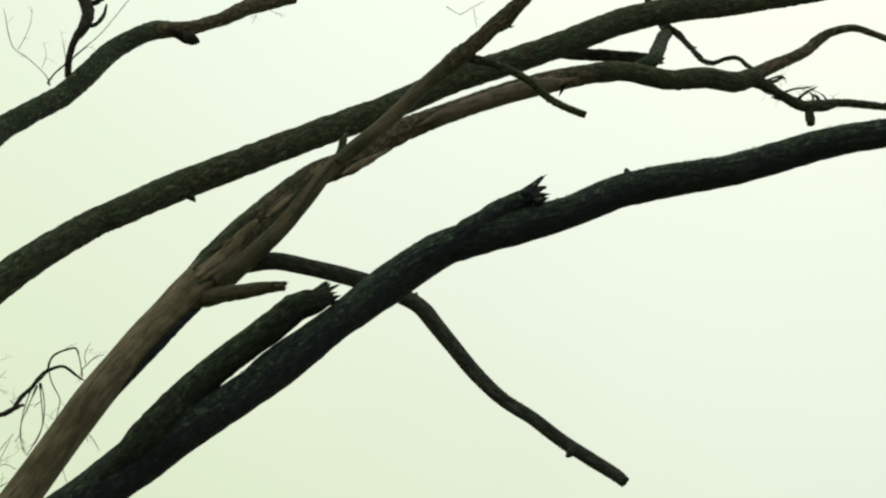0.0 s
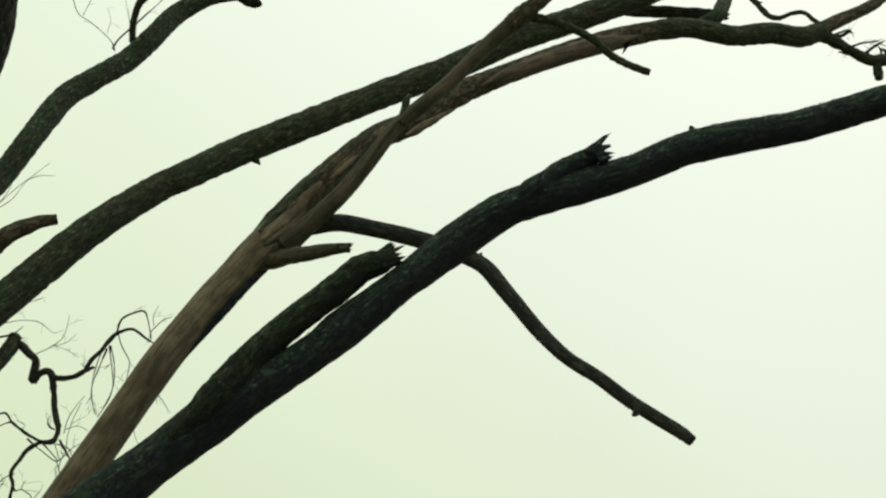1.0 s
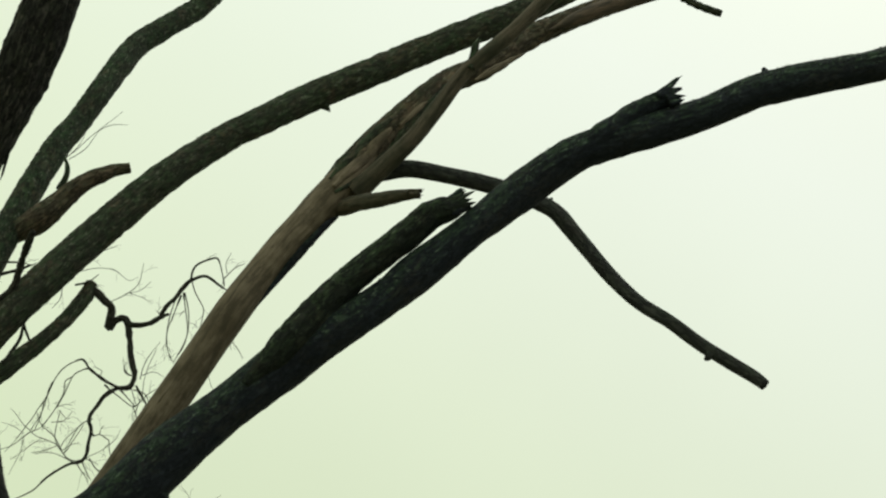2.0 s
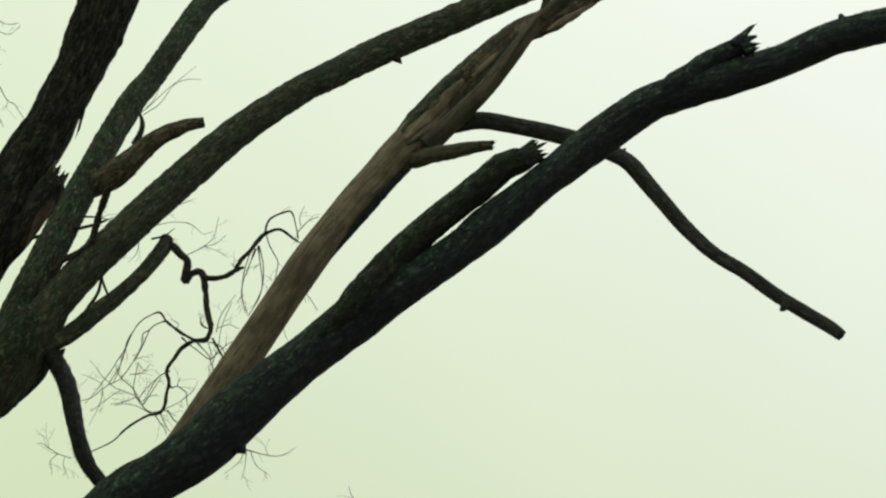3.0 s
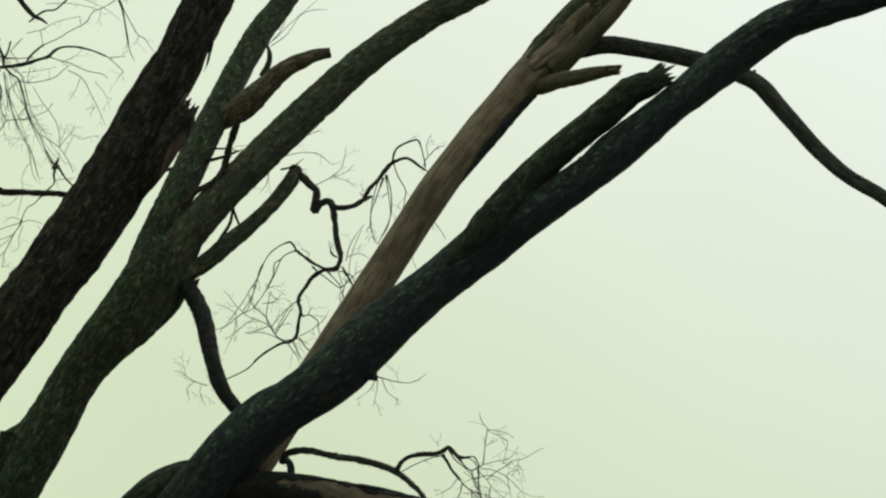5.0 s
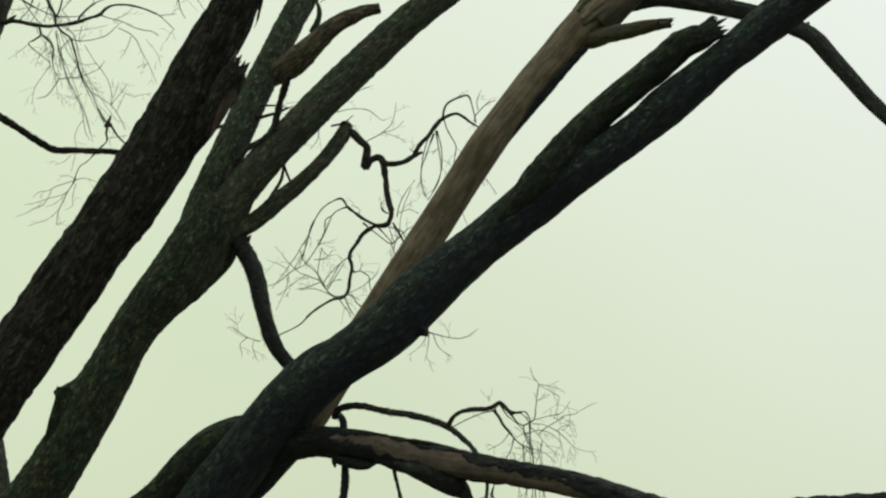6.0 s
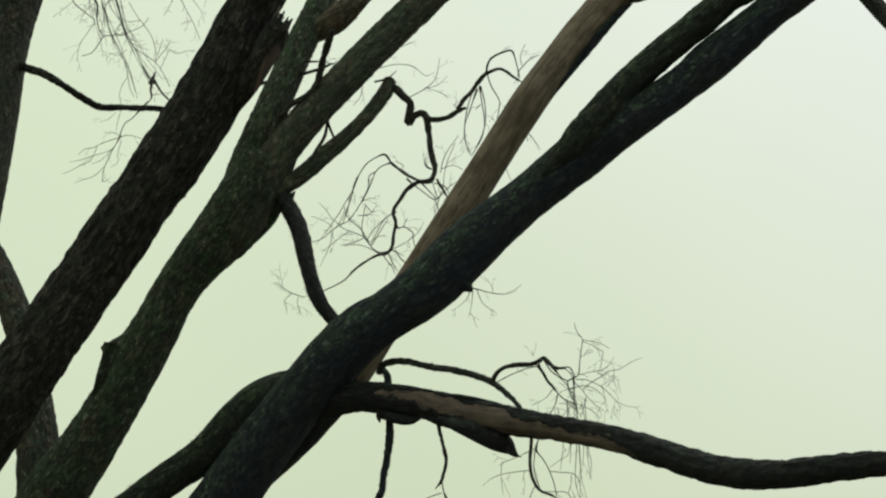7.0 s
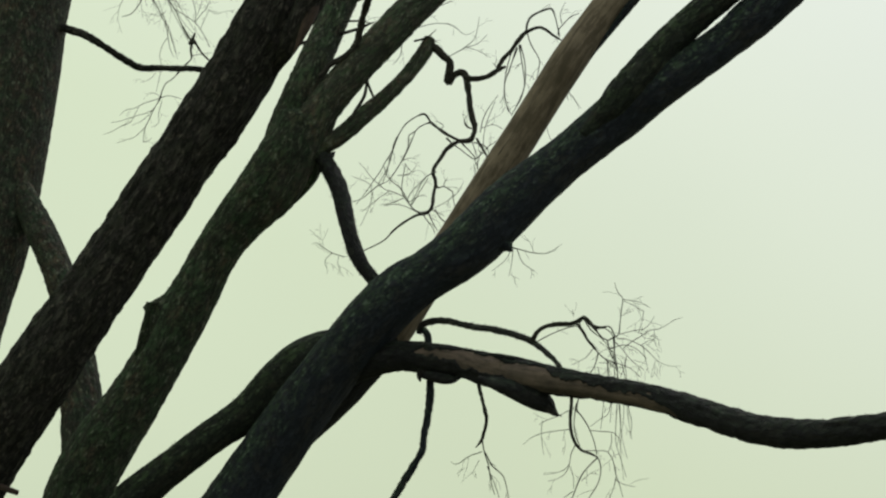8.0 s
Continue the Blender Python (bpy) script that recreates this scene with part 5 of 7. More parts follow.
limb("twig", branch_j, TWIG, [(-0.296, 1.245, 8.167, 0.0042), (-0.191, 1.139, 7.974, 0.0038), (-0.060, 1.038, 7.796, 0.0035), (-0.018, 1.002, 7.722, 0.0032), (0.101, 0.906, 7.473, 0.0030), (0.150, 0.878, 7.374, 0.0026), (0.235, 0.849, 7.225, 0.0025), (0.352, 0.829, 7.022, 0.0021)], seed=165, side=4)
limb("twig", branch_j, TWIG, [(-0.277, 1.249, 8.184, 0.0042), (-0.181, 1.164, 7.959, 0.0038), (-0.061, 1.109, 7.846, 0.0036), (-0.001, 1.066, 7.728, 0.0032), (0.089, 0.986, 7.476, 0.0030), (0.148, 0.953, 7.371, 0.0026), (0.240, 0.905, 7.205, 0.0025), (0.371, 0.849, 7.004, 0.0021)], seed=166, side=5)
limb("twig", branch_j, TWIG, [(-0.289, 1.254, 8.200, 0.0042), (-0.145, 1.126, 7.977, 0.0038), (-0.008, 1.034, 7.837, 0.0035), (0.035, 0.984, 7.739, 0.0032), (0.141, 0.864, 7.489, 0.0030), (0.218, 0.808, 7.374, 0.0026), (0.335, 0.728, 7.195, 0.0025), (0.487, 0.637, 6.991, 0.0020)], seed=167, side=4)
limb("twig", branch_j, TWIG, [(-0.261, 1.231, 8.161, 0.0042), (-0.189, 1.220, 8.012, 0.0038), (-0.077, 1.211, 7.919, 0.0036), (-0.043, 1.207, 7.832, 0.0033), (0.011, 1.202, 7.649, 0.0031), (0.083, 1.202, 7.533, 0.0027), (0.144, 1.206, 7.388, 0.0025), (0.269, 1.213, 7.240, 0.0022)], seed=168, side=5)
limb("twig", branch_j, TWIG, [(-0.337, 1.184, 7.989, 0.0038), (-0.340, 1.195, 7.936, 0.0034), (-0.253, 1.213, 7.884, 0.0031), (-0.233, 1.223, 7.774, 0.0029), (-0.189, 1.218, 7.620, 0.0025), (-0.165, 1.209, 7.517, 0.0022)], seed=169, side=4)
limb("twig", branch_j, TWIG, [(-0.313, 1.175, 7.931, 0.0038), (-0.318, 1.198, 7.905, 0.0034), (-0.284, 1.256, 7.849, 0.0031), (-0.269, 1.334, 7.730, 0.0030), (-0.233, 1.386, 7.611, 0.0026), (-0.217, 1.422, 7.486, 0.0022)], seed=170, side=5)
limb("twig", branch_j, TWIG, [(-0.323, 1.181, 7.988, 0.0038), (-0.285, 1.163, 7.901, 0.0034), (-0.225, 1.146, 7.862, 0.0030), (-0.158, 1.084, 7.694, 0.0029), (-0.062, 0.967, 7.484, 0.0025), (-0.010, 0.887, 7.359, 0.0021)], seed=171, side=4)
limb("twig", branch_j, TWIG, [(-0.169, 1.158, 7.902, 0.0038), (-0.143, 1.232, 7.728, 0.0034), (-0.092, 1.280, 7.532, 0.0030), (0.043, 1.280, 7.323, 0.0025), (0.125, 1.246, 7.090, 0.0022)], seed=172, side=5)
limb("twig", branch_j, TWIG, [(-0.183, 1.155, 7.928, 0.0038), (-0.201, 1.300, 7.808, 0.0034), (-0.157, 1.468, 7.635, 0.0030), (-0.075, 1.559, 7.498, 0.0026), (-0.021, 1.636, 7.297, 0.0023)], seed=173, side=4)
limb("twig", branch_j, TWIG, [(-0.196, 1.155, 7.923, 0.0038), (-0.119, 1.099, 7.726, 0.0034), (0.023, 1.032, 7.458, 0.0030), (0.111, 0.999, 7.253, 0.0025), (0.196, 0.978, 7.035, 0.0021)], seed=174, side=5)
branch_u = limb("branch", tree_b, TWIG, [(2.598, 1.753, 9.926, 0.0270), (2.601, 1.665, 10.045, 0.0269), (2.638, 1.609, 10.188, 0.0292), (2.702, 1.585, 10.306, 0.0450), (2.727, 1.602, 10.461, 0.0499), (2.639, 1.656, 10.723, 0.0505)], seed=175, style='moss', fuzz=('dark', 1000, 0.012, -1.0, 1.0), label='thick dark shoot')
limb("twig", branch_u, TWIG, [(2.710, 1.587, 10.317, 0.0185), (2.789, 1.557, 10.315, 0.0166), (2.848, 1.537, 10.383, 0.0166), (2.872, 1.542, 10.508, 0.0074)], seed=176, style='twig')
limb("twig", branch_u, TWIG, [(2.731, 1.618, 10.549, 0.0262), (2.805, 1.611, 10.582, 0.0225), (2.869, 1.578, 10.632, 0.0150)], seed=177, style='twig')
limb("twig", branch_u, TWIG, [(2.449, 1.694, 9.826, 0.0083), (2.490, 1.713, 9.925, 0.0073), (2.580, 1.738, 10.053, 0.0074), (2.710, 1.759, 10.222, 0.0066), (2.828, 1.760, 10.368, 0.0056), (2.941, 1.739, 10.539, 0.0057), (3.054, 1.702, 10.706, 0.0047)], seed=178, side=2)
limb("twig", branch_u, TWIG, [(2.468, 1.694, 9.807, 0.0073), (2.447, 1.679, 9.869, 0.0064), (2.375, 1.652, 9.940, 0.0054), (2.273, 1.606, 10.008, 0.0054), (2.187, 1.556, 10.043, 0.0054), (2.144, 1.476, 10.123, 0.0054), (2.123, 1.367, 10.205, 0.0044), (2.108, 1.308, 10.242, 0.0027)], seed=179, side=2)
limb("twig", branch_u, TWIG, [(2.216, 1.572, 10.046, 0.0045), (2.263, 1.566, 10.167, 0.0045), (2.299, 1.533, 10.291, 0.0037), (2.304, 1.484, 10.380, 0.0027)], seed=180, side=2)
limb("twig", branch_u, TWIG, [(2.580, 1.738, 10.053, 0.0046), (2.546, 1.711, 10.205, 0.0038), (2.517, 1.735, 10.354, 0.0018)], seed=181, side=2)
limb("twig", branch_u, TWIG, [(2.404, 1.658, 9.947, 0.0036), (2.420, 1.706, 10.112, 0.0030), (2.388, 1.704, 10.215, 0.0018)], seed=182, side=2)
limb("twig", branch_u, TWIG, [(5.687, 1.702, 10.833, 0.0050), (5.801, 1.671, 10.746, 0.0039), (5.909, 1.635, 10.805, 0.0039), (6.003, 1.601, 10.847, 0.0030)], seed=183, side=2)
limb("twig", branch_u, TWIG, [(5.910, 1.638, 10.790, 0.0039), (5.929, 1.659, 10.604, 0.0024)], seed=184, side=2)
limb("twig", branch_u, TWIG, [(4.083, 1.702, 10.653, 0.0039), (4.062, 1.730, 10.587, 0.0031), (4.046, 1.755, 10.563, 0.0020)], seed=185, side=2)
limb("twig", branch_u, TWIG, [(4.190, 1.702, 10.674, 0.0039), (4.255, 1.697, 10.631, 0.0019)], seed=186, side=2)
limb_c = limb("limb", tree_b, BARK_BLUE, [(0.063, 0.000, 1.937, 0.2737), (0.595, 0.000, 3.171, 0.2080), (0.896, -0.045, 3.563, 0.1884), (1.203, -0.191, 3.957, 0.1768), (1.412, -0.328, 4.211, 0.1683), (1.612, -0.451, 4.445, 0.1602), (1.788, -0.546, 4.643, 0.1558), (1.973, -0.631, 4.827, 0.1594), (2.123, -0.688, 4.960, 0.1540), (2.282, -0.736, 5.050, 0.1391), (2.468, -0.787, 5.163, 0.1492), (2.717, -0.842, 5.389, 0.1534), (3.029, -0.909, 5.639, 0.1263), (3.363, -0.980, 5.891, 0.1326), (3.566, -1.067, 6.008, 0.1116), (3.891, -1.133, 6.217, 0.1003), (4.033, -1.162, 6.328, 0.1089), (4.370, -1.242, 6.589, 0.0963), (4.679, -1.318, 6.820, 0.1099), (4.936, -1.413, 6.975, 0.1023), (5.291, -1.525, 7.060, 0.1009), (5.595, -1.625, 7.123, 0.0900), (5.931, -1.745, 7.230, 0.0952), (6.496, -1.941, 7.283, 0.0893), (7.082, -2.168, 7.382, 0.0824), (7.909, -2.502, 7.356, 0.0702)], seed=187, style='wet', fuzz=('moss', 2600, 0.011, 0.0, 1.0), label='long dark limb with green lichen on its upper side')
limb_w = limb("limb", tree_b, BARK_DARK_MOSS, [(0.209, -0.050, 3.519, 0.1299), (0.393, -0.091, 3.781, 0.1132), (0.615, -0.128, 3.959, 0.1063), (0.957, -0.182, 4.208, 0.1009), (1.136, -0.220, 4.321, 0.1071), (1.391, -0.303, 4.531, 0.1342), (1.551, -0.367, 4.630, 0.1366), (1.688, -0.406, 4.680, 0.1133), (1.809, -0.442, 4.713, 0.0805)], seed=188, style='wet', fuzz=('moss', 1100, 0.012, -0.2, 1.0), label='mossy side stem joining the dark limb')
limb("broken_stub", limb_c, BARK_DARK_MOSS, [(3.137, -1.031, 5.737, 0.0384), (3.362, -1.083, 5.960, 0.0958), (3.613, -1.145, 6.232, 0.0847), (3.814, -1.189, 6.404, 0.0804), (3.981, -1.223, 6.530, 0.0831), (4.130, -1.260, 6.655, 0.0778), (4.244, -1.283, 6.694, 0.0666), (4.287, -1.291, 6.713, 0.0543)], seed=189, style='moss', end='broken', label='split-off limb stump lying along the limb')
limb("splinter", limb_c, BARK_BLUE, [(4.176, -1.312, 6.666, 0.0247), (4.245, -1.312, 6.736, 0.0186), (4.288, -1.312, 6.782, 0.0124), (4.314, -1.312, 6.790, 0.0031)], seed=190)
limb("splinter", limb_c, BARK_BLUE, [(4.245, -1.314, 6.684, 0.0247), (4.306, -1.314, 6.714, 0.0155), (4.354, -1.314, 6.733, 0.0031)], seed=191)
limb("splinter", limb_c, BARK_BLUE, [(4.223, -1.312, 6.711, 0.0123), (4.276, -1.312, 6.747, 0.0093), (4.338, -1.312, 6.764, 0.0015)], seed=192)
limb("splinter", limb_c, BARK_BLUE, [(4.116, -1.297, 6.653, 0.0185), (4.179, -1.297, 6.724, 0.0124), (4.203, -1.297, 6.752, 0.0015)], seed=193)
limb("splinter", limb_c, BARK_BLUE, [(4.226, -1.314, 6.718, 0.0170), (4.269, -1.314, 6.767, 0.0109), (4.295, -1.314, 6.802, 0.0015)], seed=194)
limb("splinter", limb_c, BARK_BLUE, [(4.238, -1.311, 6.645, 0.0216), (4.313, -1.311, 6.675, 0.0123), (4.363, -1.311, 6.687, 0.0015)], seed=195)
limb("splinter", limb_c, BARK_BLUE, [(4.193, -1.308, 6.692, 0.0185), (4.239, -1.308, 6.748, 0.0124), (4.258, -1.308, 6.770, 0.0015)], seed=196)
limb("broken_stub", limb_c, BARK_BLUE, [(4.890, -1.411, 6.924, 0.0314), (5.038, -1.497, 7.026, 0.0690), (5.131, -1.529, 7.084, 0.0691), (5.270, -1.577, 7.166, 0.0630), (5.362, -1.609, 7.204, 0.0567), (5.415, -1.627, 7.226, 0.0504), (5.439, -1.634, 7.227, 0.0441)], seed=197, style='moss', end='broken', label='torn branch stub')
limb("splinter", limb_c, BARK_BLUE, [(5.351, -1.659, 7.209, 0.0282), (5.420, -1.659, 7.273, 0.0189), (5.465, -1.659, 7.319, 0.0111), (5.500, -1.659, 7.347, 0.0016)], seed=198)
limb("splinter", limb_c, BARK_BLUE, [(5.398, -1.659, 7.193, 0.0251), (5.457, -1.659, 7.212, 0.0157), (5.514, -1.659, 7.221, 0.0016)], seed=199)
limb("splinter", limb_c, BARK_BLUE, [(5.412, -1.659, 7.167, 0.0219), (5.469, -1.659, 7.187, 0.0141), (5.501, -1.659, 7.199, 0.0031)], seed=200)
limb("splinter", limb_c, BARK_BLUE, [(5.416, -1.661, 7.229, 0.0157), (5.459, -1.661, 7.246, 0.0094), (5.486, -1.661, 7.261, 0.0016)], seed=201)
limb("knot", limb_c, BARK_BLUE, [(5.943, -1.761, 7.241, 0.0629), (5.940, -1.761, 7.312, 0.0315), (5.930, -1.761, 7.347, 0.0126)], seed=202, style='moss')
limb("knot", limb_c, BARK_BLUE, [(2.572, -0.835, 5.302, 0.1240), (2.631, -0.832, 5.253, 0.1021), (2.682, -0.830, 5.206, 0.0710), (2.713, -0.829, 5.178, 0.0432), (2.735, -0.827, 5.154, 0.0154)], seed=203, style='moss')
limb("twig", limb_c, TWIG, [(2.706, -0.435, 5.264, 0.0065), (2.754, -0.430, 5.252, 0.0051), (2.835, -0.432, 5.231, 0.0045), (2.916, -0.451, 5.226, 0.0032), (2.998, -0.493, 5.268, 0.0019)], seed=204, side=2)
limb("twig", limb_c, TWIG, [(2.706, -0.435, 5.257, 0.0039), (2.673, -0.423, 5.195, 0.0032), (2.588, -0.372, 5.140, 0.0019)], seed=205, side=2)
limb("twig", limb_c, TWIG, [(2.738, -0.432, 5.251, 0.0039), (2.769, -0.406, 5.181, 0.0032), (2.835, -0.419, 5.128, 0.0019)], seed=206, side=2)
limb("twig", limb_c, TWIG, [(2.715, -0.434, 5.251, 0.0039), (2.708, -0.453, 5.154, 0.0026), (2.692, -0.439, 5.092, 0.0015)], seed=207, side=2)
limb("twig", limb_c, TWIG, [(2.835, -0.432, 5.231, 0.0026), (2.811, -0.423, 5.293, 0.0019), (2.768, -0.415, 5.345, 0.0013)], seed=208, side=2)
limb_g = limb("limb", tree_b, WOOD_GREY, [(1.903, -0.262, 4.622, 0.0723), (1.930, -0.274, 4.660, 0.0919), (1.976, -0.289, 4.734, 0.0983), (2.065, -0.308, 4.856, 0.0982), (2.144, -0.332, 4.984, 0.0997), (2.675, -0.472, 5.781, 0.1030), (2.848, -0.523, 6.048, 0.1000), (3.042, -0.575, 6.343, 0.1004), (3.163, -0.566, 6.527, 0.0972), (3.306, -0.577, 6.720, 0.0978), (3.457, -0.579, 6.904, 0.1009), (3.565, -0.583, 7.033, 0.1066), (3.669, -0.594, 7.147, 0.1053), (3.789, -0.569, 7.272, 0.0925), (3.911, -0.560, 7.422, 0.0691), (4.036, -0.532, 7.593, 0.0420), (4.143, -0.504, 7.739, 0.0106)], seed=209, style='bare', label='barkless grey dead limb')
# black sheath added where the limb's foot lies in shade
limb("bark_sheet", limb_g, BARK_BLACK, [(1.415, -0.184, 4.162, 0.0952), (1.537, -0.208, 4.344, 0.1413), (1.699, -0.254, 4.497, 0.1490), (1.861, -0.299, 4.645, 0.1338), (2.001, -0.332, 4.785, 0.0977)], seed=210, style='wet', label='black sheath over the shaded foot of the limb')
limb("bark_sheet", limb_g, BARK_BLUE, [(3.135, -0.561, 6.325, 0.0096), (3.285, -0.578, 6.543, 0.0291), (3.422, -0.591, 6.718, 0.0360), (3.546, -0.603, 6.853, 0.0264), (3.632, -0.610, 6.922, 0.0099)], seed=211, style='moss', label='dark strip along the underside')
limb_g1 = limb("limb", tree_b, BARK_BROWN, [(3.650, -0.562, 7.150, 0.0682), (3.742, -0.573, 7.261, 0.0924), (3.836, -0.569, 7.380, 0.0982), (3.992, -0.560, 7.565, 0.0958), (4.143, -0.543, 7.726, 0.0897), (4.327, -0.482, 7.917, 0.0823), (4.568, -0.389, 8.092, 0.0818), (4.883, -0.260, 8.385, 0.0804), (5.299, -0.137, 8.661, 0.0693), (5.736, -0.016, 8.916, 0.0752), (6.194, 0.105, 9.142, 0.0773), (6.476, 0.177, 9.257, 0.0681), (6.714, 0.235, 9.321, 0.0626), (7.046, 0.315, 9.326, 0.0675), (7.395, 0.398, 9.419, 0.0728), (7.643, 0.456, 9.433, 0.0713), (7.833, 0.503, 9.527, 0.0611)], seed=212, style='moss', fuzz=('dark', 700, 0.008, -0.3, 1.0), label='brown flaking limb')
limb("bark_scar", limb_g1, WOOD_GREY, [(4.007, -0.649, 7.518, 0.0103), (4.078, -0.631, 7.600, 0.0208), (4.142, -0.624, 7.667, 0.0174), (4.177, -0.626, 7.698, 0.0070)], seed=463, style='moss', label='small bare patch')
limb("bark_scar", limb_g1, WOOD_GREY, [(3.605, -0.694, 7.076, 0.0134), (3.688, -0.679, 7.170, 0.0337), (3.791, -0.639, 7.293, 0.0409), (3.869, -0.643, 7.399, 0.0377), (3.951, -0.659, 7.489, 0.0137)], seed=462, style='moss', label='bare strip between patches of bark')
limb("bark_strip", limb_g1, BARK_FLAKE_HAZE, [(3.612, -0.688, 7.042, 0.0100), (3.685, -0.678, 7.092, 0.0168), (3.773, -0.653, 7.173, 0.0203), (3.860, -0.618, 7.271, 0.0273), (3.947, -0.598, 7.390, 0.0310), (4.034, -0.603, 7.512, 0.0346), (4.140, -0.598, 7.646, 0.0349), (4.249, -0.580, 7.776, 0.0281), (4.341, -0.564, 7.888, 0.0106)], seed=461, style='moss', label='dark strip along the underside along the grain')
limb("bark_strip", limb_g1, BARK_FLAKE_HAZE, [(3.584, -0.679, 7.131, 0.0135), (3.651, -0.664, 7.214, 0.0271), (3.740, -0.637, 7.327, 0.0341), (3.849, -0.639, 7.450, 0.0343), (3.952, -0.646, 7.557, 0.0207)], seed=460, style='moss', label='strip of mossy bark left on bare wood')
limb("bark_scar", limb_g1, WOOD_TAN, [(5.012, -0.311, 8.416, 0.0056), (5.219, -0.250, 8.554, 0.0448), (5.496, -0.171, 8.718, 0.0591), (5.715, -0.108, 8.844, 0.0628), (5.962, -0.041, 8.968, 0.0587), (6.192, 0.020, 9.075, 0.0152), (6.261, 0.040, 9.106, 0.0061)], seed=213, style='bare', label='orange-brown patch where bark has fallen')
limb("bark_scar", limb_g1, WOOD_GREY, [(4.496, -0.486, 7.935, 0.0090), (4.585, -0.473, 8.001, 0.0234), (4.694, -0.440, 8.084, 0.0199), (4.819, -0.401, 8.185, 0.0055)], seed=214, style='bare', label='pale strip of bare wood')
limb("bark_sheet", limb_g1, BARK_FLAKE_HAZE, [(6.194, 0.105, 9.147, 0.0163), (6.311, 0.136, 9.194, 0.0532), (6.476, 0.177, 9.257, 0.0764), (6.714, 0.235, 9.321, 0.0709), (7.046, 0.315, 9.326, 0.0760), (7.395, 0.398, 9.419, 0.0814), (7.643, 0.456, 9.433, 0.0799), (7.833, 0.503, 9.527, 0.0698)], seed=215, style='moss', label='mossy bark on the outer limb')
limb("bark_sheet", limb_g1, BARK_FLAKE_HAZE, [(3.562, -0.596, 7.179, 0.0136), (3.634, -0.587, 7.250, 0.0376), (3.720, -0.575, 7.357, 0.0378), (3.821, -0.567, 7.488, 0.0312), (3.940, -0.560, 7.637, 0.0140)], seed=216, style='moss')
branch_up = limb("branch", tree_b, BARK_BROWN, [(7.750, 0.483, 9.478, 0.0652), (7.903, 0.541, 9.598, 0.0571), (8.086, 0.604, 9.725, 0.0512), (8.358, 0.686, 9.904, 0.0474), (8.539, 0.735, 10.069, 0.0457), (8.674, 0.760, 10.173, 0.0369), (8.894, 0.783, 10.251, 0.0302), (9.040, 0.789, 10.222, 0.0279), (9.204, 0.789, 10.164, 0.0279), (9.505, 0.775, 10.073, 0.0210)], seed=217, style='moss', fuzz=('dark', 500, 0.008, -1.0, 1.0), label='thin brown branch end')
branch_lo = limb("branch", tree_b, BARK_FLAKE_HAZE, [(7.750, 0.483, 9.478, 0.0478), (7.925, 0.551, 9.492, 0.0438), (8.100, 0.624, 9.447, 0.0374), (8.286, 0.691, 9.408, 0.0421), (8.509, 0.752, 9.471, 0.0448), (8.676, 0.787, 9.519, 0.0338), (8.884, 0.815, 9.534, 0.0318), (9.108, 0.825, 9.539, 0.0319), (9.689, 0.759, 9.533, 0.0229)], seed=218, style='twig', fuzz=('dark', 700, 0.01, -1.0, 1.0), label='crooked dark branch end')
limb("broken_stub", branch_lo, BARK_FLAKE_HAZE, [(8.348, 0.708, 9.433, 0.0311), (8.341, 0.708, 9.360, 0.0333), (8.343, 0.712, 9.300, 0.0354), (8.341, 0.712, 9.259, 0.0288)], seed=219, style='twig', end='cut')
limb("twig", branch_lo, TWIG, [(7.886, 0.535, 9.490, 0.0131), (8.012, 0.539, 9.552, 0.0087), (8.085, 0.539, 9.574, 0.0066), (8.108, 0.539, 9.508, 0.0033)], seed=220, side=2)
limb("twig", branch_lo, TWIG, [(8.102, 0.619, 9.470, 0.0111), (8.180, 0.575, 9.484, 0.0088), (8.273, 0.522, 9.473, 0.0066), (8.318, 0.493, 9.479, 0.0033)], seed=221, side=2)
limb("twig", branch_lo, TWIG, [(8.403, 0.722, 9.476, 0.0089), (8.376, 0.692, 9.533, 0.0066), (8.302, 0.677, 9.556, 0.0033)], seed=222, side=2)
limb("twig", branch_lo, TWIG, [(8.541, 0.758, 9.507, 0.0089), (8.491, 0.734, 9.552, 0.0068), (8.410, 0.703, 9.569, 0.0045), (8.326, 0.667, 9.582, 0.0022)], seed=223, side=2)
limb("twig", branch_lo, TWIG, [(7.912, 0.556, 9.453, 0.0088), (8.011, 0.555, 9.439, 0.0065), (7.925, 0.593, 9.441, 0.0022)], seed=224, side=2)
limb("twig", branch_lo, TWIG, [(8.567, 0.763, 9.501, 0.0067), (8.614, 0.789, 9.573, 0.0045), (8.585, 0.793, 9.595, 0.0023)], seed=225, side=2)
limb("twig", branch_lo, TWIG, [(8.178, 0.654, 9.419, 0.0066), (8.105, 0.645, 9.419, 0.0044), (8.051, 0.654, 9.451, 0.0022)], seed=226, side=2)
limb("twig", branch_lo, TWIG, [(8.034, 0.539, 9.544, 0.0065), (8.090, 0.517, 9.576, 0.0022)], seed=227, side=2)
limb("twig", branch_lo, TWIG, [(7.848, 0.520, 9.487, 0.0197), (7.925, 0.567, 9.451, 0.0153), (7.985, 0.584, 9.435, 0.0110), (8.063, 0.589, 9.453, 0.0043)], seed=228, side=2)
limb("twig", branch_lo, TWIG, [(7.968, 0.561, 9.511, 0.0175), (8.055, 0.595, 9.565, 0.0133), (8.109, 0.602, 9.600, 0.0110), (8.144, 0.601, 9.590, 0.0045)], seed=229, side=2)
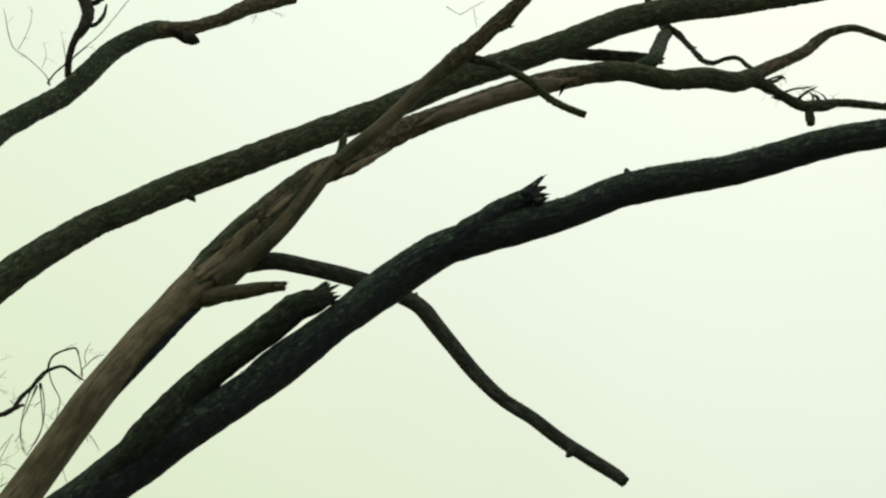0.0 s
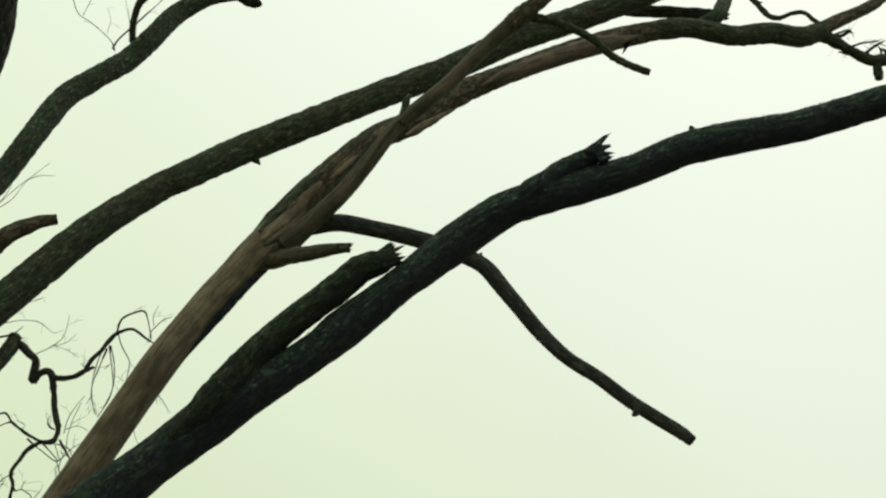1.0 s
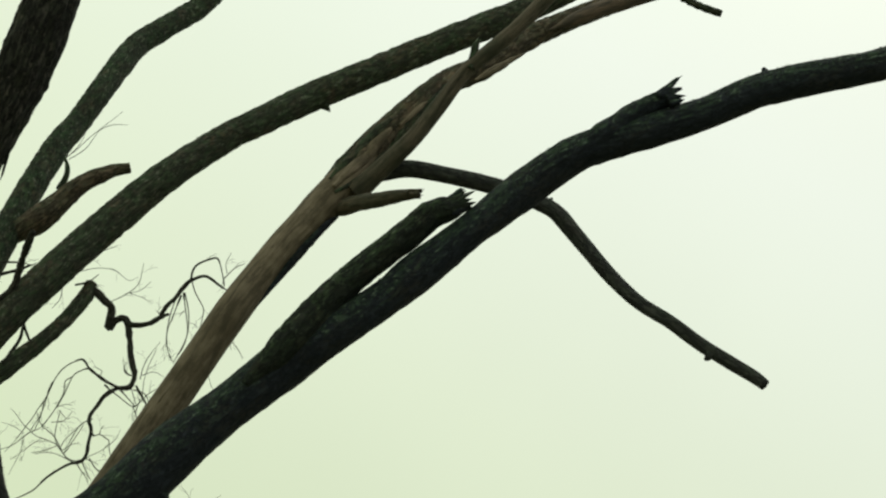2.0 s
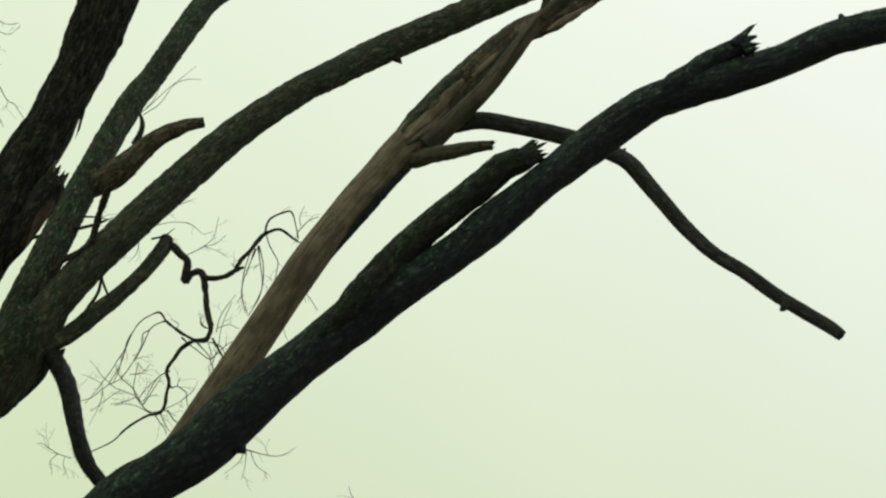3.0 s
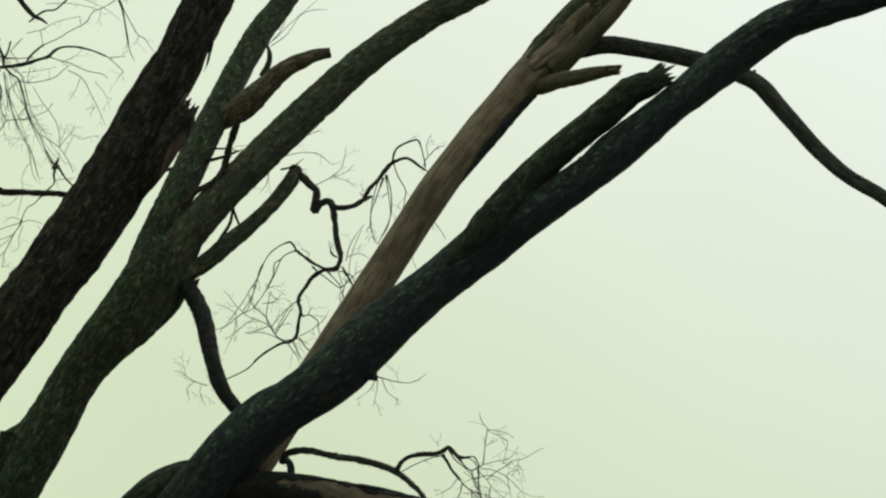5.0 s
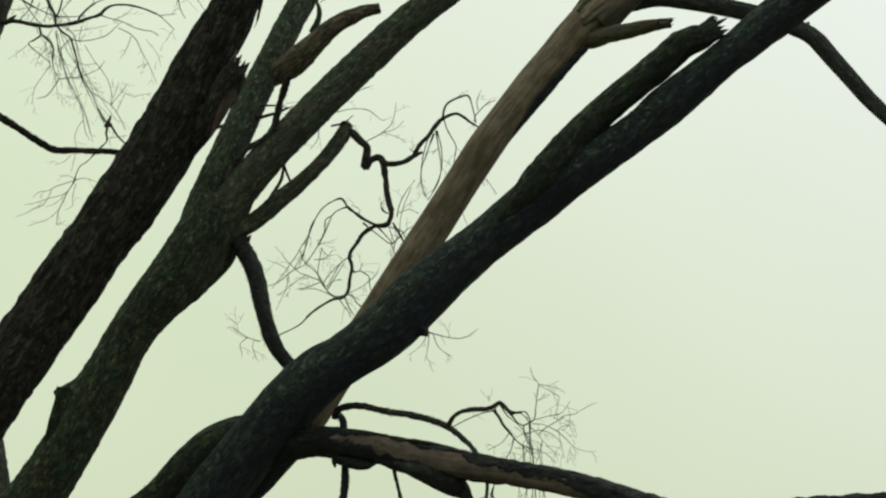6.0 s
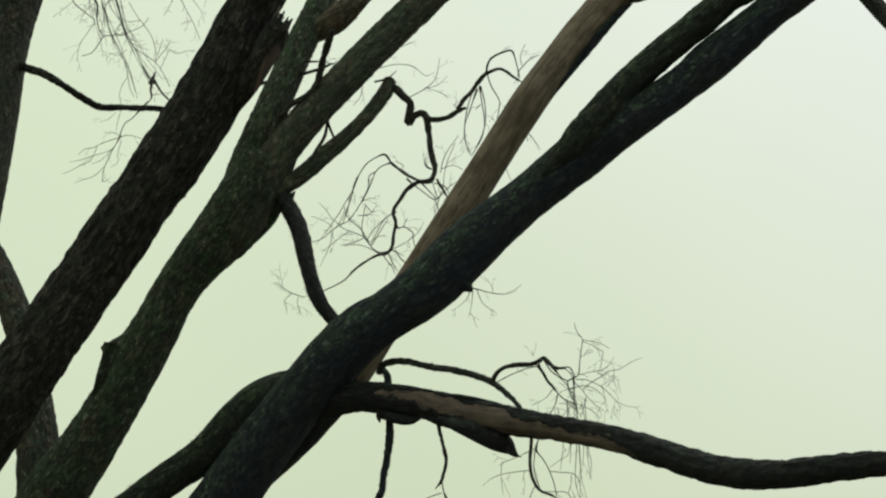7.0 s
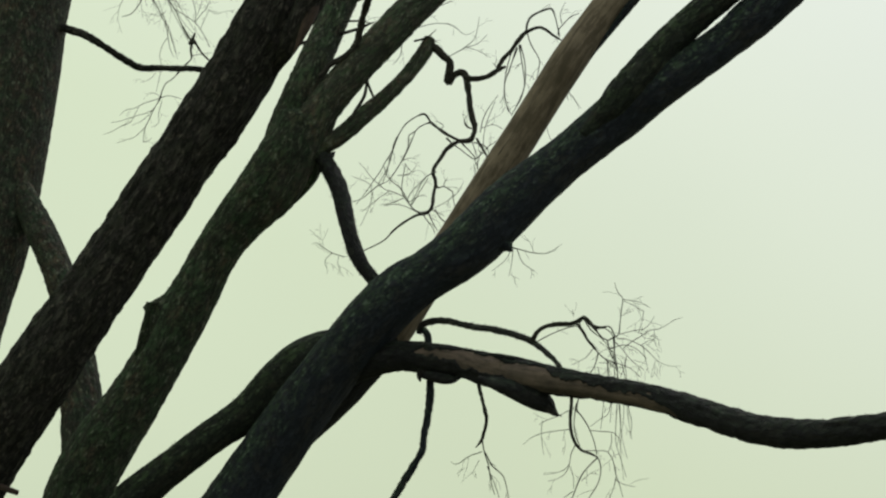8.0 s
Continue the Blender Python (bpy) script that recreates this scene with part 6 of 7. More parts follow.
limb("twig", branch_lo, TWIG, [(8.154, 0.641, 9.450, 0.0154), (8.077, 0.635, 9.420, 0.0110), (8.001, 0.606, 9.418, 0.0066)], seed=230, side=2)
limb("twig", branch_lo, TWIG, [(8.233, 0.666, 9.441, 0.0132), (8.279, 0.606, 9.469, 0.0110), (8.330, 0.565, 9.489, 0.0088), (8.366, 0.543, 9.502, 0.0044)], seed=231, side=2)
limb("twig", branch_lo, TWIG, [(8.458, 0.739, 9.479, 0.0179), (8.449, 0.742, 9.533, 0.0135), (8.395, 0.724, 9.540, 0.0067)], seed=232, side=2)
limb_g2 = limb("limb", tree_b, WOOD_DIM, [(3.736, -0.634, 7.064, 0.0667), (3.921, -0.729, 7.220, 0.0585), (4.077, -0.799, 7.361, 0.0520), (4.233, -0.859, 7.554, 0.0472), (4.387, -0.922, 7.752, 0.0441), (4.573, -0.965, 7.908, 0.0479), (4.750, -1.008, 8.068, 0.0447), (4.919, -1.055, 8.245, 0.0486), (5.095, -1.117, 8.399, 0.0505), (5.244, -1.170, 8.521, 0.0472), (5.383, -1.221, 8.648, 0.0456), (5.523, -1.275, 8.779, 0.0423), (5.878, -1.435, 9.192, 0.0285)], seed=233, style='bare', label='slender barkless grey limb')
limb("bark_sheet", limb_g2, BARK_BROWN, [(4.998, -1.100, 8.292, 0.0139), (5.043, -1.097, 8.346, 0.0417), (5.104, -1.122, 8.405, 0.0575), (5.244, -1.170, 8.521, 0.0524), (5.383, -1.221, 8.648, 0.0509), (5.523, -1.275, 8.779, 0.0476), (5.878, -1.435, 9.192, 0.0320)], seed=234, style='moss', label='brown bark left on the upper limb')
limb("knot", limb_g2, BARK_MOSS, [(4.408, -0.942, 7.750, 0.0305), (4.433, -0.942, 7.845, 0.0256), (4.448, -0.942, 7.917, 0.0239), (4.462, -0.942, 7.949, 0.0137)], seed=235, style='moss', end='broken')
limb("broken_stub", limb_g2, BARK_BROWN, [(5.399, -1.219, 8.609, 0.0210), (5.451, -1.234, 8.636, 0.0175), (5.493, -1.255, 8.693, 0.0158), (5.550, -1.278, 8.758, 0.0123), (5.599, -1.298, 8.816, 0.0106)], seed=236)
limb("splinter", limb_g2, BARK_BROWN, [(5.432, -1.236, 8.630, 0.0105), (5.468, -1.236, 8.620, 0.0070), (5.493, -1.236, 8.634, 0.0017)], seed=237)
branch_v = limb("branch", tree_b, BARK_FLAKE_HAZE, [(5.067, -1.135, 8.422, 0.0244), (5.197, -1.114, 8.446, 0.0263), (5.336, -1.084, 8.451, 0.0282), (5.479, -1.049, 8.425, 0.0265), (5.626, -1.020, 8.363, 0.0248), (5.727, -1.004, 8.271, 0.0230), (5.840, -0.995, 8.211, 0.0230), (5.970, -0.990, 8.165, 0.0213)], seed=238, style='twig', end='cut', fuzz=('dark', 700, 0.008, -1.0, 1.0), label='short drooping dark branch')
limb("splinter", branch_v, BARK_DARK, [(6.185, 0.057, 9.081, 0.0163), (6.154, 0.069, 9.021, 0.0122), (6.129, 0.083, 8.972, 0.0041)], seed=239)
stub_g = limb("broken_limb", tree_b, WOOD_DIM, [(3.569, -0.504, 6.986, 0.0340), (3.675, -0.631, 6.974, 0.0468), (3.768, -0.756, 6.950, 0.0490), (3.859, -0.886, 6.908, 0.0450), (3.951, -0.956, 6.901, 0.0403), (4.028, -1.004, 6.894, 0.0337), (4.070, -1.036, 6.884, 0.0290)], seed=240, style='moss', end='broken', label='short torn brown stub')
limb("splinter", stub_g, WOOD_DIM, [(4.011, -1.053, 6.890, 0.0128), (4.074, -1.053, 6.900, 0.0064), (4.116, -1.053, 6.905, 0.0016)], seed=241)
limb("splinter", stub_g, WOOD_DIM, [(4.026, -1.053, 6.876, 0.0128), (4.074, -1.053, 6.872, 0.0064), (4.107, -1.053, 6.866, 0.0016)], seed=242)
branch_t = limb("branch", tree_b, BARK_DUSK, [(3.757, -0.631, 7.149, 0.0406), (3.903, -0.624, 7.212, 0.0561), (4.056, -0.625, 7.238, 0.0545), (4.275, -0.619, 7.207, 0.0512), (4.494, -0.612, 7.162, 0.0529), (4.660, -0.594, 7.122, 0.0514), (4.829, -0.589, 7.054, 0.0514), (4.943, -0.607, 6.976, 0.0512), (5.087, -0.650, 6.758, 0.0466), (5.233, -0.733, 6.510, 0.0426), (5.371, -0.811, 6.320, 0.0401), (5.516, -0.884, 6.184, 0.0397), (5.672, -0.918, 6.039, 0.0405), (5.816, -0.981, 5.910, 0.0380), (5.940, -1.037, 5.798, 0.0358), (5.976, -1.057, 5.756, 0.0329)], seed=243, style='bare', end='cut', fuzz=('dark', 700, 0.008, -1.0, 1.0), label='drooping dark bare branch with a blunt tip')
limb("knot", branch_t, BARK_DUSK, [(4.877, -0.596, 7.025, 0.0342), (4.913, -0.596, 7.055, 0.0205), (4.927, -0.596, 7.075, 0.0086)], seed=244)
limb("knot", branch_t, BARK_DUSK, [(5.713, -0.965, 5.964, 0.0255), (5.692, -0.965, 5.940, 0.0191), (5.677, -0.965, 5.930, 0.0079)], seed=245, end='cut')
branch_s = limb("branch", tree_b, BARK_DARK, [(6.483, 1.629, 10.399, 0.0435), (6.667, 1.511, 10.308, 0.0503), (6.891, 1.374, 10.219, 0.0523), (7.088, 1.242, 10.127, 0.0519), (7.235, 1.122, 10.038, 0.0468), (7.290, 1.064, 9.999, 0.0326)], seed=246, style='moss', end='broken', label='short dark branch stub')
branch_r = limb("branch", tree_b, BARK_MOSS, [(6.782, 0.298, 9.376, 0.0512), (6.923, 0.301, 9.463, 0.0559), (7.078, 0.514, 9.715, 0.0553), (7.317, 0.999, 10.171, 0.0515), (7.555, 1.489, 10.620, 0.0469), (7.536, 1.739, 11.002, 0.0356), (7.506, 1.751, 11.177, 0.0307)], seed=247, style='moss', fuzz=('dark', 700, 0.009, -1.0, 1.0), label='green knuckled branch')
limb("twig", branch_r, TWIG, [(7.518, 1.404, 10.578, 0.0294), (7.551, 1.255, 10.406, 0.0290), (7.570, 1.049, 10.136, 0.0236), (7.612, 0.920, 9.925, 0.0232), (7.651, 0.828, 9.847, 0.0184), (7.710, 0.699, 9.810, 0.0183), (7.756, 0.591, 9.749, 0.0181), (7.794, 0.519, 9.638, 0.0180), (7.835, 0.479, 9.574, 0.0134)], seed=248, style='twig')
limb("twig", branch_r, TWIG, [(7.577, 1.032, 10.120, 0.0141), (7.622, 1.033, 10.129, 0.0047)], seed=249)
limb_h = limb("limb", tree_b, WOOD_BROWN, [(1.582, -0.322, 4.457, 0.0748), (1.800, -0.447, 4.553, 0.0770), (2.044, -0.573, 4.606, 0.0725), (2.281, -0.677, 4.584, 0.0715), (2.519, -0.850, 4.524, 0.0711), (2.748, -1.038, 4.447, 0.0707), (2.933, -1.169, 4.394, 0.0679), (3.197, -1.363, 4.324, 0.0560), (3.473, -1.577, 4.244, 0.0541), (3.729, -1.793, 4.136, 0.0574), (3.966, -2.006, 4.039, 0.0553), (4.188, -2.210, 4.002, 0.0523), (4.431, -2.451, 4.007, 0.0466), (4.924, -3.015, 3.983, 0.0337)], seed=250, style='bare', fuzz=('moss', 900, 0.012, 0.25, 1.15), label='brown limb with bark peeling away')
# real peeling bark; its black also paints the shaded base and underside
limb("bark_sheet", limb_h, BARK_BLACK, [(1.582, -0.322, 4.457, 0.0877), (1.800, -0.447, 4.553, 0.0898), (2.044, -0.573, 4.606, 0.0851), (2.281, -0.677, 4.584, 0.0838), (2.519, -0.850, 4.524, 0.0818), (2.748, -1.038, 4.447, 0.0810), (2.933, -1.169, 4.394, 0.0779), (3.197, -1.363, 4.326, 0.0644), (3.473, -1.577, 4.247, 0.0609), (3.729, -1.793, 4.139, 0.0679), (3.966, -2.006, 4.039, 0.0666), (4.188, -2.210, 4.002, 0.0631), (4.431, -2.451, 4.007, 0.0560), (4.924, -3.015, 3.983, 0.0422)], seed=251, style='moss', label='dark bark partly peeled off the limb, blackened where shade falls', bare=[(0.17, 55, 55), (0.2, 24, 62), (0.26, 14, 88), (0.33, 14, 105), (0.375, 22, 125), (0.4, 60, 160), (0.47, 64, 165), (0.53, 80, 160), (0.58, 112, 130)])
limb("bark_sheet", limb_h, BARK_BLACK, [(2.393, -0.809, 4.506, 0.0122), (2.590, -0.934, 4.432, 0.0328), (2.781, -1.073, 4.365, 0.0292), (3.008, -1.232, 4.319, 0.0043)], seed=252, style='moss')
limb("bark_sheet", limb_h, BARK_BLACK, [(2.228, -0.727, 4.487, 0.0185), (2.327, -0.764, 4.463, 0.0306), (2.426, -0.822, 4.443, 0.0243), (2.475, -0.846, 4.452, 0.0090)], seed=253, style='moss')
limb("bark_sheet", limb_h, BARK_BLACK, [(2.596, -1.113, 4.403, 0.0176), (2.723, -1.116, 4.368, 0.0410), (2.841, -1.120, 4.324, 0.0555), (2.914, -1.131, 4.293, 0.0582), (2.963, -1.133, 4.259, 0.0407), (3.007, -1.136, 4.221, 0.0087)], seed=254, style='bare', label='torn bark plate hanging down')
limb("splinter", limb_h, BARK_BLACK, [(2.650, -1.078, 4.538, 0.0059), (2.704, -1.092, 4.527, 0.0118), (2.851, -1.085, 4.499, 0.0118), (3.003, -1.090, 4.460, 0.0059)], seed=255, label='lifted sliver of bark')
limb("splinter", limb_h, BARK_DARK, [(2.963, -1.284, 4.231, 0.0198), (3.003, -1.284, 4.203, 0.0127), (3.038, -1.284, 4.189, 0.0028)], seed=256)
limb("knot", limb_h, BARK_DARK, [(2.248, -0.759, 4.504, 0.0215), (2.239, -0.759, 4.464, 0.0138), (2.246, -0.759, 4.440, 0.0061)], seed=257)
branch_m = limb("branch", tree_b, BARK_DUSK, [(2.202, -0.544, 4.746, 0.0190), (2.214, -0.568, 4.783, 0.0174), (2.265, -0.597, 4.801, 0.0189), (2.367, -0.651, 4.796, 0.0188), (2.502, -0.725, 4.754, 0.0185), (2.665, -0.815, 4.712, 0.0183), (2.778, -0.879, 4.673, 0.0181), (2.863, -0.931, 4.629, 0.0165), (2.926, -0.975, 4.577, 0.0149), (2.975, -1.012, 4.528, 0.0148), (3.019, -1.050, 4.475, 0.0132)], seed=258, style='twig', fuzz=('dark', 600, 0.009, -1.0, 1.0), label='thin arching dark branch')
limb("knot", branch_m, BARK_BLUE, [(2.225, -0.573, 4.767, 0.0189), (2.251, -0.573, 4.735, 0.0205), (2.259, -0.573, 4.689, 0.0205), (2.254, -0.573, 4.629, 0.0173)], seed=259)
limb("twig", branch_m, TWIG, [(2.865, -0.958, 4.628, 0.0128), (2.883, -0.965, 4.663, 0.0128), (2.919, -0.973, 4.695, 0.0127), (2.979, -0.985, 4.711, 0.0127), (3.084, -1.013, 4.714, 0.0127), (3.117, -1.026, 4.727, 0.0126), (3.138, -1.037, 4.742, 0.0113), (3.165, -1.054, 4.713, 0.0113), (3.195, -1.073, 4.685, 0.0085), (3.233, -1.094, 4.675, 0.0070), (3.272, -1.118, 4.676, 0.0061), (3.295, -1.146, 4.636, 0.0057), (3.301, -1.179, 4.586, 0.0044), (3.299, -1.237, 4.503, 0.0041), (3.308, -1.286, 4.438, 0.0031), (3.319, -1.324, 4.389, 0.0024)], seed=260, style='twig')
limb("twig", branch_m, TWIG, [(3.106, -1.036, 4.701, 0.0081), (3.135, -1.020, 4.665, 0.0081), (3.158, -1.006, 4.625, 0.0074), (3.187, -0.993, 4.592, 0.0069), (3.210, -0.984, 4.564, 0.0058), (3.245, -0.973, 4.532, 0.0052), (3.289, -0.963, 4.514, 0.0052), (3.312, -0.956, 4.491, 0.0046)], seed=261, side=2)
limb("twig", branch_m, TWIG, [(3.166, -1.072, 4.703, 0.0068), (3.205, -1.110, 4.657, 0.0068), (3.237, -1.139, 4.613, 0.0057), (3.264, -1.152, 4.596, 0.0057), (3.269, -1.163, 4.559, 0.0050), (3.278, -1.169, 4.529, 0.0045), (3.292, -1.174, 4.499, 0.0040)], seed=262, side=2)
limb("twig", branch_m, TWIG, [(3.264, -1.152, 4.596, 0.0057), (3.292, -1.162, 4.609, 0.0057), (3.321, -1.173, 4.625, 0.0057), (3.327, -1.191, 4.671, 0.0045), (3.334, -1.216, 4.726, 0.0039), (3.340, -1.237, 4.765, 0.0039), (3.343, -1.255, 4.797, 0.0034), (3.323, -1.272, 4.817, 0.0034), (3.310, -1.290, 4.842, 0.0028), (3.304, -1.307, 4.868, 0.0020)], seed=263, side=2)
limb("twig", branch_m, TWIG, [(3.343, -1.250, 4.792, 0.0034), (3.394, -1.261, 4.781, 0.0028), (3.437, -1.273, 4.769, 0.0028), (3.479, -1.290, 4.739, 0.0017)], seed=264, side=2)
limb("twig", branch_m, TWIG, [(3.343, -1.250, 4.786, 0.0028), (3.394, -1.260, 4.760, 0.0025), (3.442, -1.278, 4.728, 0.0028)], seed=265, side=2)
limb("twig", branch_m, TWIG, [(3.448, -1.278, 4.728, 0.0028), (3.439, -1.327, 4.660, 0.0022), (3.421, -1.349, 4.598, 0.0027)], seed=266, side=2)
limb("twig", branch_m, TWIG, [(3.327, -1.173, 4.625, 0.0034), (3.393, -1.145, 4.648, 0.0028), (3.451, -1.126, 4.663, 0.0028), (3.480, -1.117, 4.691, 0.0023), (3.503, -1.110, 4.731, 0.0017)], seed=267, side=2)
limb("twig", branch_m, TWIG, [(3.345, -1.226, 4.543, 0.0039), (3.387, -1.253, 4.573, 0.0033), (3.436, -1.277, 4.597, 0.0033), (3.478, -1.293, 4.624, 0.0033), (3.520, -1.300, 4.628, 0.0027), (3.562, -1.304, 4.650, 0.0022), (3.605, -1.303, 4.676, 0.0022), (3.641, -1.301, 4.688, 0.0013)], seed=268, side=2)
limb("twig", branch_m, TWIG, [(3.313, -1.189, 4.599, 0.0034), (3.350, -1.174, 4.602, 0.0028), (3.393, -1.154, 4.591, 0.0028), (3.435, -1.134, 4.573, 0.0033), (3.478, -1.107, 4.540, 0.0028), (3.521, -1.077, 4.501, 0.0023), (3.579, -1.044, 4.483, 0.0017), (3.638, -1.014, 4.488, 0.0011)], seed=269, side=2)
limb("twig", branch_m, TWIG, [(3.435, -1.134, 4.573, 0.0028), (3.464, -1.120, 4.597, 0.0023), (3.508, -1.115, 4.612, 0.0020)], seed=270, side=2)
limb("twig", branch_m, TWIG, [(3.500, -1.296, 4.623, 0.0022), (3.497, -1.303, 4.578, 0.0019), (3.463, -1.309, 4.543, 0.0019)], seed=271, side=2)
limb("twig", branch_m, TWIG, [(3.444, -1.129, 4.574, 0.0024), (3.455, -1.118, 4.509, 0.0023), (3.472, -1.110, 4.437, 0.0017)], seed=272, side=2)
limb("twig", branch_m, TWIG, [(3.301, -1.197, 4.583, 0.0034), (3.336, -1.219, 4.544, 0.0033), (3.370, -1.238, 4.497, 0.0028), (3.406, -1.249, 4.458, 0.0028), (3.448, -1.255, 4.429, 0.0022)], seed=273, side=2)
limb("twig", branch_m, TWIG, [(3.361, -1.235, 4.504, 0.0028), (3.349, -1.205, 4.451, 0.0028), (3.329, -1.171, 4.404, 0.0022)], seed=274, side=2)
limb("twig", branch_m, TWIG, [(3.210, -0.984, 4.564, 0.0046), (3.201, -0.954, 4.521, 0.0046), (3.186, -0.940, 4.487, 0.0041), (3.167, -0.933, 4.458, 0.0034)], seed=275, side=2)
limb("twig", branch_m, TWIG, [(3.187, -0.993, 4.586, 0.0035), (3.150, -0.951, 4.545, 0.0029), (3.111, -0.935, 4.524, 0.0023), (3.072, -0.932, 4.506, 0.0018)], seed=276, side=2)
limb("twig", branch_m, TWIG, [(3.303, -1.279, 4.467, 0.0028), (3.274, -1.291, 4.431, 0.0024), (3.237, -1.279, 4.395, 0.0020)], seed=277, side=2)
limb("twig", branch_m, TWIG, [(3.215, -0.954, 4.515, 0.0023), (3.259, -0.967, 4.509, 0.0023), (3.299, -0.995, 4.514, 0.0023)], seed=278, side=2)
limb("twig", branch_m, TWIG, [(3.085, -1.036, 4.746, 0.0028), (3.079, -1.034, 4.782, 0.0017)], seed=279, side=2)
limb("twig", branch_m, TWIG, [(3.220, -1.139, 4.593, 0.0023), (3.263, -1.160, 4.560, 0.0023), (3.301, -1.185, 4.527, 0.0022)], seed=280, side=2)
limb("twig", branch_m, TWIG, [(3.330, -1.208, 4.712, 0.0022), (3.365, -1.185, 4.732, 0.0021), (3.399, -1.173, 4.748, 0.0012)], seed=281, side=2)
limb("twig", branch_m, TWIG, [(3.507, -1.082, 4.501, 0.0017), (3.492, -1.113, 4.451, 0.0017), (3.483, -1.120, 4.413, 0.0011)], seed=282, side=2)
limb("twig", branch_m, TWIG, [(2.885, -0.988, 4.616, 0.0046), (2.961, -0.911, 4.673, 0.0046), (3.048, -0.862, 4.718, 0.0047), (3.107, -0.847, 4.733, 0.0059)], seed=283, side=2)
limb("twig", branch_m, TWIG, [(3.142, -1.050, 4.726, 0.0065), (3.177, -1.063, 4.667, 0.0053), (3.230, -1.079, 4.622, 0.0044), (3.277, -1.093, 4.563, 0.0035), (3.311, -1.100, 4.460, 0.0029)], seed=430, side=2)
limb("twig", branch_m, TWIG, [(3.112, -1.049, 4.717, 0.0059), (3.140, -1.005, 4.653, 0.0054), (3.192, -0.962, 4.586, 0.0045), (3.256, -0.920, 4.530, 0.0036), (3.332, -0.878, 4.465, 0.0027)], seed=431, side=2)
limb("twig", branch_m, TWIG, [(3.206, -1.038, 4.677, 0.0053), (3.246, -1.006, 4.689, 0.0045), (3.287, -0.965, 4.655, 0.0039), (3.298, -0.920, 4.593, 0.0033)], seed=432, side=2)
limb("twig", branch_m, TWIG, [(3.276, -1.019, 4.576, 0.0036), (3.346, -1.054, 4.591, 0.0032), (3.410, -1.084, 4.565, 0.0029), (3.461, -1.108, 4.511, 0.0023)], seed=433, side=2)
limb("twig", branch_m, TWIG, [(3.310, -1.006, 4.504, 0.0030), (3.380, -0.976, 4.479, 0.0027), (3.432, -0.944, 4.437, 0.0024)], seed=434, side=2)
limb("twig", branch_m, TWIG, [(3.288, -0.880, 4.654, 0.0033), (3.308, -0.825, 4.481, 0.0030), (3.318, -0.775, 4.308, 0.0027), (3.329, -0.731, 4.163, 0.0024), (3.358, -0.693, 4.041, 0.0018)], seed=440, side=1)
limb("twig", branch_m, TWIG, [(3.332, -0.859, 4.537, 0.0030), (3.360, -0.787, 4.397, 0.0027), (3.365, -0.717, 4.255, 0.0024), (3.382, -0.654, 4.148, 0.0018)], seed=441, side=1)
limb("twig", branch_m, TWIG, [(3.258, -0.860, 4.536, 0.0030), (3.277, -0.783, 4.367, 0.0027), (3.269, -0.715, 4.231, 0.0021)], seed=442, side=1)
limb("twig", branch_m, TWIG, [(3.207, -0.857, 4.506, 0.0030), (3.236, -0.844, 4.358, 0.0027), (3.221, -0.831, 4.180, 0.0021)], seed=443, side=1)
limb("twig", branch_m, TWIG, [(3.308, -0.850, 4.478, 0.0027), (3.342, -0.791, 4.306, 0.0024), (3.323, -0.733, 4.103, 0.0021), (3.339, -0.682, 3.929, 0.0015)], seed=444, side=1)
branch_m1 = limb("branch", tree_b, BARK_BLUE, [(2.278, -0.695, 4.562, 0.0233), (2.287, -0.684, 4.485, 0.0232), (2.288, -0.669, 4.378, 0.0216), (2.274, -0.654, 4.256, 0.0216), (2.256, -0.642, 4.149, 0.0200), (2.248, -0.636, 4.082, 0.0200), (2.202, -0.629, 3.997, 0.0215), (2.133, -0.623, 3.884, 0.0215), (2.077, -0.621, 3.768, 0.0200), (2.052, -0.623, 3.586, 0.0168), (2.046, -0.632, 3.347, 0.0090)], seed=284, style='twig', fuzz=('moss', 800, 0.009, -1.0, 1.0), label='dark hanging branch')
branch_m2 = limb("branch", tree_b, TWIG, [(2.577, -0.927, 4.427, 0.0120), (2.588, -0.933, 4.372, 0.0105), (2.608, -0.938, 4.297, 0.0104), (2.626, -0.936, 4.222, 0.0104), (2.615, -0.927, 4.149, 0.0089), (2.600, -0.920, 4.105, 0.0081), (2.570, -0.911, 4.070, 0.0044)], seed=285, style='twig', label='thin hanging twig')
limb("twig", branch_m2, TWIG, [(2.603, -0.922, 4.112, 0.0067), (2.619, -0.946, 4.044, 0.0059), (2.646, -0.980, 3.967, 0.0052), (2.661, -1.020, 3.892, 0.0044), (2.686, -1.067, 3.816, 0.0036)], seed=286, side=2)
limb("twig", branch_m2, TWIG, [(2.622, -0.946, 4.044, 0.0052), (2.666, -0.971, 3.968, 0.0052), (2.721, -0.983, 3.918, 0.0044), (2.742, -0.983, 3.853, 0.0037), (2.757, -0.976, 3.781, 0.0029)], seed=287, side=2)
limb("twig", branch_m2, TWIG, [(2.606, -0.946, 4.044, 0.0044), (2.538, -0.944, 4.020, 0.0037), (2.475, -0.953, 3.977, 0.0029), (2.446, -0.959, 3.988, 0.0015)], seed=288, side=2)
limb("twig", branch_m2, TWIG, [(2.638, -0.980, 3.967, 0.0037), (2.690, -0.950, 3.839, 0.0029), (2.701, -0.909, 3.785, 0.0022)], seed=289, side=2)
limb("twig", branch_m2, TWIG, [(2.592, -0.945, 4.000, 0.0029), (2.556, -0.953, 3.926, 0.0015)], seed=290, side=2)
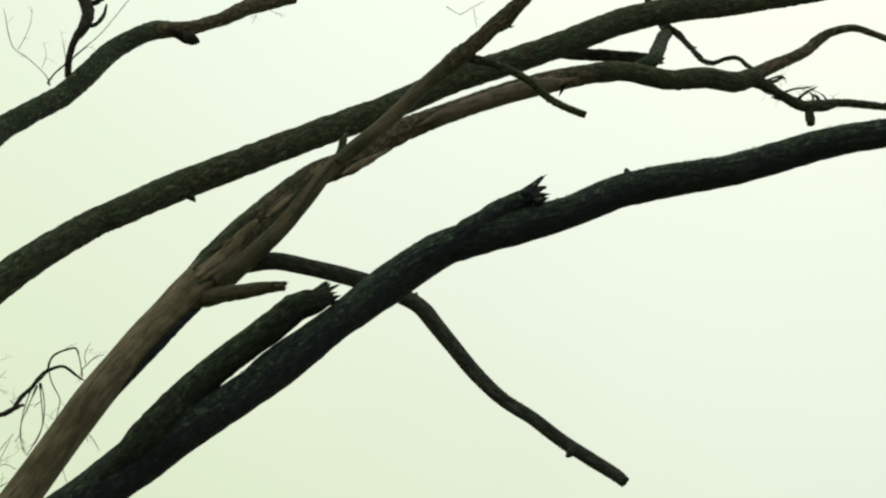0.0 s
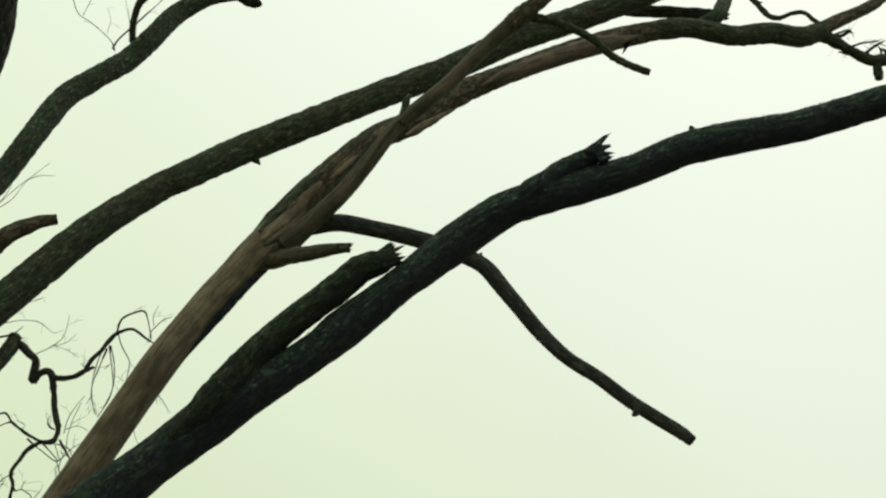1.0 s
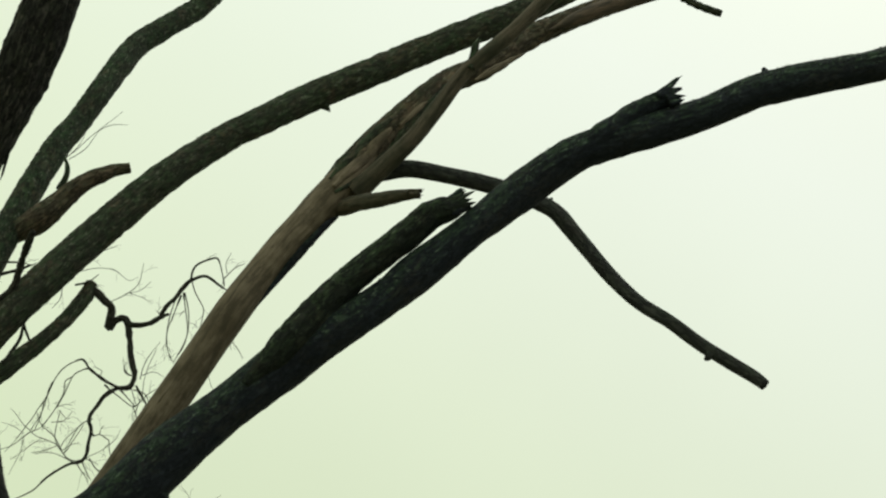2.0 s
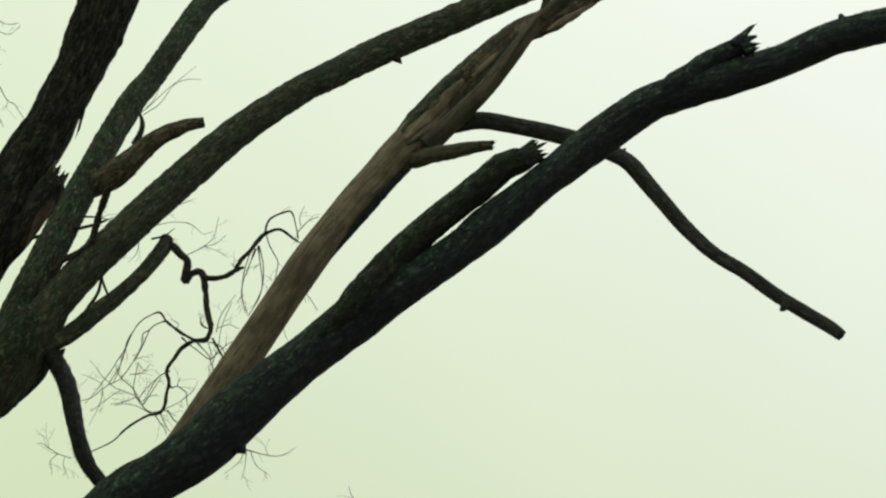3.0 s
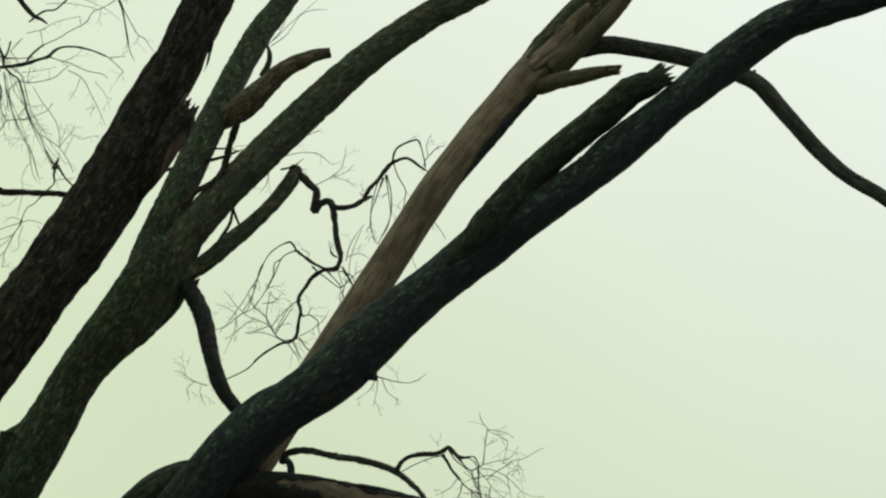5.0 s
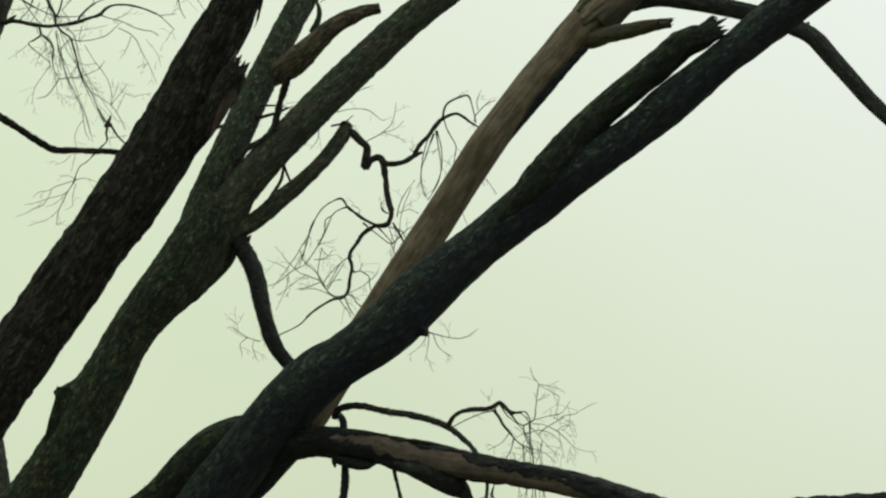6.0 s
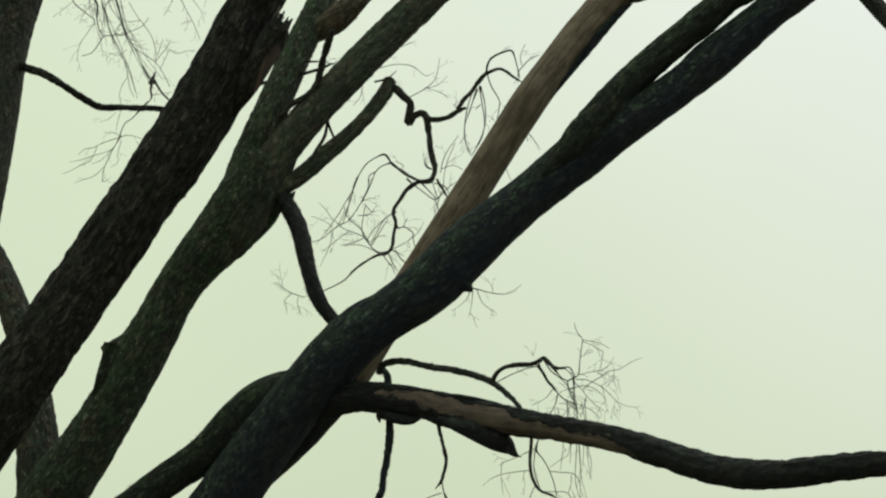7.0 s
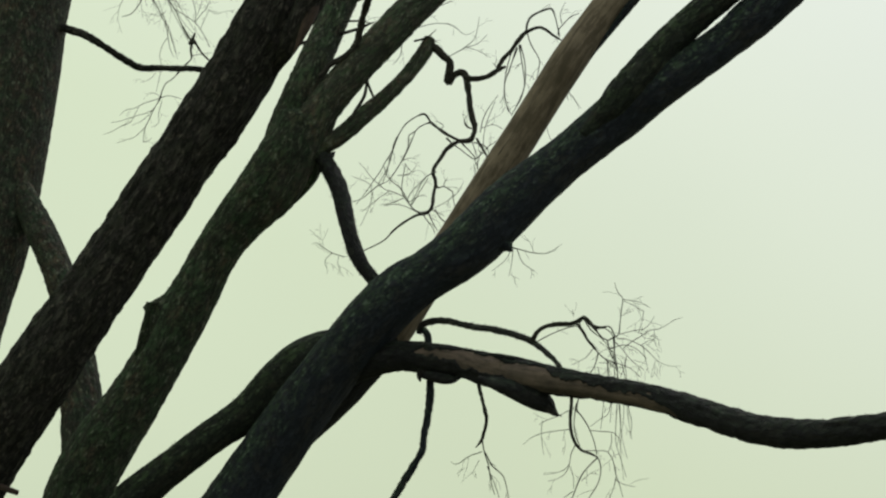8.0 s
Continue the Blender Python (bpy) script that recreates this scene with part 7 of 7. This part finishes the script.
branch_m3 = limb("branch", tree_b, TWIG, [(3.088, -1.287, 4.317, 0.0097), (3.086, -1.299, 4.250, 0.0091), (3.081, -1.311, 4.178, 0.0091), (3.087, -1.321, 4.106, 0.0085), (3.107, -1.327, 4.050, 0.0080), (3.141, -1.331, 4.014, 0.0074), (3.182, -1.334, 4.000, 0.0069), (3.218, -1.337, 3.981, 0.0063)], seed=291, style='twig', label='crooked hanging twig spray')
limb("twig", branch_m3, TWIG, [(3.122, -1.294, 4.279, 0.0057), (3.111, -1.313, 4.220, 0.0070), (3.134, -1.324, 4.190, 0.0052), (3.163, -1.338, 4.147, 0.0046), (3.183, -1.350, 4.104, 0.0045), (3.203, -1.364, 4.047, 0.0039), (3.214, -1.376, 3.990, 0.0039)], seed=292, side=1)
limb("twig", branch_m3, TWIG, [(3.106, -1.313, 4.220, 0.0047), (3.102, -1.343, 4.131, 0.0040), (3.114, -1.362, 4.074, 0.0045), (3.131, -1.376, 4.031, 0.0045)], seed=293, side=1)
limb("twig", branch_m3, TWIG, [(3.218, -1.337, 3.981, 0.0057), (3.182, -1.328, 3.947, 0.0052), (3.140, -1.319, 3.898, 0.0052), (3.118, -1.314, 3.852, 0.0052), (3.096, -1.313, 3.793, 0.0046), (3.071, -1.314, 3.747, 0.0034)], seed=294, side=1)
limb("twig", branch_m3, TWIG, [(3.218, -1.337, 3.981, 0.0057), (3.233, -1.366, 3.937, 0.0045), (3.230, -1.398, 3.878, 0.0039), (3.215, -1.415, 3.836, 0.0039), (3.177, -1.432, 3.774, 0.0034)], seed=295, side=1)
limb("twig", branch_m3, TWIG, [(3.141, -1.331, 4.014, 0.0034), (3.211, -1.389, 4.008, 0.0029), (3.267, -1.429, 3.999, 0.0034), (3.294, -1.456, 3.955, 0.0034), (3.308, -1.482, 3.885, 0.0039), (3.327, -1.493, 3.830, 0.0028), (3.341, -1.498, 3.776, 0.0022)], seed=296, side=1)
limb("twig", branch_m3, TWIG, [(3.308, -1.484, 3.872, 0.0033), (3.298, -1.501, 3.817, 0.0028), (3.276, -1.498, 3.770, 0.0022)], seed=297, side=1)
limb("twig", branch_m3, TWIG, [(3.308, -1.487, 3.858, 0.0028), (3.348, -1.477, 3.838, 0.0022), (3.402, -1.473, 3.828, 0.0016)], seed=298, side=1)
limb("twig", branch_m3, TWIG, [(3.183, -1.348, 4.112, 0.0034), (3.238, -1.340, 4.108, 0.0029), (3.294, -1.348, 4.102, 0.0034), (3.322, -1.364, 4.075, 0.0023), (3.335, -1.382, 4.046, 0.0016)], seed=299, side=1)
limb("twig", branch_m3, TWIG, [(3.286, -1.347, 4.096, 0.0029), (3.285, -1.353, 4.049, 0.0025), (3.271, -1.355, 4.007, 0.0025)], seed=300, side=1)
limb("twig", branch_m3, TWIG, [(3.293, -1.087, 4.513, 0.0026), (3.302, -1.148, 4.387, 0.0029), (3.313, -1.348, 4.230, 0.0034), (3.308, -1.371, 4.144, 0.0029), (3.308, -1.390, 4.045, 0.0025), (3.329, -1.398, 3.975, 0.0025), (3.357, -1.403, 3.880, 0.0020)], seed=301, side=1)
limb("twig", branch_m3, TWIG, [(3.259, -1.088, 4.513, 0.0026), (3.268, -1.148, 4.387, 0.0029), (3.280, -1.348, 4.230, 0.0023), (3.266, -1.336, 4.190, 0.0023), (3.238, -1.326, 4.177, 0.0023), (3.181, -1.297, 4.138, 0.0020)], seed=302, side=1)
limb("twig", branch_m3, TWIG, [(3.352, -1.087, 4.514, 0.0026), (3.360, -1.148, 4.388, 0.0029), (3.369, -1.348, 4.231, 0.0023), (3.385, -1.329, 4.149, 0.0023), (3.376, -1.330, 4.080, 0.0017)], seed=303, side=1)
limb("twig", branch_m3, TWIG, [(3.309, -1.087, 4.508, 0.0026), (3.318, -1.148, 4.382, 0.0029), (3.328, -1.348, 4.225, 0.0023), (3.329, -1.291, 4.126, 0.0020), (3.311, -1.267, 4.044, 0.0017)], seed=304, side=1)
limb("twig", branch_m3, TWIG, [(3.106, -1.309, 4.229, 0.0034), (3.070, -1.334, 4.209, 0.0034), (3.016, -1.360, 4.177, 0.0029), (2.961, -1.367, 4.156, 0.0029), (2.932, -1.367, 4.136, 0.0023)], seed=305, side=1)
limb("twig", branch_m3, TWIG, [(2.947, -1.367, 4.156, 0.0029), (2.942, -1.382, 4.098, 0.0023), (2.948, -1.375, 4.029, 0.0023), (2.953, -1.357, 3.989, 0.0011)], seed=306, side=1)
limb("twig", branch_m3, TWIG, [(3.084, -1.319, 4.121, 0.0034), (3.015, -1.341, 4.109, 0.0029), (2.946, -1.352, 4.096, 0.0029), (2.890, -1.350, 4.073, 0.0023), (2.848, -1.342, 4.037, 0.0014)], seed=307, side=1)
limb("twig", branch_m3, TWIG, [(3.056, -1.329, 4.113, 0.0020), (3.045, -1.309, 4.065, 0.0014)], seed=308, side=1)
limb("twig", branch_m3, TWIG, [(3.107, -1.328, 4.042, 0.0039), (3.085, -1.322, 3.995, 0.0034), (3.079, -1.318, 3.953, 0.0029), (3.051, -1.312, 3.920, 0.0029), (3.001, -1.305, 3.904, 0.0023), (2.950, -1.298, 3.898, 0.0014)], seed=309, side=1)
limb("twig", branch_m3, TWIG, [(3.079, -1.318, 3.953, 0.0034), (3.066, -1.340, 3.910, 0.0029), (3.036, -1.357, 3.880, 0.0023), (2.976, -1.372, 3.858, 0.0017)], seed=310, side=1)
limb("twig", branch_m3, TWIG, [(3.080, -1.323, 3.939, 0.0029), (3.098, -1.311, 3.884, 0.0023), (3.099, -1.308, 3.830, 0.0023)], seed=311, side=1)
limb("twig", branch_m3, TWIG, [(3.140, -1.317, 3.871, 0.0023), (3.182, -1.312, 3.905, 0.0023), (3.223, -1.297, 3.923, 0.0017)], seed=312, side=1)
limb("twig", branch_m3, TWIG, [(3.096, -1.313, 3.816, 0.0034), (3.057, -1.307, 3.788, 0.0029), (3.016, -1.320, 3.745, 0.0023)], seed=313, side=1)
